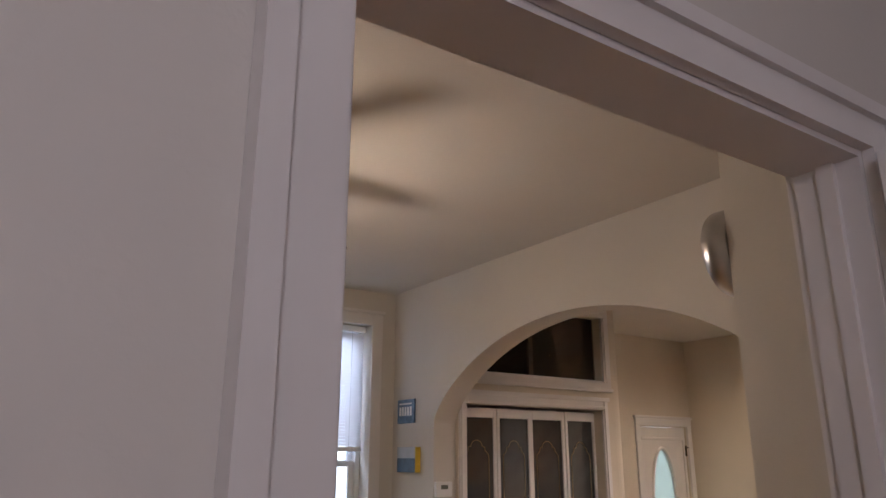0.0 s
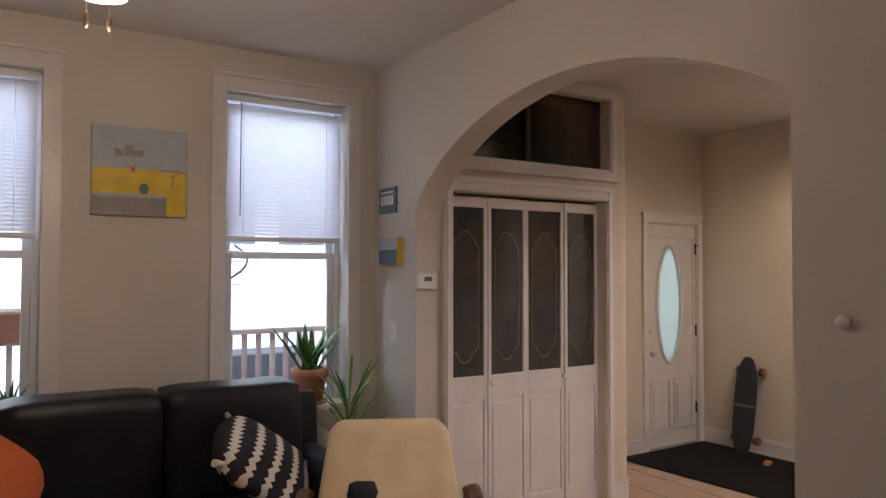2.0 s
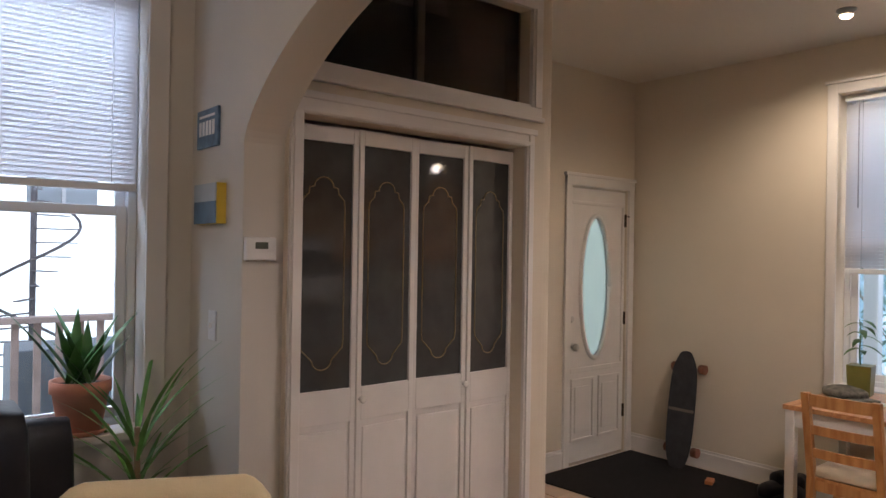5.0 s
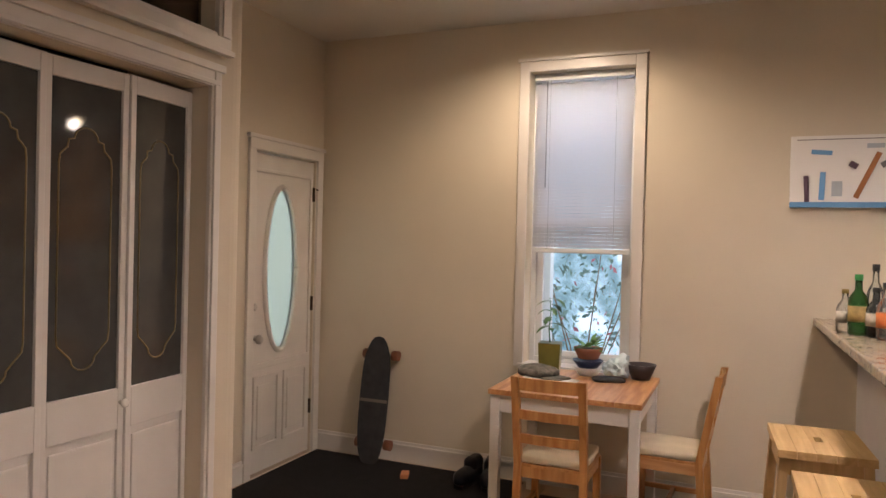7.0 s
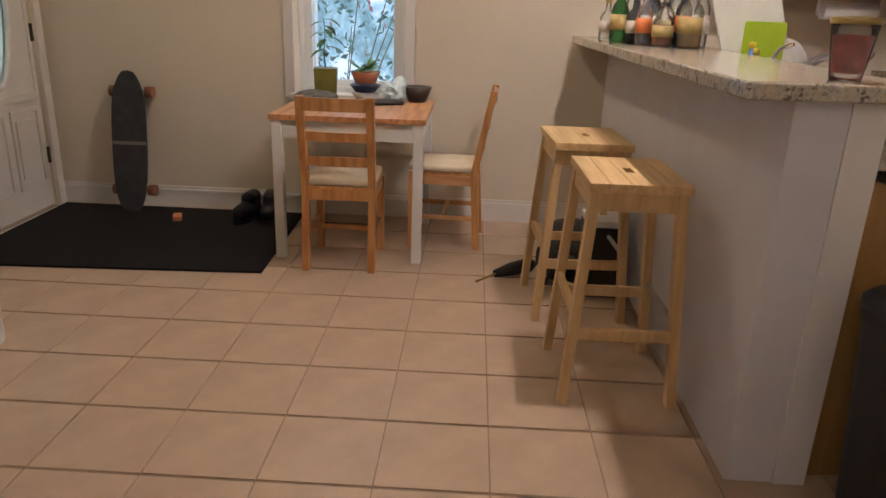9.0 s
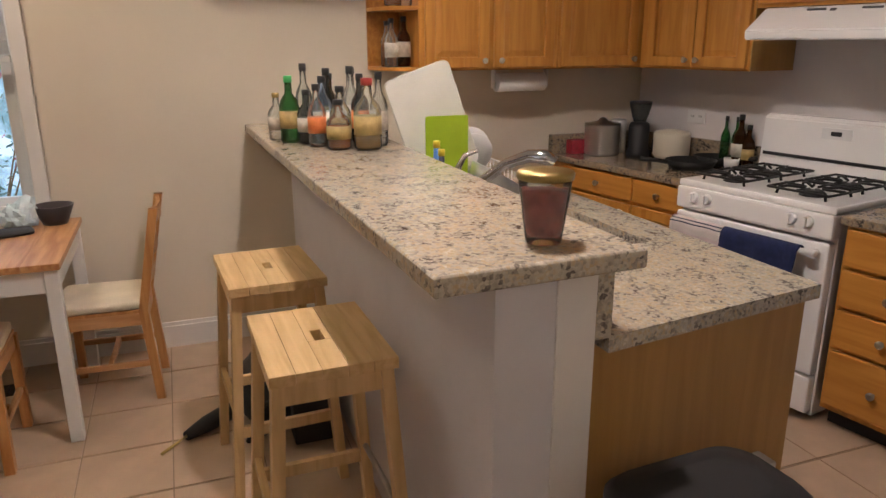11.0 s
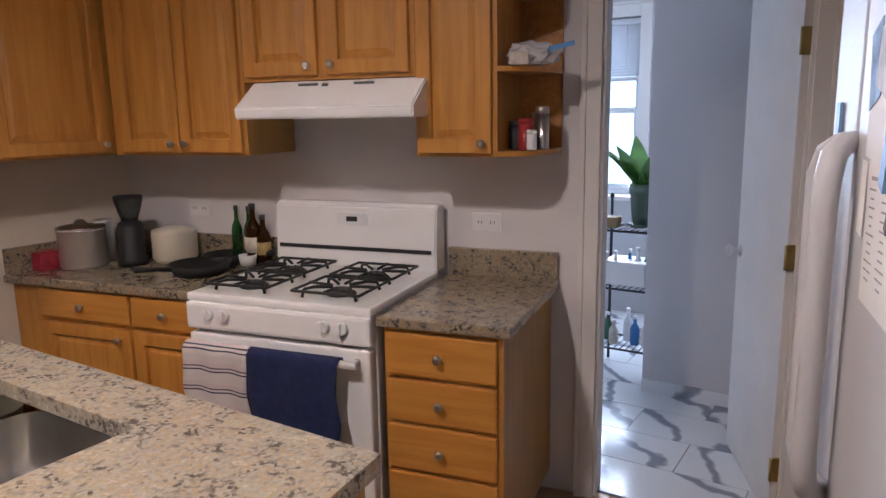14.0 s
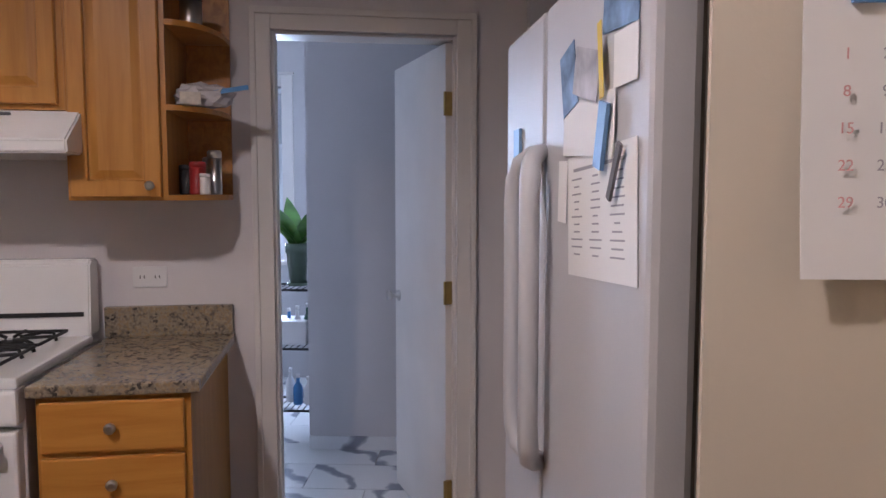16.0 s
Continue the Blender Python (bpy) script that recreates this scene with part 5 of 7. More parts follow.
bm = bmesh.new()
turned(bm, [(0.012, 0), (0.010, 0.01), (0.004, 0.014)], 12)
pg = thing("wall_peg", "small round white peg on the wall stub", "hook", pose(1.879, 1.87, 1.522, 0, -90, 0))
part("peg", bm, PLASTIC, pg)

# ceiling fan
fan = thing("ceiling_fan", "bronze ceiling fan with wooden blades and three lit bell shades", "ceiling fan", pose(0.93, 3.46, H))
bm = bmesh.new()
turned(bm, [(0.075, 0), (0.075, -0.02), (0.05, -0.06), (0.02, -0.075)], 24)
part("canopy", bm, BRONZE, fan)
bm = bmesh.new()
rod(bm, (0, 0, -0.07), (0, 0, -0.20), 0.014)
part("downrod", bm, BRONZE, fan)
bm = bmesh.new()
turned(bm, [(0.04, -0.17), (0.10, -0.20), (0.125, -0.24), (0.125, -0.275), (0.09, -0.31), (0.06, -0.33), (0.065, -0.37), (0.03, -0.39)], 28)
part("motor", bm, BRONZE, fan)
WALNUT = oak("walnut_blade", (0.045, 0.014, 0.008), (0.11, 0.04, 0.018), "x", 0.35)
for k in range(5):
    m = pose(0, 0, -0.305, 0, 0, 72 * k + 6)
    bm = bmesh.new()
    pts = [(0.17, -0.045), (0.22, -0.056), (0.47, -0.062), (0.51, -0.052), (0.545, -0.02), (0.545, 0.02), (0.51, 0.052), (0.47, 0.062), (0.22, 0.056), (0.17, 0.045)]
    prism(bm, pts, -0.004, 0.004, m @ pose(0, 0, 0, -18))
    part("blade", bm, WALNUT, fan)
    bm = bmesh.new()
    tube(bm, [(0.10, 0, 0.01), (0.16, 0.02, -0.012), (0.205, 0.03, -0.010), (0.22, 0, -0.010), (0.205, -0.03, -0.010), (0.16, -0.02, -0.012), (0.10, 0, 0.01)], 0.008, 6)
    bmesh.ops.transform(bm, matrix=m, verts=bm.verts)
    part("blade_arm", bm, BRONZE, fan)
for k in range(3):
    m = pose(0, 0, -0.36, 0, 0, 120 * k + 75)
    bm = bmesh.new()
    tube(bm, [(0.02, 0, -0.0), (0.045, 0, 0.0), (0.065, 0, -0.02)], 0.01, 8)
    bmesh.ops.transform(bm, matrix=m, verts=bm.verts)
    part("light_arm", bm, BRONZE, fan)
    bm = bmesh.new()
    turned(bm, [(0.022, 0), (0.035, -0.02), (0.045, -0.06), (0.048, -0.08), (0.062, -0.108), (0.058, -0.108), (0.04, -0.06), (0.02, -0.01)], 20, m @ pose(0.065, 0, -0.015, 0, -32, 0))
    part("shade", bm, BULB, fan, "lit frosted bell shade")
for dx in (-0.03, 0.03):
    bm = bmesh.new()
    rod(bm, (dx, 0, -0.38), (dx, 0, -0.55), 0.0012, seg=5)
    turned(bm, [(0.003, -0.60), (0.008, -0.585), (0.007, -0.56), (0.003, -0.55)], 8, Matrix.Translation((dx, 0, 0)))
    part("pull_chain", bm, BRONZE, fan)

# ceiling spots
for x, y_, z in ((5.78, 3.82, H), (4.3, 2.20, H)):
    cl = thing("ceiling_light", "small round lit ceiling spotlight", "ceiling light", pose(x, y_, z), "ceiling spotlights")
    bm = bmesh.new()
    turned(bm, [(0.05, 0), (0.05, -0.008), (0.034, -0.022), (0.037, -0.032)], 24)
    part("housing", bm, PLASTIC, cl)
    bm = bmesh.new()
    turned(bm, [(0.034, -0.0325), (0.030, -0.040), (0.018, -0.047), (0.008, -0.049)], 24)
    part("lens", bm, SPOT, cl)
cl = thing("spot_lamp", "small lit spotlight on the kitchen soffit", "ceiling light", pose(5.97, 1.66, 2.46))
bm = bmesh.new()
rod(bm, (0.055, 0, 0.03), (0, 0, 0), 0.012)
rod(bm, (0.0, 0, 0.02), (-0.05, 0.0, -0.05), 0.03, 0.04, 16)
part("housing", bm, PLASTIC, cl)
bm = bmesh.new()
rod(bm, (-0.0505, 0, -0.0505), (-0.054, 0, -0.054), 0.036, 0.03, 16)
part("lens", bm, SPOT, cl)

# ---- entry and dining ----
mat_ = thing("door_mat", "large charcoal rubber mat in front of the entry door", "mat")
bm = bmesh.new()
prism(bm, [(5.30, 4.02), (6.33, 4.05), (6.34, 5.56), (5.22, 5.55)], 0.001, 0.012)
part("mat_sheet", bm, RUBBER, mat_)
lb_ = thing("longboard", "dark longboard skateboard standing upright against the wall", "skateboard", pose(6.20, 5.075, 0.012) @ pose(0, 0, 0, 0, 8.5, 0))
bm = bmesh.new()
out = []
for i in range(28):
    a = 2 * math.pi * i / 28
    out.append((0.105 * math.copysign(abs(math.cos(a)) ** 0.6, math.cos(a)), 0.42 + 0.42 * math.copysign(abs(math.sin(a)) ** 0.75, math.sin(a))))
out = [(x * (1 - 0.25 * max(0, (z - 0.72) / 0.12)), z) for x, z in out]
prism(bm, out, -0.006, 0.006, Matrix(((0, 0, 1, 0), (1, 0, 0, 0), (0, 1, 0, 0), (0, 0, 0, 1))))
part("deck", bm, material("black_grip_tape", (0.035, 0.035, 0.04), 0.95, vary=0.3, scale=14, bump=0.8, bscale=300), lb_)
boxpart("pale_stripe", (-0.009, -0.006, -0.103, 0.103, 0.405, 0.425), material("grey_band", (0.20, 0.16, 0.13), 0.8), lb_)
for z in (0.13, 0.72):
    bm = bmesh.new()
    rod(bm, (0.006, 0, z), (0.05, 0, z), 0.014)
    rod(bm, (0.055, -0.09, z), (0.055, 0.09, z), 0.008)
    tr_ = part("truck", bm, STEEL, lb_)
    for s_ in (-1, 1):
        bm = bmesh.new()
        rod(bm, (0.055, s_ * 0.085, z), (0.055, s_ * 0.13, z), 0.034, 0.034, 18)
        part("wheel", bm, material("brown_urethane", (0.22, 0.08, 0.04), 0.5) if (z < 0.2 and s_ < 0) else bpy.data.materials["brown_urethane"], tr_)
for dx, dy, rz in ((6.19, 4.22, 12), (6.17, 4.35, -6)):
    sh = thing("shoe", "black leather shoe on the entry mat", "shoe", pose(dx, dy, 0.012, 0, 0, rz + 180), "pair of shoes")
    bm = bmesh.new()
    prism(bm, [(-0.14, -0.03), (-0.10, -0.042), (0.06, -0.046), (0.14, -0.03), (0.155, 0), (0.14, 0.03), (0.06, 0.046), (-0.10, 0.042), (-0.14, 0.03)], 0, 0.022)
    part("sole", bm, BLACK, sh)
    cushion("upper", -0.135, 0.145, -0.043, 0.043, 0.015, 0.10, LEATHER, sh, puff=0.01)
    cushion("ankle", -0.135, 0.02, -0.04, 0.04, 0.06, 0.155, LEATHER, sh, puff=0.005)
og = thing("toy_block", "small orange block lying on the entry mat", "toy", pose(6.09, 4.75, 0.012, 0, 0, 20))
boxpart("block", (-0.05, 0.05, -0.025, 0.025, 0, 0.025), material("faded_orange", (0.55, 0.20, 0.08), 0.7), og, 0.005)
vt = thing("floor_vent", "dark slotted metal floor vent beneath the table", "vent", pose(6.13, 3.75, 0.0))
boxpart("vent_frame", (-0.06, 0.06, -0.15, 0.15, 0.0005, 0.006), BRONZE, vt, 0.002)
bm = bmesh.new()
for i in range(14):
    box(bm, -0.045, 0.045, -0.13 + i * 0.019, -0.122 + i * 0.019, 0.006, 0.009)
part("vent_bars", bm, BLACK, vt, kind="stuff")

tb = thing("dining_table", "square pine-topped dining table with white legs under the window", "dining table")
TX0, TX1, TY0, TY1 = 5.53, 6.31, 3.25, 4.02
for i in range(6):
    a = TY0 + (TY1 - TY0) * i / 6
    bm = bmesh.new()
    box(bm, TX0, TX1, a + 0.0004, a + (TY1 - TY0) / 6 - 0.0004, 0.716, 0.742, 0.002)
    part("plank", bm, oak("pine_plank", (0.42, 0.18, 0.07), (0.60, 0.32, 0.14), "x", 0.4) if i == 0 else bpy.data.materials["pine_plank"], tb)
TABLEWHITE = material("white_table_paint", (0.74, 0.73, 0.70), 0.4, vary=0.04)
for x0, x1, y0, y1 in ((TX0 + 0.04, TX1 - 0.04, TY0 + 0.02, TY0 + 0.038), (TX0 + 0.04, TX1 - 0.04, TY1 - 0.038, TY1 - 0.02), (TX0 + 0.02, TX0 + 0.038, TY0 + 0.04, TY1 - 0.04), (TX1 - 0.038, TX1 - 0.02, TY0 + 0.04, TY1 - 0.04)):
    boxpart("apron", (x0, x1, y0, y1, 0.625, 0.716), TABLEWHITE, tb, 0.002)
for x in (TX0 + 0.01, TX1 - 0.06):
    for y_ in (TY0 + 0.01, TY1 - 0.06):
        bm = bmesh.new()
        vs = box(bm, x, x + 0.05, y_, y_ + 0.05, 0.0, 0.716, 0.004)
        part("leg", bm, TABLEWHITE, tb)


def dining_chair():
    """Faces +y; its back at y = 0."""
    c = thing("dining_chair", "pine ladder-back dining chair with a cream seat cushion", "dining chair", None, "chairs round the table")
    W, D, SH = 0.36, 0.38, 0.42
    for sx in (-1, 1):
        bm = bmesh.new()
        x = sx * (W / 2 - 0.018)
        for (ya, za), (yb, zb) in (((0.0, 0), (0.03, SH)), ((0.03, SH), (-0.055, 0.86))):
            vs = [bm.verts.new((x + ex, yy + ey, zz)) for yy, zz in ((ya, za), (yb, zb)) for ex, ey in ((-0.018, -0.018), (0.018, -0.018), (0.018, 0.018), (-0.018, 0.018))]
            for f in ((3, 2, 1, 0), (4, 5, 6, 7), (0, 1, 5, 4), (1, 2, 6, 5), (2, 3, 7, 6), (3, 0, 4, 7)):
                bm.faces.new([vs[i] for i in f])
        part("back_leg", bm, PINE, c)
        boxpart("leg", (x - 0.018, x + 0.018, D - 0.036, D, 0, SH - 0.01), PINE, c, 0.003)
        boxpart("side_rail", (x - 0.010, x + 0.010, 0.03, D - 0.03, SH - 0.065, SH - 0.01), PINEX, c, 0.002)
        boxpart("stretcher", (x - 0.009, x + 0.009, 0.01, D - 0.03, 0.16, 0.185), PINEX, c, 0.002)
    for y_ in (0.03, D - 0.018):
        boxpart("seat_rail", (-W / 2 + 0.03, W / 2 - 0.03, y_ - 0.01, y_ + 0.01, SH - 0.065, SH - 0.01), PINE, c, 0.002)
    boxpart("stretcher", (-W / 2 + 0.03, W / 2 - 0.03, D / 2 - 0.01, D / 2 + 0.01, 0.16, 0.185), PINE, c, 0.002)
    for z, h in ((0.53, 0.045), (0.65, 0.045), (0.795, 0.06)):
        k = (z + h / 2 - SH) / (0.86 - SH)
        yy = 0.03 - 0.085 * k
        bm = bmesh.new()
        n = 8
        pts = [(-W / 2 + 0.02 + (W - 0.04) * i / n, yy - 0.014 * math.sin(math.pi * i / n)) for i in range(n + 1)]
        prism(bm, [(x, y2 - 0.008) for x, y2 in pts] + [(x, y2 + 0.008) for x, y2 in pts[::-1]], z, z + h)
        part("slat", bm, PINE, c)
    boxpart("seat", (-W / 2 + 0.01, W / 2 - 0.01, 0.02, D, SH - 0.012, SH + 0.004), PINE, c, 0.003)
    cushion("seat_cushion", -W / 2 + 0.012, W / 2 - 0.012, 0.03, D, SH + 0.0, SH + 0.045, CREAM, c, puff=0.008)
    return c


ch = dining_chair()
ch.matrix_world = pose(5.392, 3.655, 0, 0, 0, -90)
copy_thing(ch, pose(5.985, 2.965, 0, 0, 0, -3))


def bar_stool():
    s = thing("bar_stool", "pale birch bar stool with a slotted planked seat", "stool", None, "bar stools")
    LX, LY, SH = 0.215, 0.16, 0.77
    n = 5
    for i in range(n):
        a = -LY + 2 * LY * i / n
        b = a + 2 * LY / n
        bm = bmesh.new()
        if i == 2:
            box(bm, -LX, -0.035, a, b, SH - 0.03, SH, 0.002)
            box(bm, 0.035, LX, a, b, SH - 0.03, SH, 0.002)
            box(bm, -0.035, 0.035, a, a + 0.018, SH - 0.03, SH)
            box(bm, -0.035, 0.035, b - 0.018, b, SH - 0.03, SH)
        else:
            box(bm, -LX, LX, a + 0.0003, b - 0.0003, SH - 0.03, SH, 0.002)
        part("plank", bm, BEECH, s)
    for sx in (-1, 1):
        for sy in (-1, 1):
            bm = bmesh.new()
            for z0, z1 in ((0.0, SH - 0.03),):
                bx, by, tx, ty = sx * 0.205, sy * 0.185, sx * 0.175, sy * 0.135
                vs = [bm.verts.new((cx + ex, cy + ey, zz)) for cx, cy, zz in ((bx, by, z0), (tx, ty, z1)) for ex, ey in ((-0.021, -0.016), (0.021, -0.016), (0.021, 0.016), (-0.021, 0.016))]
                for f in ((3, 2, 1, 0), (4, 5, 6, 7), (0, 1, 5, 4), (1, 2, 6, 5), (2, 3, 7, 6), (3, 0, 4, 7)):
                    bm.faces.new([vs[i] for i in f])
            part("leg", bm, BEECHZ, s)
    for sy in (-1, 1):
        boxpart("apron", (-0.16, 0.16, sy * 0.138 - 0.009, sy * 0.138 + 0.009, SH - 0.095, SH - 0.03), BEECH, s, 0.002)
    for sx in (-1, 1):
        boxpart("apron", (sx * 0.178 - 0.009, sx * 0.178 + 0.009, -0.125, 0.125, SH - 0.095, SH - 0.03), BEECHZ, s, 0.002)
        boxpart("stretcher", (sx * 0.198 - 0.010, sx * 0.198 + 0.010, -0.155, 0.155, 0.235, 0.275), BEECHZ, s, 0.002)
    boxpart("stretcher", (-0.175, 0.175, 0.165 - 0.010, 0.165 + 0.010, 0.30, 0.335), BEECH, s, 0.002)
    bm = bmesh.new()
    rod(bm, (-0.18, -0.165, 0.30), (0.18, -0.165, 0.30), 0.009)
    part("foot_bar", bm, STEEL, s, "steel foot bar")
    return s


bs = bar_stool()
bs.matrix_world = pose(4.455, 2.50, 0, 0, 0, 1)
copy_thing(bs, pose(5.135, 2.545, 0, 0, 0, 3))
bx = thing("backpack", "black backpack slumped under the bar stools", "bag", pose(5.52, 2.47, 0, 0, 0, 15))
cushion("bag_body", -0.20, 0.22, -0.13, 0.13, 0.0, 0.24, BLACK, bx, puff=0.03)
cushion("front_pocket", -0.17, 0.10, 0.08, 0.18, 0.01, 0.15, material("black_nylon", (0.012, 0.012, 0.014), 0.7), bx, puff=0.02)
bm = bmesh.new()
tube(bm, [(-0.19, 0.10, 0.15), (-0.27, 0.2, 0.20), (-0.26, 0.26, 0.06), (-0.16, 0.16, 0.012)], 0.012, 8)
part("strap", bm, BLACK, bx)
bx = thing("umbrella", "folded black umbrella lying on the tiled floor", "umbrella", pose(5.44, 2.80, 0.034, 0, 0, 128))
bm = bmesh.new()
tube(bm, [(-0.16, 0, 0), (-0.12, 0, 0), (0.0, 0, 0), (0.10, 0, -0.005)], [0.018, 0.038, 0.034, 0.02], 12)
part("canopy", bm, BLACK, bx)
bm = bmesh.new()
rod(bm, (0.10, 0, -0.005), (0.22, 0, -0.022), 0.006, seg=8)
part("shaft", bm, BRASS, bx)
bx = thing("storage_box", "small white paper box under the far bar stool", "box", pose(5.22, 2.50, 0))
boxpart("box_body", (-0.02, 0.20, -0.20, -0.02, 0.0, 0.34), BLACK, bx, 0.01)
boxpart("box_lid", (-0.02, 0.20, -0.20, -0.02, 0.34, 0.37), PLASTIC, bx, 0.004)

# things on the table
ot = thing("potted_plant", "leafy plant in a square olive green tin on the table", "potted plant", pose(6.17, 3.86, 0.742, 0, 0, 8), "potted plants")
bm = bmesh.new()
vs = box(bm, -0.065, 0.065, -0.065, 0.065, 0, 0.175, 0.004)
for v in vs:
    if v.is_valid:
        k = 0.88 + 0.12 * v.co.z / 0.175
        v.co.x *= k
        v.co.y *= k
part("pot", bm, material("olive_glaze", (0.16, 0.15, 0.03), 0.4, vary=0.15, scale=12), ot)
bm = bmesh.new()
tube(bm, [(0, 0, 0.15), (0.005, 0.01, 0.25), (-0.01, 0, 0.36), (0, 0.01, 0.44)], [0.005, 0.004, 0.003, 0.002], 6)
part("stem", bm, LEAF, ot)
for i in range(11):
    a = i * 2.3
    z = 0.25 + 0.018 * i
    bm = bmesh.new()
    blade(bm, (0, 0, z), (math.cos(a), math.sin(a), 0.5 - 0.1 * (i % 3)), 0.10 + 0.02 * (i % 3), 0.05, 1.4)
    part("leaf", bm, LEAF, ot)
op = thing("potted_plant", "small bushy plant in an orange clay bowl on the table", "potted plant", pose(6.19, 3.64, 0.742 + 0.085), "potted plants")
pot(op, 0.085, 0.075, TERRA, False, False)
for i in range(34):
    a = i * 2.4
    t = (i % 7) / 7
    bm = bmesh.new()
    blade(bm, (math.cos(a) * 0.04, math.sin(a) * 0.04, 0.07 + 0.03 * t), (math.cos(a), math.sin(a), 0.5 + t * 1.6), 0.06 + 0.05 * t, 0.03, 1.2, 5)
    part("leaf", bm, LEAF2, op)


def bowl_thing(name, label, x, y_, z, r, h, mat):
    b = thing(name, label, "bowl", pose(x, y_, z))
    bm = bmesh.new()
    turned(bm, [(r * 0.6, 0), (r * 0.72, h * 0.3), (r, h), (r * 0.95, h), (r * 0.66, h * 0.3), (0.01, h * 0.15)], 28)
    part("shell", bm, mat, b)
    return b


bowl_thing("bowl", "white ceramic bowl under a clay planter on the table", 6.19, 3.64, 0.742, 0.085, 0.05, PLASTIC)
bowl_thing("bowl", "dark blue bowl stacked under a clay planter", 6.19, 3.64, 0.785, 0.09, 0.045, material("navy_glaze", (0.02, 0.03, 0.08), 0.3))
bowl_thing("bowl", "black ceramic bowl on the table corner", 6.22, 3.345, 0.742, 0.085, 0.085, material("black_glaze", (0.03, 0.022, 0.025), 0.3))
cp = thing("cap", "crumpled grey camouflage cap lying on the table", "cap", pose(6.00, 3.87, 0.742, 0, 0, 60))
cushion("crown", -0.09, 0.11, -0.08, 0.08, 0.0, 0.055, material("camo_cloth", (0.13, 0.12, 0.10), 0.95, vary=0.5, scale=40), cp, puff=0.015)
cushion("brim", -0.17, -0.06, -0.075, 0.075, 0.0, 0.018, bpy.data.materials["camo_cloth"], cp, puff=0.0)
pp = thing("papers", "loose stack of white papers on the table", "paper", pose(5.90, 3.80, 0.7425, 0, 0, 84))
for k in range(3):
    boxpart("sheet", (-0.15 + 0.006 * k, 0.15, -0.10, 0.09 + 0.004 * k, 0.001 + 0.0015 * k, 0.0022 + 0.0015 * k), PAPER, pp)
pb = thing("plastic_bag", "crumpled white and pale blue bag on the table", "bag", pose(6.20, 3.48, 0.742, 0, 0, 25))
bm = bmesh.new()
bmesh.ops.create_icosphere(bm, subdivisions=3, radius=1)
for v in bm.verts:
    n_ = noise.noise(v.co * 2.6) * 0.35 + noise.noise(v.co * 7) * 0.12
    v.co = Vector((v.co.x * 0.085 * (1 + n_), v.co.y * 0.075 * (1 + n_), max(0, 0.045 + v.co.z * 0.06 * (1 + n_ * 1.5)) + max(0, -v.co.y) * max(0, v.co.z) * 0.09))
part("bag_body", bm, material("pale_blue_bag", (0.55, 0.66, 0.72), 0.4, vary=0.15, scale=20), pb)
kx = thing("black_pouch", "flat black pouch in front of the bag on the table", "pouch", pose(6.05, 3.50, 0.742, 0, 0, 20))
cushion("pouch_body", -0.05, 0.05, -0.09, 0.08, 0, 0.022, BLACK, kx, puff=0.006)

# wall picture over the bar
wp = thing("wall_picture", "long white canvas with small drawn objects and a blue stripe", "painting", pose(6.399, 2.605, 1.725, 0, 0, -90))
boxpart("canvas", (0, 0.76, -0.035, 0, 0, 0.385), PAPER, wp, 0.003)
boxpart("blue_stripe", (0.0, 0.76, -0.038, -0.035, 0.0, 0.03), BLUE, wp)
boxpart("dark_line", (0.03, 0.72, -0.037, -0.035, 0.362, 0.366), INK, wp)
for nm, d, mt, a in (("brown_bar", (-0.013, 0.013, -0.038, -0.035, -0.13, 0.13), material("brown_paint", (0.35, 0.13, 0.04), 0.6), (0.365, 0.17, 24)), ("dark_bar", (-0.012, 0.012, -0.038, -0.035, -0.07, 0.07), PURPLE, (0.08, 0.10, -3)), ("blue_bar", (-0.014, 0.014, -0.038, -0.035, -0.075, 0.075), BLUE, (0.155, 0.115, 2)),
                     ("blue_mark", (-0.05, 0.05, -0.038, -0.035, -0.012, 0.012), BLUE, (0.15, 0.295, 5)), ("pale_mark", (-0.04, 0.04, -0.038, -0.035, -0.012, 0.012), SKYP, (0.40, 0.325, 0)), ("small_mark", (-0.02, 0.02, -0.038, -0.035, -0.015, 0.015), PURPLE, (0.30, 0.225, 30)), ("small_mark", (-0.02, 0.02, -0.038, -0.035, -0.015, 0.015), INK, (0.445, 0.23, -30)), ("outline_mark", (-0.025, 0.025, -0.037, -0.035, -0.04, 0.04), SKYP, (0.225, 0.10, 0))):
    boxpart(nm, d, mt, wp, m=pose(a[0], 0, a[1], 0, a[2], 0))
bm = bmesh.new()
turned(bm, [(0.056, 0), (0.056, 0.003)], 26, pose(0.60, -0.035, 0.14) @ pose(0, 0, 0, 90))
part("orange_disc", bm, ORANGE, wp)

# ---- bottles on the bar ----
def glass_mat(name, c):
    return clear(name, c, 0.04, 0.07)


GL = [glass_mat("clear_flint_glass", (0.94, 0.96, 0.95)), glass_mat("green_glass", (0.20, 0.45, 0.22)), glass_mat("bluish_glass", (0.62, 0.72, 0.85)), glass_mat("brown_glass", (0.30, 0.14, 0.05)), glass_mat("smoky_glass", (0.35, 0.38, 0.38))]
AMBER = material("amber_liquor", (0.30, 0.10, 0.02), 0.1, vary=0.1)
GOLDL = material("golden_liquor", (0.42, 0.26, 0.07), 0.1, vary=0.1)
DARKL = material("dark_liquor", (0.05, 0.02, 0.015), 0.1)


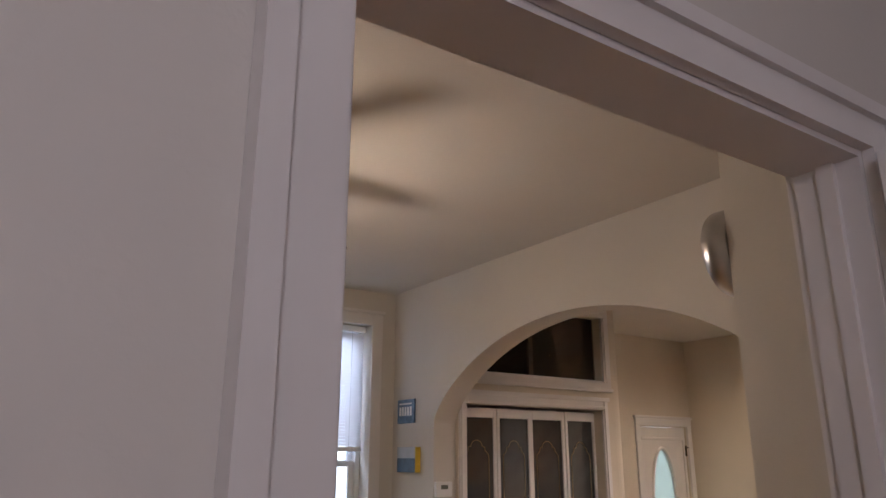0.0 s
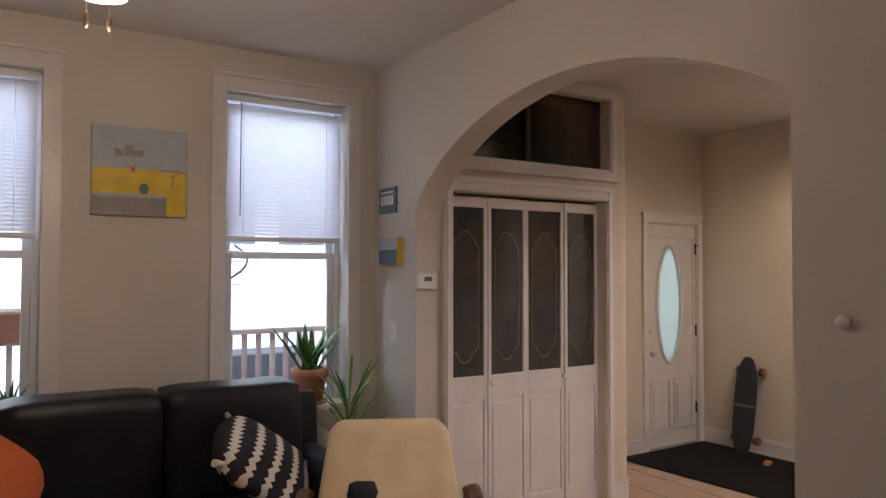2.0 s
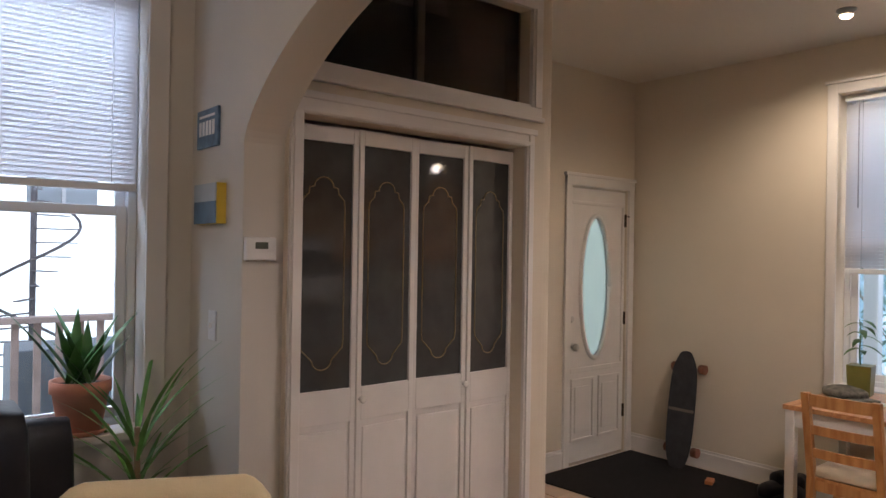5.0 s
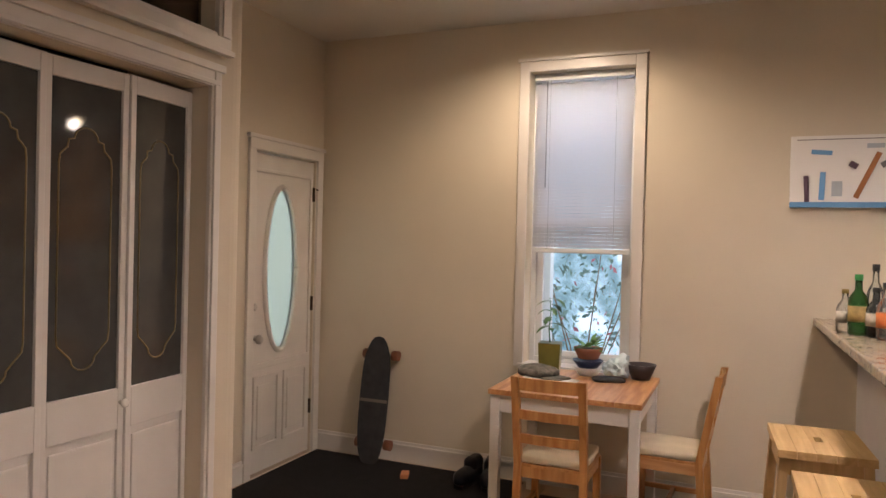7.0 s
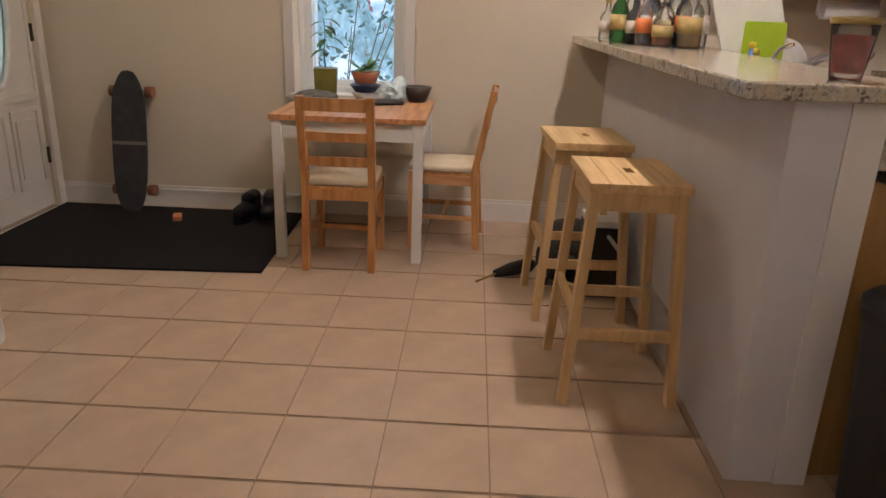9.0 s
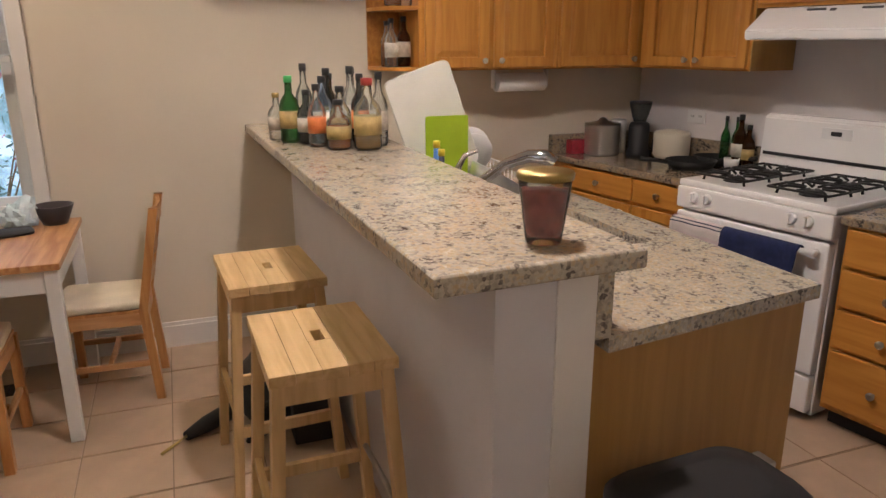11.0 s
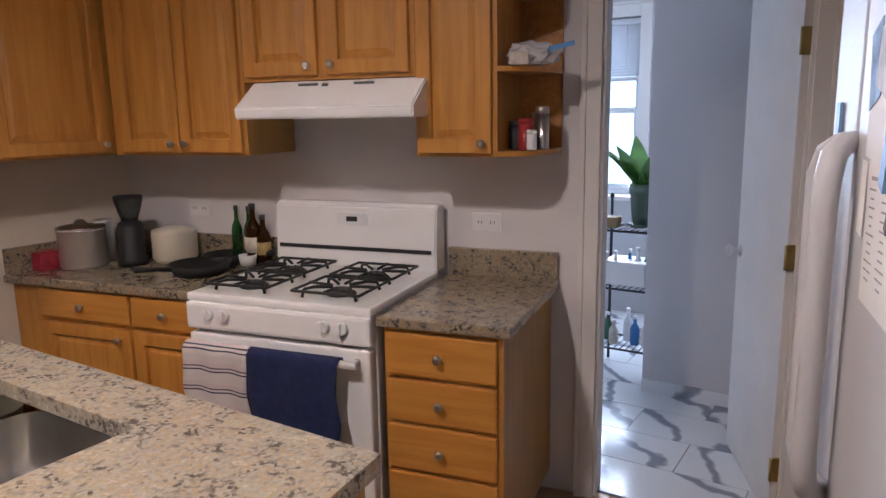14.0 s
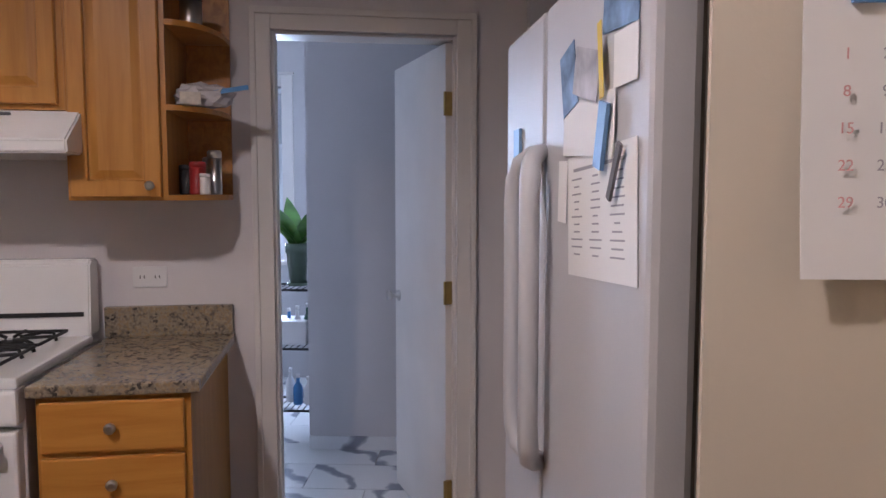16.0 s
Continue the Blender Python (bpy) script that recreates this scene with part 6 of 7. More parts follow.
def bottle(x, y_, z, r, h, glass, cap, label_mat, liquid=None, fill=0.4, lab=(0.2, 0.5), text="clear liquor bottle with a paper label", group="liquor bottles"):
    b = thing("bottle", text, "bottle", pose(x, y_, z, 0, 0, (x * 977) % 90), group)
    bm = bmesh.new()
    turned(bm, [(r * 0.9, 0), (r, 0.012), (r, h * 0.55), (r * 0.85, h * 0.63), (r * 0.38, h * 0.74), (r * 0.34, h * 0.92)], 16)
    part("glass", bm, glass, b)
    bm = bmesh.new()
    turned(bm, [(r * 0.42, h * 0.90), (r * 0.42, h * 0.995), (r * 0.36, h)], 14)
    part("cap", bm, cap, b)
    if label_mat:
        bm = bmesh.new()
        turned(bm, [(r * 1.012, h * lab[0]), (r * 1.012, h * lab[1])], 16)
        part("paper_label", bm, label_mat, b)
    if liquid:
        bm = bmesh.new()
        turned(bm, [(r * 0.85, 0.008), (r * 0.92, 0.016), (r * 0.92, h * fill), (0.001, h * fill)], 16)
        part("liquor", bm, liquid, b)
    return b


LABEL = material("aged_label", (0.55, 0.50, 0.42), 0.7, vary=0.2, scale=40)
GOLDLAB = material("gold_label", (0.45, 0.32, 0.12), 0.6, vary=0.2, scale=40)
ORLAB = material("orange_label", (0.65, 0.18, 0.05), 0.6, vary=0.2, scale=30)
DARKCAP = material("dark_cap", (0.03, 0.03, 0.03), 0.4)
REDCAP = material("red_wax_cap", (0.35, 0.04, 0.03), 0.45)
GREENCAP = material("green_foil", (0.05, 0.35, 0.10), 0.3)
spec = [
    (5.72, 2.40, 0.036, 0.22, 0, LABEL, None, "clear glass bottle with a cork stopper"), (5.63, 2.36, 0.040, 0.30, 1, GOLDLAB, None, "dark green glass bottle with a green foil neck"),
    (5.58, 2.30, 0.038, 0.24, 4, LABEL, DARKL, "smoky glass bottle with a dark label"), (5.74, 2.28, 0.036, 0.35, 0, None, None, "tall clear glass bottle"),
    (5.55, 2.24, 0.040, 0.30, 2, LABEL, None, "bluish glass bottle with a white label"), (5.66, 2.20, 0.038, 0.33, 4, GOLDLAB, None, "tall smoky glass bottle with a gold label"),
    (5.47, 2.28, 0.036, 0.27, 0, ORLAB, None, "clear bottle with an orange label"), (5.46, 2.19, 0.042, 0.26, 0, GOLDLAB, AMBER, "round bottle half full of amber liquor"),
    (5.58, 2.12, 0.036, 0.34, 0, LABEL, None, "tall clear bottle with a dark stopper"), (5.50, 2.10, 0.036, 0.31, 4, ORLAB, DARKL, "smoky bottle with an orange neck band"),
    (5.36, 2.22, 0.046, 0.21, 0, GOLDLAB, AMBER, "squat bottle of dark amber liquor"), (5.31, 2.12, 0.052, 0.30, 0, GOLDLAB, GOLDL, "broad clear bottle of golden liquor with a red cap"),
    (5.68, 2.09, 0.034, 0.33, 0, LABEL, None, "tall clear bottle with a paper label"), (5.40, 2.05, 0.034, 0.32, 0, LABEL, None, "slim clear bottle with a white label"),
    (5.80, 2.16, 0.036, 0.30, 3, LABEL, None, "brown glass bottle with a pale label")]
for x, y_, r, h, g, lab, liq, text in spec:
    cap = REDCAP if "red cap" in text else GREENCAP if "green foil" in text else BRASS if "cork" in text else DARKCAP
    bottle(x, y_, 1.131, r, h * 0.88, GL[g], cap, lab, liq, 0.38 if "squat" not in text else 0.5, (0.22, 0.48), text)

gj = thing("candle_jar", "glass jar of dark red wax with a gold lid", "jar", pose(3.915, 2.125, 1.131))
bm = bmesh.new()
turned(bm, [(0.036, 0), (0.038, 0.01), (0.052, 0.115), (0.054, 0.135)], 28)
part("glass", bm, GLASSY, gj)
bm = bmesh.new()
turned(bm, [(0.033, 0.016), (0.036, 0.022), (0.046, 0.105), (0.001, 0.107)], 28)
part("red_filling", bm, material("dark_red_wax", (0.40, 0.085, 0.07), 0.5, vary=0.45, scale=30), gj)
bm = bmesh.new()
turned(bm, [(0.057, 0.130), (0.058, 0.142), (0.054, 0.146), (0.02, 0.147)], 28)
part("lid", bm, BRASS, gj, "brushed gold metal lid")

# trash can
tc_ = thing("trash_can", "black plastic step trash can with a domed lid beside the peninsula", "trash can", pose(3.655, 1.87, 0, 0, 0, 3))
def rounded(w, d, r, n=5):
    pts = []
    for cx, cy, st in ((w - r, d - r, 0), (-w + r, d - r, 90), (-w + r, -d + r, 180), (w - r, -d + r, 270)):
        for k in range(n + 1):
            a = radians(st + 90 * k / n)
            pts.append((cx + r * math.cos(a), cy + r * math.sin(a)))
    return pts
bm = bmesh.new()
rings = []
for w, d, z in ((0.10, 0.15, 0.0), (0.125, 0.185, 0.57), (0.13, 0.19, 0.59), (0.13, 0.19, 0.61)):
    rings.append([bm.verts.new((x, y2, z)) for x, y2 in rounded(w, d, 0.07)])
for a, b in zip(rings, rings[1:]):
    for i in range(len(a)):
        bm.faces.new((a[i], a[(i + 1) % len(a)], b[(i + 1) % len(a)], b[i])).smooth = True
bm.faces.new(rings[0][::-1])
bm.faces.new(rings[-1])
part("bin_body", bm, BLACK, tc_)
bm = bmesh.new()
rings = []
for w, d, z in ((0.135, 0.195, 0.612), (0.135, 0.195, 0.64), (0.12, 0.18, 0.658), (0.07, 0.13, 0.668)):
    rings.append([bm.verts.new((x, y2, z)) for x, y2 in rounded(w, d, min(0.075, w * 0.9))])
for a, b in zip(rings, rings[1:]):
    for i in range(len(a)):
        bm.faces.new((a[i], a[(i + 1) % len(a)], b[(i + 1) % len(a)], b[i])).smooth = True
bm.faces.new(rings[0][::-1])
bm.faces.new(rings[-1])
part("lid", bm, BLACK, tc_)
boxpart("lid_clip", (0.02, 0.07, -0.205, -0.185, 0.63, 0.655), STEEL, tc_, 0.004)

# ---- sink side things ----
dr = thing("dish_rack", "white wire dish rack crowded with plates beside the sink", "dish rack", pose(5.50, 1.72, 0.921))
bm = bmesh.new()
for z in (0.02, 0.11):
    tube(bm, [(-0.22, -0.2, z), (0.22, -0.2, z), (0.22, 0.2, z), (-0.22, 0.2, z), (-0.22, -0.2, z)], 0.004, 6)
for i in range(12):
    x = -0.2 + i * 0.036
    tube(bm, [(x, -0.2, 0.11), (x, -0.2, 0.02), (x, 0.2, 0.02), (x, 0.2, 0.11)], 0.0022, 5)
part("wire_frame", bm, PLASTIC, dr)
for i, (rx, r) in enumerate(((-14, 0.11), (-9, 0.12), (-5, 0.10))):
    p = thing("plate", "pale ceramic plate standing in the dish rack", "plate", pose(5.42 + 0.045 * i, 1.66, 0.945 + r, 0, 78 + rx, 0), "plates in the dish rack")
    bm = bmesh.new()
    turned(bm, [(0.02, 0), (r * 0.6, 0.002), (r, 0.016), (r, 0.019), (r * 0.6, 0.007), (0.02, 0.005)], 28)
    part("dish", bm, PLASTIC, p)
def leaning(name, label, cat, corners, t, mat, r=0.02):
    """A flat board from its lower left, lower right, upper left corners, t thick."""
    a, b, c = [Vector(v) for v in corners]
    u, v = b - a, c - a
    n_ = u.cross(v).normalized()
    m = Matrix(((u.normalized().x, (c - a).normalized().x, n_.x, a.x), (u.normalized().y, (c - a).normalized().y, n_.y, a.y), (u.normalized().z, (c - a).normalized().z, n_.z, a.z), (0, 0, 0, 1)))
    o = thing(name, label, cat, m)
    bm = bmesh.new()
    w, h = u.length, v.length
    prism(bm, [(x + w / 2, y2 + h / 2) for x, y2 in rounded(w / 2, h / 2, r, 4)], 0, t)
    bmesh.ops.bevel(bm, geom=[e for e in bm.edges], offset=t * 0.2, segments=1, affect="EDGES")
    part("board", bm, mat, o)
    return o


leaning("cutting_board", "large white plastic cutting board leaning in the dish rack", "cutting board", ((5.33, 1.915, 0.965), (5.33, 1.655, 1.055), (5.33, 2.055, 1.375)), 0.012, material("worn_white_plastic", (0.72, 0.70, 0.62), 0.45, vary=0.08, scale=6), 0.03)
leaning("cutting_mat", "bright lime green flexible cutting mat in the dish rack", "cutting mat", ((5.27, 1.905, 0.985), (5.27, 1.73, 0.985), (5.27, 1.905, 1.25)), 0.004, material("lime_plastic", (0.36, 0.50, 0.02), 0.4, vary=0.1, scale=9), 0.008)
bt = thing("soap_bottle", "white pump soap bottle beside the faucet", "soap bottle", pose(4.62, 1.90, 0.921))
bm = bmesh.new()
turned(bm, [(0.028, 0), (0.030, 0.01), (0.030, 0.10), (0.012, 0.12), (0.012, 0.14)], 18)
part("bottle_body", bm, PLASTIC, bt)
bm = bmesh.new()
tube(bm, [(0, 0, 0.14), (0, 0, 0.165), (-0.03, -0.02, 0.165)], 0.006, 8)
part("pump", bm, PLASTIC, bt)
bottle(5.16, 1.90, 0.921, 0.032, 0.25, material("dish_soap_blue", (0.10, 0.25, 0.62), 0.3), material("yellow_cap", (0.8, 0.6, 0.05), 0.4), PAPER, None, 0, (0.15, 0.5), "blue dish soap bottle with a yellow cap", "sink bottles")
bottle(5.08, 1.91, 0.921, 0.030, 0.23, material("dark_soap", (0.02, 0.02, 0.05), 0.3), material("yellow_cap_two", (0.8, 0.6, 0.05), 0.4), None, None, 0, (0.15, 0.5), "dark soap bottle with a yellow cap", "sink bottles")
cl_ = thing("colander", "steel mesh colander drying beside the faucet", "colander", pose(5.10, 1.72, 0.95, 30, 0, 0))
bm = bmesh.new()
turned(bm, [(0.03, 0), (0.09, 0.04), (0.115, 0.10), (0.118, 0.10), (0.095, 0.035), (0.03, -0.004)], 26)
part("mesh_bowl", bm, STEEL, cl_)

# ---- corner counter things ----
sp = thing("stock_pot", "tall stainless steel stock pot on the corner counter", "pot", pose(6.255, 0.475, 0.891))
bm = bmesh.new()
turned(bm, [(0.095, 0), (0.10, 0.008), (0.10, 0.165), (0.104, 0.17), (0.098, 0.172)], 30)
part("pot_body", bm, material("satin_steel", (0.78, 0.76, 0.74), 0.4, 0.85, 0.04, 12), sp)
bm = bmesh.new()
turned(bm, [(0.103, 0.173), (0.10, 0.18), (0.03, 0.19), (0.02, 0.205), (0.012, 0.21)], 30)
part("lid", bm, STEEL, sp)
kc = thing("metal_canister", "white and steel canister beside the stock pot", "canister", pose(6.30, 0.335, 0.891))
bm = bmesh.new()
turned(bm, [(0.045, 0), (0.045, 0.185), (0.04, 0.19), (0.01, 0.195)], 24)
part("canister_body", bm, material("satin_white_metal", (0.6, 0.6, 0.6), 0.3, 0.4), kc)
bl = thing("coffee_grinder", "black coffee grinder with a clear bean hopper", "coffee grinder", pose(6.085, 0.345, 0.891))
bm = bmesh.new()
turned(bm, [(0.065, 0), (0.065, 0.03), (0.055, 0.05), (0.058, 0.17), (0.05, 0.19), (0.03, 0.20)], 24)
part("grinder_body", bm, BLACK, bl)
bm = bmesh.new()
turned(bm, [(0.035, 0.20), (0.045, 0.23), (0.06, 0.285), (0.062, 0.30)], 24)
part("hopper", bm, GL[4], bl)
bm = bmesh.new()
turned(bm, [(0.063, 0.30), (0.06, 0.31), (0.02, 0.312)], 24)
part("lid", bm, BLACK, bl)
rc_ = thing("rice_cooker", "small cream rice cooker with a black latch", "rice cooker", pose(5.985, 0.195, 0.891, 0, 0, -40))
bm = bmesh.new()
turned(bm, [(0.085, 0), (0.10, 0.02), (0.10, 0.13), (0.095, 0.145), (0.05, 0.155), (0.01, 0.158)], 28)
part("cooker_body", bm, material("cream_enamel", (0.66, 0.60, 0.48), 0.3), rc_)
boxpart("latch", (-0.018, 0.018, 0.092, 0.106, 0.03, 0.10), BLACK, rc_, 0.004)
for (px_, py_, r, a, lab) in ((5.655, 0.325, 0.13, 75, "black cast iron skillet on the corner counter"), (5.72, 0.13, 0.10, 200, "small black frying pan behind the skillet")):
    sk = thing("skillet", lab, "frying pan", pose(px_, py_, 0.891, 0, 0, a), "frying pans")
    bm = bmesh.new()
    turned(bm, [(r * 0.82, 0), (r, 0.045), (r * 0.97, 0.046), (r * 0.8, 0.008), (0.01, 0.007)], 30)
    part("pan", bm, IRON, sk)
    bm = bmesh.new()
    tube(bm, [(r * 0.95, 0, 0.035), (r + 0.05, 0, 0.045), (r + 0.14, 0, 0.055)], [0.012, 0.010, 0.013], 8)
    part("handle", bm, IRON, sk)
for x, y_, r, h, g, lab, text in ((5.74, 0.04, 0.024, 0.25, 1, None, "green glass oil bottle"), (5.67, 0.03, 0.024, 0.25, 1, LABEL, "green glass bottle with a label"), (5.60, 0.07, 0.036, 0.27, 3, LABEL, "dark brown oil bottle"), (5.555, 0.055, 0.032, 0.22, 3, GOLDLAB, "dark brown vinegar bottle"), (5.62, 0.0, 0.026, 0.20, 0, LABEL, "small clear spice bottle")):
    bottle(x, y_, 0.891, r, h, GL[g], DARKCAP, lab, DARKL if g == 3 else None, 0.6, (0.2, 0.45), text, "oil bottles")
rk = thing("ramekin", "small white ramekin beside the stove", "bowl", pose(5.585, 0.125, 0.891))
bm = bmesh.new()
turned(bm, [(0.032, 0), (0.04, 0.05), (0.036, 0.05), (0.03, 0.008), (0.005, 0.006)], 24)
part("cup", bm, PLASTIC, rk)
rb_ = thing("tea_box", "small red and blue tea box in the counter corner", "box", pose(6.33, 0.60, 0.891, 0, 0, 5))
boxpart("box_body", (-0.03, 0.03, -0.05, 0.05, 0, 0.08), material("red_card", (0.35, 0.03, 0.05), 0.6, vary=0.3, scale=30), rb_, 0.002)

# towels on the oven handle
def towel(name, label, x0, x1, z0, mat, seed):
    t = thing(name, label, "towel", STOVE_WALL)
    bm = bmesh.new()
    n, mrows = 16, 16
    g = []
    for j in range(mrows + 1):
        row = []
        for i in range(n + 1):
            u = i / n
            x = x0 + (x1 - x0) * u
            fold_ = 0.007 * math.sin(u * 13 + seed) * min(1, j / 6)
            if j < 4:
                a = math.pi * j / 4
                yy, z = 0.53 - 0.018 * math.cos(a), 0.735 + 0.018 * math.sin(a)
            else:
                yy, z = 0.549 + fold_ + 0.004, 0.735 - (0.735 - z0) * (j - 4) / (mrows - 4) + 0.006 * math.sin(u * 5 + seed) * (j / mrows)
            row.append(bm.verts.new((x + 0.01 * math.sin(j * 0.7 + seed) * (j / mrows), yy, z)))
        g.append(row)
    for a, b in zip(g, g[1:]):
        for i in range(n):
            bm.faces.new((a[i], a[i + 1], b[i + 1], b[i])).smooth = True
    o = part("cloth", bm, mat, t)
    s_ = o.modifiers.new("thick", "SOLIDIFY")
    s_.thickness, s_.offset = 0.006, 1.0
    return t


TEA = material("striped_tea_towel", (0.62, 0.55, 0.52), 0.95, bump=0.5, bscale=200)
nt = TEA.node_tree
tcn = nt.nodes.new("ShaderNodeTexCoord")
sp_ = nt.nodes.new("ShaderNodeSeparateXYZ")
nt.links.new(tcn.outputs["Object"], sp_.inputs[0])
mu = nt.nodes.new("ShaderNodeMath")
mu.operation, mu.inputs[1].default_value = "MULTIPLY", 13.0
nt.links.new(sp_.outputs[2], mu.inputs[0])
fk = nt.nodes.new("ShaderNodeMath")
fk.operation = "FRACT"
nt.links.new(mu.outputs[0], fk.inputs[0])
rp = nt.nodes.new("ShaderNodeValToRGB")
rp.color_ramp.interpolation = "CONSTANT"
els = rp.color_ramp.elements
els[0].color = (0.62, 0.56, 0.54, 1)
els[1].position, els[1].color = 0.55, (0.05, 0.05, 0.09, 1)
for pos, c in ((0.62, (0.60, 0.54, 0.52, 1)), (0.72, (0.05, 0.05, 0.09, 1)), (0.78, (0.60, 0.50, 0.50, 1))):
    e = els.new(pos)
    e.color = c
nt.links.new(fk.outputs[0], rp.inputs[0])
nt.links.new(rp.outputs[0], nt.nodes["Principled BSDF"].inputs["Base Color"])
towel("tea_towel", "white tea towel with dark stripes on the oven handle", 5.195, 5.465, 0.46, TEA, 1.0)
towel("hand_towel", "navy blue towel hanging on the oven handle", 4.842, 5.192, 0.45, NAVY, 2.2)

pt = thing("paper_towel_holder", "white paper towel roll on an under-cabinet holder", "paper towel", pose(6.20, 1.045, 1.315))
bm = bmesh.new()
rod(bm, (0, -0.14, 0), (0, 0.14, 0), 0.048, 0.048, 28)
part("paper_roll", bm, PAPER, pt)
for s_ in (-1, 1):
    boxpart("bracket", (-0.02, 0.02, s_ * 0.155 - 0.006, s_ * 0.155 + 0.006, -0.03, 0.068), PLASTIC, pt, 0.003)

# shelf contents
for x, y_, z, r, h, g, lab, liq, text in ((6.17, 1.765, 1.404, 0.034, 0.23, 0, LABEL, None, "clear bottle on the corner shelf"), (6.19, 1.695, 1.404, 0.034, 0.24, 3, LABEL, DARKL, "dark bottle with a white label"), (6.27, 1.76, 1.404, 0.03, 0.22, 0, None, AMBER, "slim bottle of brown liquor"),
                                          (6.18, 1.75, 1.689, 0.042, 0.18, 0, None, AMBER, "square decanter of red liquor"), (6.17, 1.69, 1.689, 0.034, 0.12, 0, None, None, "small clear glass jar"), (6.22, 1.72, 1.954, 0.036, 0.2, 4, None, DARKL, "dark bottle on the upper shelf")):
    bottle(x, y_, z, r, h, GL[g], DARKCAP, lab, liq, 0.5, (0.2, 0.5), text, "corner shelf bottles")
for x, y_, z, r, h, mt, text in ((4.30, -0.02, 1.404, 0.035, 0.10, BLACK, "black spice jar"), (4.25, 0.0, 1.404, 0.034, 0.11, material("red_tin", (0.35, 0.03, 0.03), 0.4), "red spice tin"), (4.185, -0.05, 1.404, 0.03, 0.15, STEEL, "steel cocktail shaker"), (4.21, 0.03, 1.404, 0.022, 0.07, PLASTIC, "small white shaker"), (4.27, -0.03, 1.954, 0.045, 0.11, STEEL, "steel canister with a black lid"), (4.22, -0.10, 1.404, 0.03, 0.13, STEEL, "tall steel shaker")):
    j = thing("canister", text + " on the open corner shelf", "canister", STOVE_WALL @ pose(4.281 + (x - 4.135) * 0.72, y_, z), "shelf canisters")
    r *= 0.8
    bm = bmesh.new()
    turned(bm, [(r * 0.95, 0), (r, 0.006), (r, h * 0.82)], 20)
    part("body", bm, mt, j)
    bm = bmesh.new()
    turned(bm, [(r * 1.04, h * 0.82), (r * 1.03, h * 0.97), (r * 0.8, h)], 20)
    part("lid", bm, BLACK if "black" in text else mt, j)
zb = thing("zip_bag", "clear zip bag of crackers with a blue seal on the shelf", "bag", STOVE_WALL @ pose(4.335, 0.02, 1.689, 0, 0, 12))
bm = bmesh.new()
bmesh.ops.create_icosphere(bm, subdivisions=3, radius=1)
for v in bm.verts:
    n_ = noise.noise(v.co * 3.1) * 0.35
    v.co = Vector((v.co.x * 0.09 * (1 + n_), v.co.y * 0.06 * (1 + n_), max(0.001, 0.035 + v.co.z * 0.045 * (1 + n_))))
part("bag_film", bm, material("cloudy_plastic_film", (0.55, 0.52, 0.52), 0.25, vary=0.15, scale=20), zb)
boxpart("blue_seal", (-0.15, -0.04, 0.05, 0.055, 0.03, 0.045), BLUE, zb, m=pose(0, 0, 0, 0, 12, 0))
boxpart("cracker_box", (0.01, 0.075, 0.04, 0.085, 0.001, 0.04), LABEL, zb, 0.003)

# refrigerator notes
FM = pose(3.172, 1.44, 0, 0, 0, -80)


def note(name, label, cat, x0, x1, z0, z1, mat, tilt=0, y_=0.0135, t=0.0012, group="notes on the refrigerator"):
    o = thing(name, label, cat, FM @ pose((x0 + x1) / 2, y_, (z0 + z1) / 2, 0, tilt, 0), group)
    boxpart("sheet", (-(x1 - x0) / 2, (x1 - x0) / 2, 0, t, -(z1 - z0) / 2, (z1 - z0) / 2), mat, o)
    return o


PHOTO1 = material("sunset_photo", (0.30, 0.22, 0.16), 0.65, vary=0.8, scale=18)
PHOTO2 = material("blue_photo", (0.14, 0.22, 0.36), 0.65, vary=0.8, scale=16)
PHOTO3 = material("grey_photo", (0.42, 0.40, 0.42), 0.65, vary=0.5, scale=14)
ls = note("menu_list", "white handwritten list under magnets on the refrigerator", "paper", 0.015, 0.295, 1.285, 1.47, PAPER, 3)
bm = bmesh.new()
rl = random.Random(5)
for c in range(3):
    for k in range(11):
        w = rl.uniform(0.02, 0.055)
        cx = -0.095 + c * 0.085
        box(bm, cx - w / 2 + 0.02, cx + w / 2 + 0.02, 0.0013, 0.0016, 0.055 - k * 0.0115, 0.0575 - k * 0.0115)
box(bm, -0.10, 0.11, 0.0013, 0.0016, 0.068, 0.073)
part("writing", bm, material("pencil_grey", (0.34, 0.33, 0.36), 0.8), ls, kind="stuff")
note("recipe_note", "narrow white note with writing beside the handle", "paper", 0.30, 0.345, 1.36, 1.46, PAPER, -3, 0.0155)
note("postcard", "plain white envelope held by magnets", "postcard", 0.09, 0.315, 1.462, 1.55, PAPER, -3, 0.0165)
note("photo", "photo of trees and sky on the refrigerator", "photo", 0.02, 0.145, 1.62, 1.70, PHOTO2, -4)
note("photo", "blue toned photo held by a magnet", "photo", 0.25, 0.325, 1.535, 1.635, PHOTO2, 14, 0.018)
note("photo", "grey snapshot overlapping other photos", "photo", 0.14, 0.25, 1.545, 1.615, PHOTO3, -14, 0.021)
note("photo_strip", "narrow yellow edged photo strip on the refrigerator", "photo", 0.122, 0.137, 1.535, 1.64, YELLOW, 8, 0.023)
note("card", "small plain white card under a photo", "postcard", 0.02, 0.10, 1.545, 1.615, PAPER, 0, 0.0145)
note("photo_clip", "dark bent magnet clip holding the list", "magnet", 0.062, 0.075, 1.395, 1.475, INK, -28, 0.0225, 0.004)
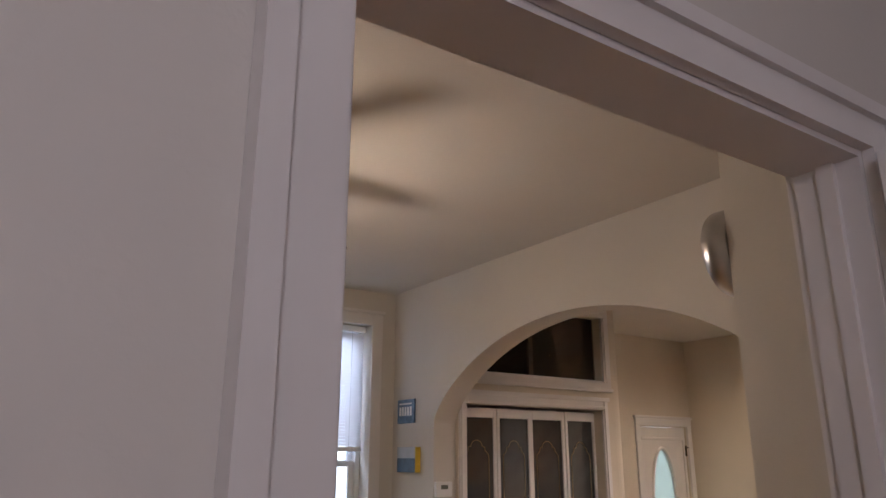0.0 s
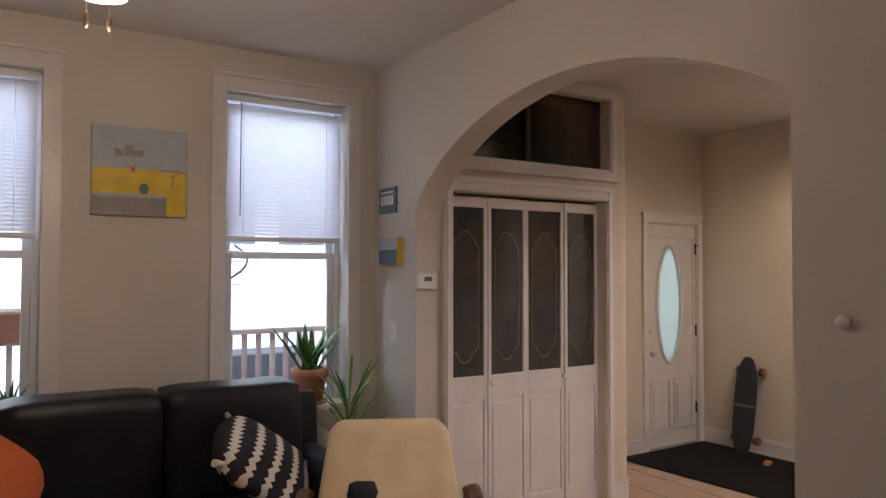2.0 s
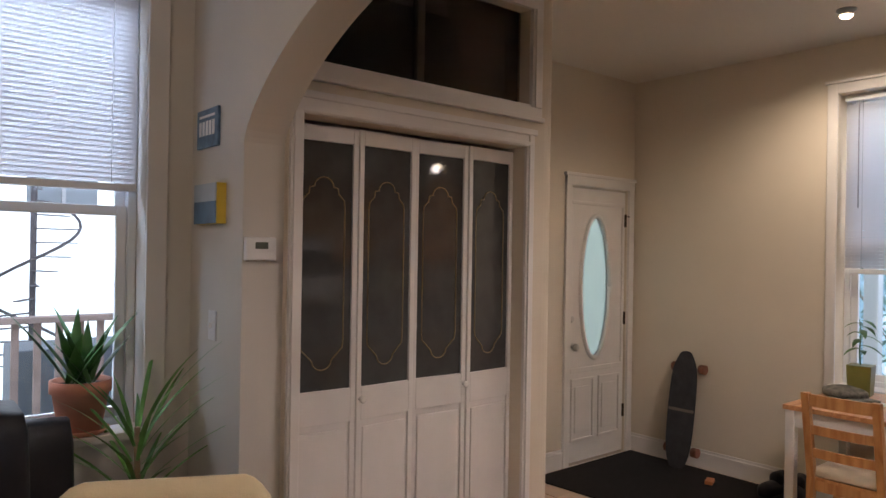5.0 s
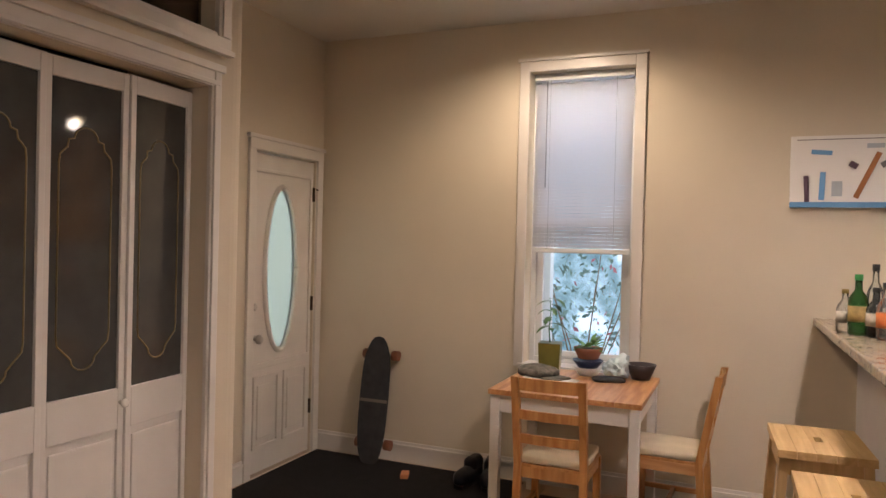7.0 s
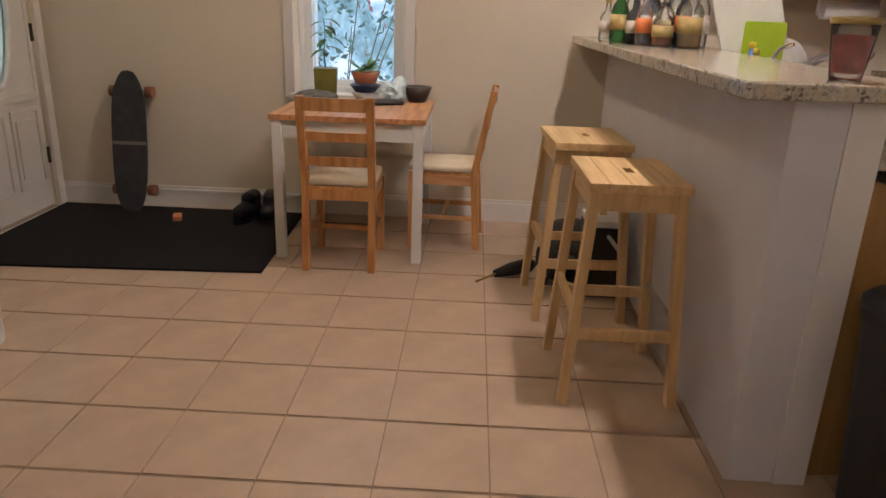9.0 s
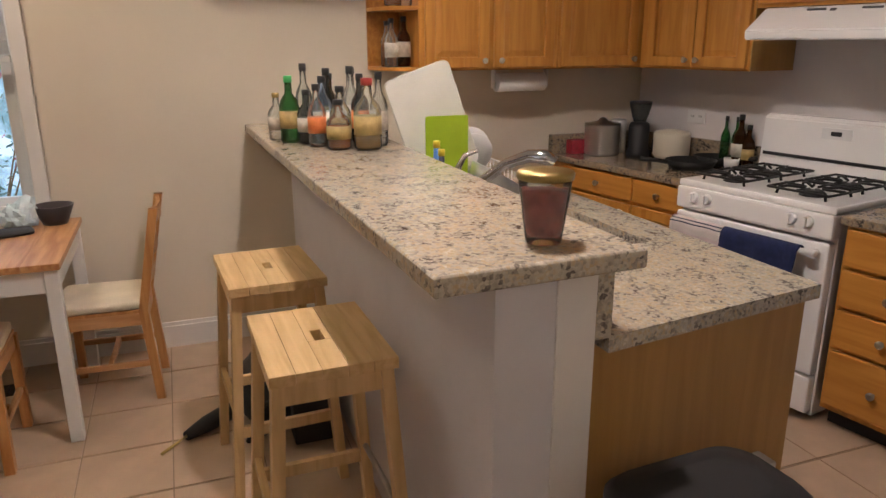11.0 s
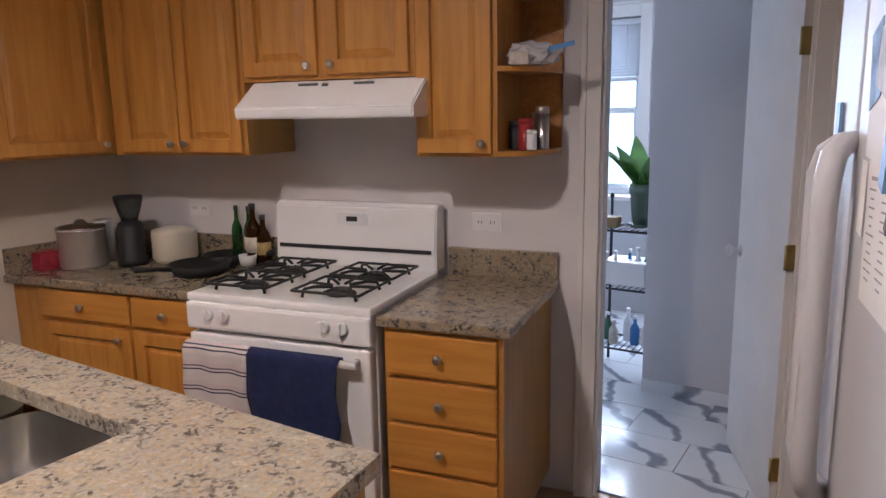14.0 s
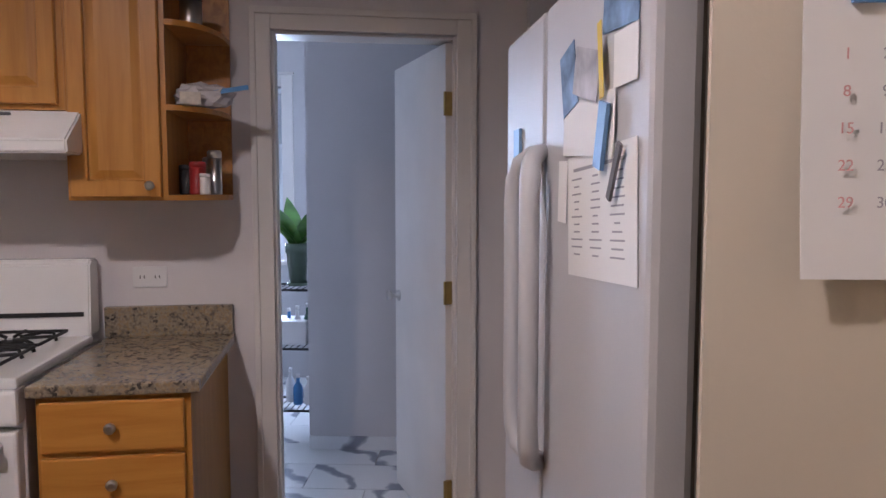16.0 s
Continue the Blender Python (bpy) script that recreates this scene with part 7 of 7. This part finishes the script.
mg = note("magnet", "blue and silver bottle opener magnet", "magnet", 0.105, 0.135, 1.44, 1.53, material("blue_metal", (0.16, 0.30, 0.50), 0.5, 0.2), -15, 0.021, 0.006)
note("magnet", "small blue magnet on the freezer door", "magnet", 0.625, 0.675, 1.46, 1.54, bpy.data.materials["blue_metal"], 0, 0.013, 0.006)
note("magnet", "small white letter magnet", "magnet", 0.10, 0.115, 1.695, 1.708, RED, 20, 0.0155, 0.005)
tp = thing("shopping_bag", "shiny blue shopping bag standing on the refrigerator", "bag", FM @ pose(0.33, -0.10, FH))
bm = bmesh.new()
bmesh.ops.create_icosphere(bm, subdivisions=3, radius=1)
for v in bm.verts:
    n_ = noise.noise(v.co * 3.3 + Vector((4, 0, 0))) * 0.45
    v.co = Vector((v.co.x * 0.06 * (1 + n_), v.co.y * 0.07 * (1 + n_), max(0.0, 0.12 + v.co.z * 0.13 * (1 + n_))))
part("bag_body", bm, material("shiny_blue_foil", (0.02, 0.06, 0.36), 0.25, 0.2, 0.5, 25, 0.6, 30), tp, smooth=True)
tp = thing("snack_bag", "crumpled green and silver snack bag on the refrigerator", "bag", FM @ pose(0.20, -0.12, FH))
bm = bmesh.new()
bmesh.ops.create_icosphere(bm, subdivisions=3, radius=1)
for v in bm.verts:
    n_ = noise.noise(v.co * 3.0 + Vector((9, 2, 0))) * 0.5
    v.co = Vector((v.co.x * 0.07 * (1 + n_), v.co.y * 0.08 * (1 + n_), max(0.0, 0.10 + v.co.z * 0.12 * (1 + n_))))
part("bag_body", bm, material("green_silver_foil", (0.14, 0.15, 0.12), 0.4, 0.2, 0.8, 18, 0.6, 30), tp, smooth=True)
bottle(0, 0, 0, 0.035, 0.28, GL[4], DARKCAP, LABEL, None, 0, (0.2, 0.5), "dark bottle standing on the refrigerator", "bottles on the refrigerator").matrix_world = FM @ pose(0.08, -0.14, FH)

# calendar
cal = thing("wall_calendar", "wall calendar with a city photo and rows of dates", "calendar", pose(3.035, 1.501, 1.315, 0, 0, 180))
CW = 0.33
bm = bmesh.new()
g = []
for j in range(9):
    z = 0.60 * j / 8
    g.append([bm.verts.new((CW * i / 6, -0.004 - 0.02 * (1 - j / 8) ** 3 * (1 - 0.4 * i / 6), z)) for i in range(7)])
for a, b in zip(g, g[1:]):
    for i in range(6):
        bm.faces.new((a[i], a[i + 1], b[i + 1], b[i]))
o = part("sheet", bm, PAPER, cal)
o.modifiers.new("thick", "SOLIDIFY").thickness = 0.002
boxpart("city_photo", (0.048, CW - 0.02, -0.013, -0.009, 0.305, 0.57), PHOTO1, cal)
boxpart("blue_band", (0.048, CW - 0.02, -0.014, -0.0085, 0.294, 0.306), BLUE, cal)
DATE_RED = material("pale_red_ink", (0.66, 0.36, 0.36), 0.8)
DATE_GREY = material("pale_grey_ink", (0.38, 0.36, 0.40), 0.8)


def digits(text, x, z, size, mat):
    c = bpy.data.curves.new("date", "FONT")
    c.body, c.size, c.align_x, c.extrude = text, size, "CENTER", 0.0003
    o = new("date", c)
    o.parent = cal
    o.location, o.rotation_euler = (x, -0.009 - 0.018 * max(0, 1 - z / 0.60) ** 3, z), (radians(90), 0, 0)
    c.materials.append(mat)
    return o


for rrow in range(5):
    for c in range(7):
        num = 1 + rrow * 7 + c
        if num <= 31:
            digits(str(num), 0.045 + c * 0.0405, 0.235 - rrow * 0.0395, 0.017, DATE_RED if c == 0 else DATE_GREY)

# ---- bathroom ----
sh_ = thing("wire_shelf", "black metal shelf rack holding bottles and a plant", "shelf", pose(4.50, -1.80, 0))
for x in (-0.16, 0.16):
    for y_ in (-0.14, 0.14):
        bm = bmesh.new()
        rod(bm, (x, y_, 0), (x, y_, 1.02), 0.009, seg=8)
        turned(bm, [(0.012, 1.02), (0.014, 1.035), (0.004, 1.045)], 10, Matrix.Translation((x, y_, 0)))
        part("post", bm, BLACK, sh_)
for z in (0.16, 0.52, 0.86):
    bm = bmesh.new()
    tube(bm, [(-0.16, -0.14, z), (0.16, -0.14, z), (0.16, 0.14, z), (-0.16, 0.14, z), (-0.16, -0.14, z)], 0.007, 6)
    for i in range(9):
        rod(bm, (-0.144 + i * 0.036, -0.14, z), (-0.144 + i * 0.036, 0.14, z), 0.003, seg=5)
    part("shelf", bm, BLACK, sh_)
rn = random.Random(3)
for z in (0.17, 0.53):
    for i in range(5):
        x, h = -0.12 + i * 0.06, rn.uniform(0.14, 0.24)
        mt = [material("bath_green", (0.03, 0.12, 0.08), 0.3), PLASTIC, material("bath_blue", (0.05, 0.20, 0.45), 0.3), PAPER, LABEL][(i + int(z * 10)) % 5]
        bottle(4.50 + x, -1.78 + rn.uniform(-0.05, 0.06), z, 0.028, h, mt, PLASTIC, None, None, 0, (0.2, 0.4), "toiletry bottle on the bathroom shelf", "toiletry bottles")
bk = thing("storage_bin", "translucent white storage bin on the bathroom shelf", "bin", pose(4.50, -1.80, 0.725))
boxpart("bin_body", (-0.13, 0.13, -0.10, 0.10, -0.19, -0.05), PLASTIC, bk, 0.01)
bt_ = thing("basket", "small woven basket with brass bottles on the shelf", "basket", pose(4.60, -1.75, 0.87))
boxpart("basket_body", (-0.05, 0.05, -0.05, 0.05, 0, 0.06), material("wicker", (0.3, 0.2, 0.1), 0.8, bump=0.8), bt_, 0.008)
lv = [((0, 0, 0.22), (math.cos(a) * 0.8, math.sin(a) * 0.8, 1.1), 0.34 + 0.05 * (i % 3), 0.14, 0.5) for i, a in enumerate([j * 0.95 + 0.4 for j in range(8)])]
leafy("rubber_plant", "broad-leaved green plant in a glass pot on the shelf", pose(4.44, -1.80, 0.87), (0.07, 0.25, material("grey_green_pot", (0.12, 0.17, 0.13), 0.2)), lv, LEAF2)

# ---- outside ----
structure("ground", (-60, 60, -60, 60, -0.6, -0.5), material("garden_ground", (0.10, 0.11, 0.08), 0.95, vary=0.3, scale=2))
wb = thing("neighbour_building", "pale neighbouring building with a row of windows", "building")
# the facade emits by itself, standing in for strong daylight on it
boxpart("wall", (-8, 14, 11, 11.3, -0.5, 8), glowing("glowing_pale_facade", (0.80, 0.90, 1.0), 1.7), wb)
for i in range(5):
    x = 1.0 + i * 1.05
    wn_ = boxpart("window", (x, x + 0.7, 10.96, 10.995, 1.95, 3.1), SKYP, wb)
    boxpart("frame", (x + 0.33, x + 0.37, 10.93, 10.96, 1.95, 3.1), PVC, wn_)
rl_ = thing("deck_railing", "weathered wooden deck railing outside the window", "railing")
DECK = material("weathered_deck_wood", (0.42, 0.30, 0.26), 0.8, vary=0.15, scale=8)
boxpart("top_rail", (-1.0, 4.6, 7.34, 7.46, 1.04, 1.08), DECK, rl_, 0.004)
boxpart("bottom_rail", (-1.0, 4.6, 7.38, 7.42, 0.38, 0.42), DECK, rl_, 0.004)
for i in range(44):
    boxpart("baluster", (-0.95 + i * 0.125, -0.91 + i * 0.125, 7.38, 7.42, 0.42, 1.04), DECK, rl_)
boxpart("post", (2.20, 2.32, 7.34, 7.46, -0.5, 0.98), DECK, rl_, 0.006)
dk = thing("grey_condenser", "grey air conditioning box beyond the deck railing", "air conditioner", pose(3.1, 8.6, 0))
boxpart("casing", (-0.5, 0.5, -0.3, 0.3, -0.5, 0.75), material("grey_casing", (0.22, 0.25, 0.28), 0.6), dk, 0.02)
ss = thing("spiral_stair", "thin black spiral stair on the neighbouring building", "stairs", pose(3.05, 10.3, -0.5))
bm = bmesh.new()
rod(bm, (0, 0, 0), (0, 0, 3.0), 0.03)
tube(bm, [(0.42 * math.cos(t), 0.42 * math.sin(t), 0.9 + t * 0.22) for t in [i * 0.3 for i in range(24)]], 0.016, 6)
part("handrail", bm, INK, ss)
for i in range(20):
    a = i * 0.42
    boxpart("tread", (0, 0.40, -0.03, 0.03, -0.006, 0.006), INK, ss, m=pose(0, 0, 0.1 + i * 0.14, 0, 0, math.degrees(a)))
pp_ = thing("planter", "pink planter with leafy plant on the deck railing", "planter", pose(0.78, 7.2, 1.08))
bm = bmesh.new()
turned(bm, [(0.10, 0), (0.15, 0.2), (0.16, 0.2), (0.16, 0.23), (0.13, 0.23)], 20)
part("pot", bm, TERRA, pp_)
for i in range(26):
    a = i * 2.4
    bm = bmesh.new()
    blade(bm, (0, 0, 0.2), (math.cos(a), math.sin(a), 0.8), 0.2, 0.06, 1.0, 4)
    part("leaf", bm, LEAF, pp_)


# foliage colours also sent out as emission, replacing daylight on the trees
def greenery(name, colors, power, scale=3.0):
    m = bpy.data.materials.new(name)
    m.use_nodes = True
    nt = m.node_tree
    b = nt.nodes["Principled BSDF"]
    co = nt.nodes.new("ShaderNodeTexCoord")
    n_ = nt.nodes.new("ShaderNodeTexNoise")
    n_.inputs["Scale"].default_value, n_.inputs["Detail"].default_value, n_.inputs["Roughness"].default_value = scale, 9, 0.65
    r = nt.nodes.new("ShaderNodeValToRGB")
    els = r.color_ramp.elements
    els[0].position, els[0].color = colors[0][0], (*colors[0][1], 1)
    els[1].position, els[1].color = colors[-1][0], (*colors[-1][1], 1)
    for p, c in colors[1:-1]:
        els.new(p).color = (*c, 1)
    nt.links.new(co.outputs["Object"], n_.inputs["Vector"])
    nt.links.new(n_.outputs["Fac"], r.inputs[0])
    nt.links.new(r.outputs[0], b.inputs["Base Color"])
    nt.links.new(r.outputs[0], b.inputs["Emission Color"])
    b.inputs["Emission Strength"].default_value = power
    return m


# backdrops glow by themselves so garden and yard look daylit
structure("backdrop_garden", (13.0, 13.1, -6, 14, -0.5, 8), greenery("glowing_distant_trees", [(0.34, (0.10, 0.19, 0.24)), (0.46, (0.20, 0.34, 0.40)), (0.54, (0.36, 0.52, 0.62)), (0.62, (0.75, 0.88, 1.0))], 0.9, 1.6))
structure("backdrop_bath", (1, 9, -7.1, -7.0, -0.5, 8), glowing("glowing_pale_yard", (0.55, 0.78, 1.0), 2.2))
bush = thing("bush", "leafy garden bush with a few pink flowers outside the dining window", "bush", pose(10.2, 4.5, -0.5))
rb2 = random.Random(8)
bm = bmesh.new()
for i in range(9):
    a = i * 0.7
    tube(bm, [(0, 0, 0), (0.3 * math.cos(a), 0.3 * math.sin(a), 0.8), (0.7 * math.cos(a), 0.9 * math.sin(a), 1.5 + 0.1 * i)], [0.012, 0.008, 0.004], 6)
part("branches", bm, DRY, bush)
for nm, count, mt in (("leaf_clump", 1500, material("garden_leaf", (0.22, 0.36, 0.32), 0.6, vary=0.5, scale=3)), ("flower_clump", 160, material("pink_flower", (0.65, 0.22, 0.26), 0.7))):
    bm = bmesh.new()
    for i in range(count):
        a, r, z = rb2.uniform(0, 6.28), rb2.uniform(0.1, 1.0) ** 0.6, rb2.uniform(0.1, 2.3)
        c = Vector((r * 0.9 * math.cos(a), r * 1.9 * math.sin(a), z * (1.1 - 0.35 * r)))
        s_ = rb2.uniform(0.025, 0.06)
        u, v = Vector((rb2.uniform(-1, 1), rb2.uniform(-1, 1), rb2.uniform(-1, 1))).normalized(), Vector((rb2.uniform(-1, 1), rb2.uniform(-1, 1), rb2.uniform(-1, 1))).normalized()
        bm.faces.new([bm.verts.new(c + u * s_), bm.verts.new(c + v * s_ * 0.5), bm.verts.new(c - u * s_), bm.verts.new(c - v * s_ * 0.5)])
    part(nm, bm, mt, bush, kind="stuff")
boxp = thing("porch_post", "white painted porch post outside the dining window", "post", pose(7.4, 4.22, -0.5))
boxpart("shaft", (-0.05, 0.05, -0.05, 0.05, 0, 3.4), PVC, boxp, 0.008)

# ---- floor tiles, one piece each ----
def tile_mesh(name, outline, z0, z1, mat):
    bm = bmesh.new()
    vs = prism(bm, outline, z0, z1)
    me = bpy.data.meshes.new(name)
    bm.to_mesh(me)
    bm.free()
    me.materials.append(mat)
    return me


structure("baseboard_bath", (3.2, 4.31, -1.499, -1.488, 0.002, 0.075), MARBLE, "low white marble skirting of the bathroom")
tiled = new("tiled_floor")
tagged(tiled, "square beige ceramic floor tiles with brown joints", kind="structure")
S, G = 0.327, 0.005
X_AT, Y_AT = 4.410, 3.913
full = tile_mesh("floor_tile", [(G / 2, G / 2), (S - G / 2, G / 2), (S - G / 2, S - G / 2), (G / 2, S - G / 2)], -0.006, 0.0, TILE)
rng = random.Random(4)
for i in range(-6, 8):
    for j in range(-14, 7):
        x0, y0 = X_AT + i * 0.335, Y_AT + j * S
        a0, a1, b0, b1 = max(x0, 2.866) - x0, min(x0 + 0.335, 6.40) - x0, max(y0, -0.34) - y0, min(y0 + S, 5.60) - y0
        if a1 - a0 < 0.03 or b1 - b0 < 0.03 or y0 + b1 < -0.36 + 0.194 * (x0 + a0 - 4.36):
            continue
        if a1 - a0 > 0.33 and b1 - b0 > S - 0.01:
            t = new("floor_tile", full)
        else:
            t = new("floor_tile", tile_mesh("floor_tile", [(a0 + G / 2, b0 + G / 2), (a1 - G / 2, b0 + G / 2), (a1 - G / 2, b1 - G / 2), (a0 + G / 2, b1 - G / 2)], -0.006, 0.0, TILE))
        t.parent = tiled
        t.location = (x0, y0, rng.uniform(-0.0006, 0.0002))

marble_floor = new("marble_floor")
tagged(marble_floor, "grey-veined white marble floor tiles", kind="structure")
mt = tile_mesh("marble_tile", [(0.002, 0.002), (0.608, 0.002), (0.608, 0.303), (0.002, 0.303)], -0.006, 0.002, MARBLE)
for i in range(-1, 7):
    for j in range(0, 10):
        x = 3.0 + i * 0.61 + (0.305 if j % 2 else 0)
        if x < 2.9 or x > 5.9:
            continue
        t = new("marble_tile", mt)
        t.parent = marble_floor
        t.location = (x, -0.66 - j * 0.305, 0)
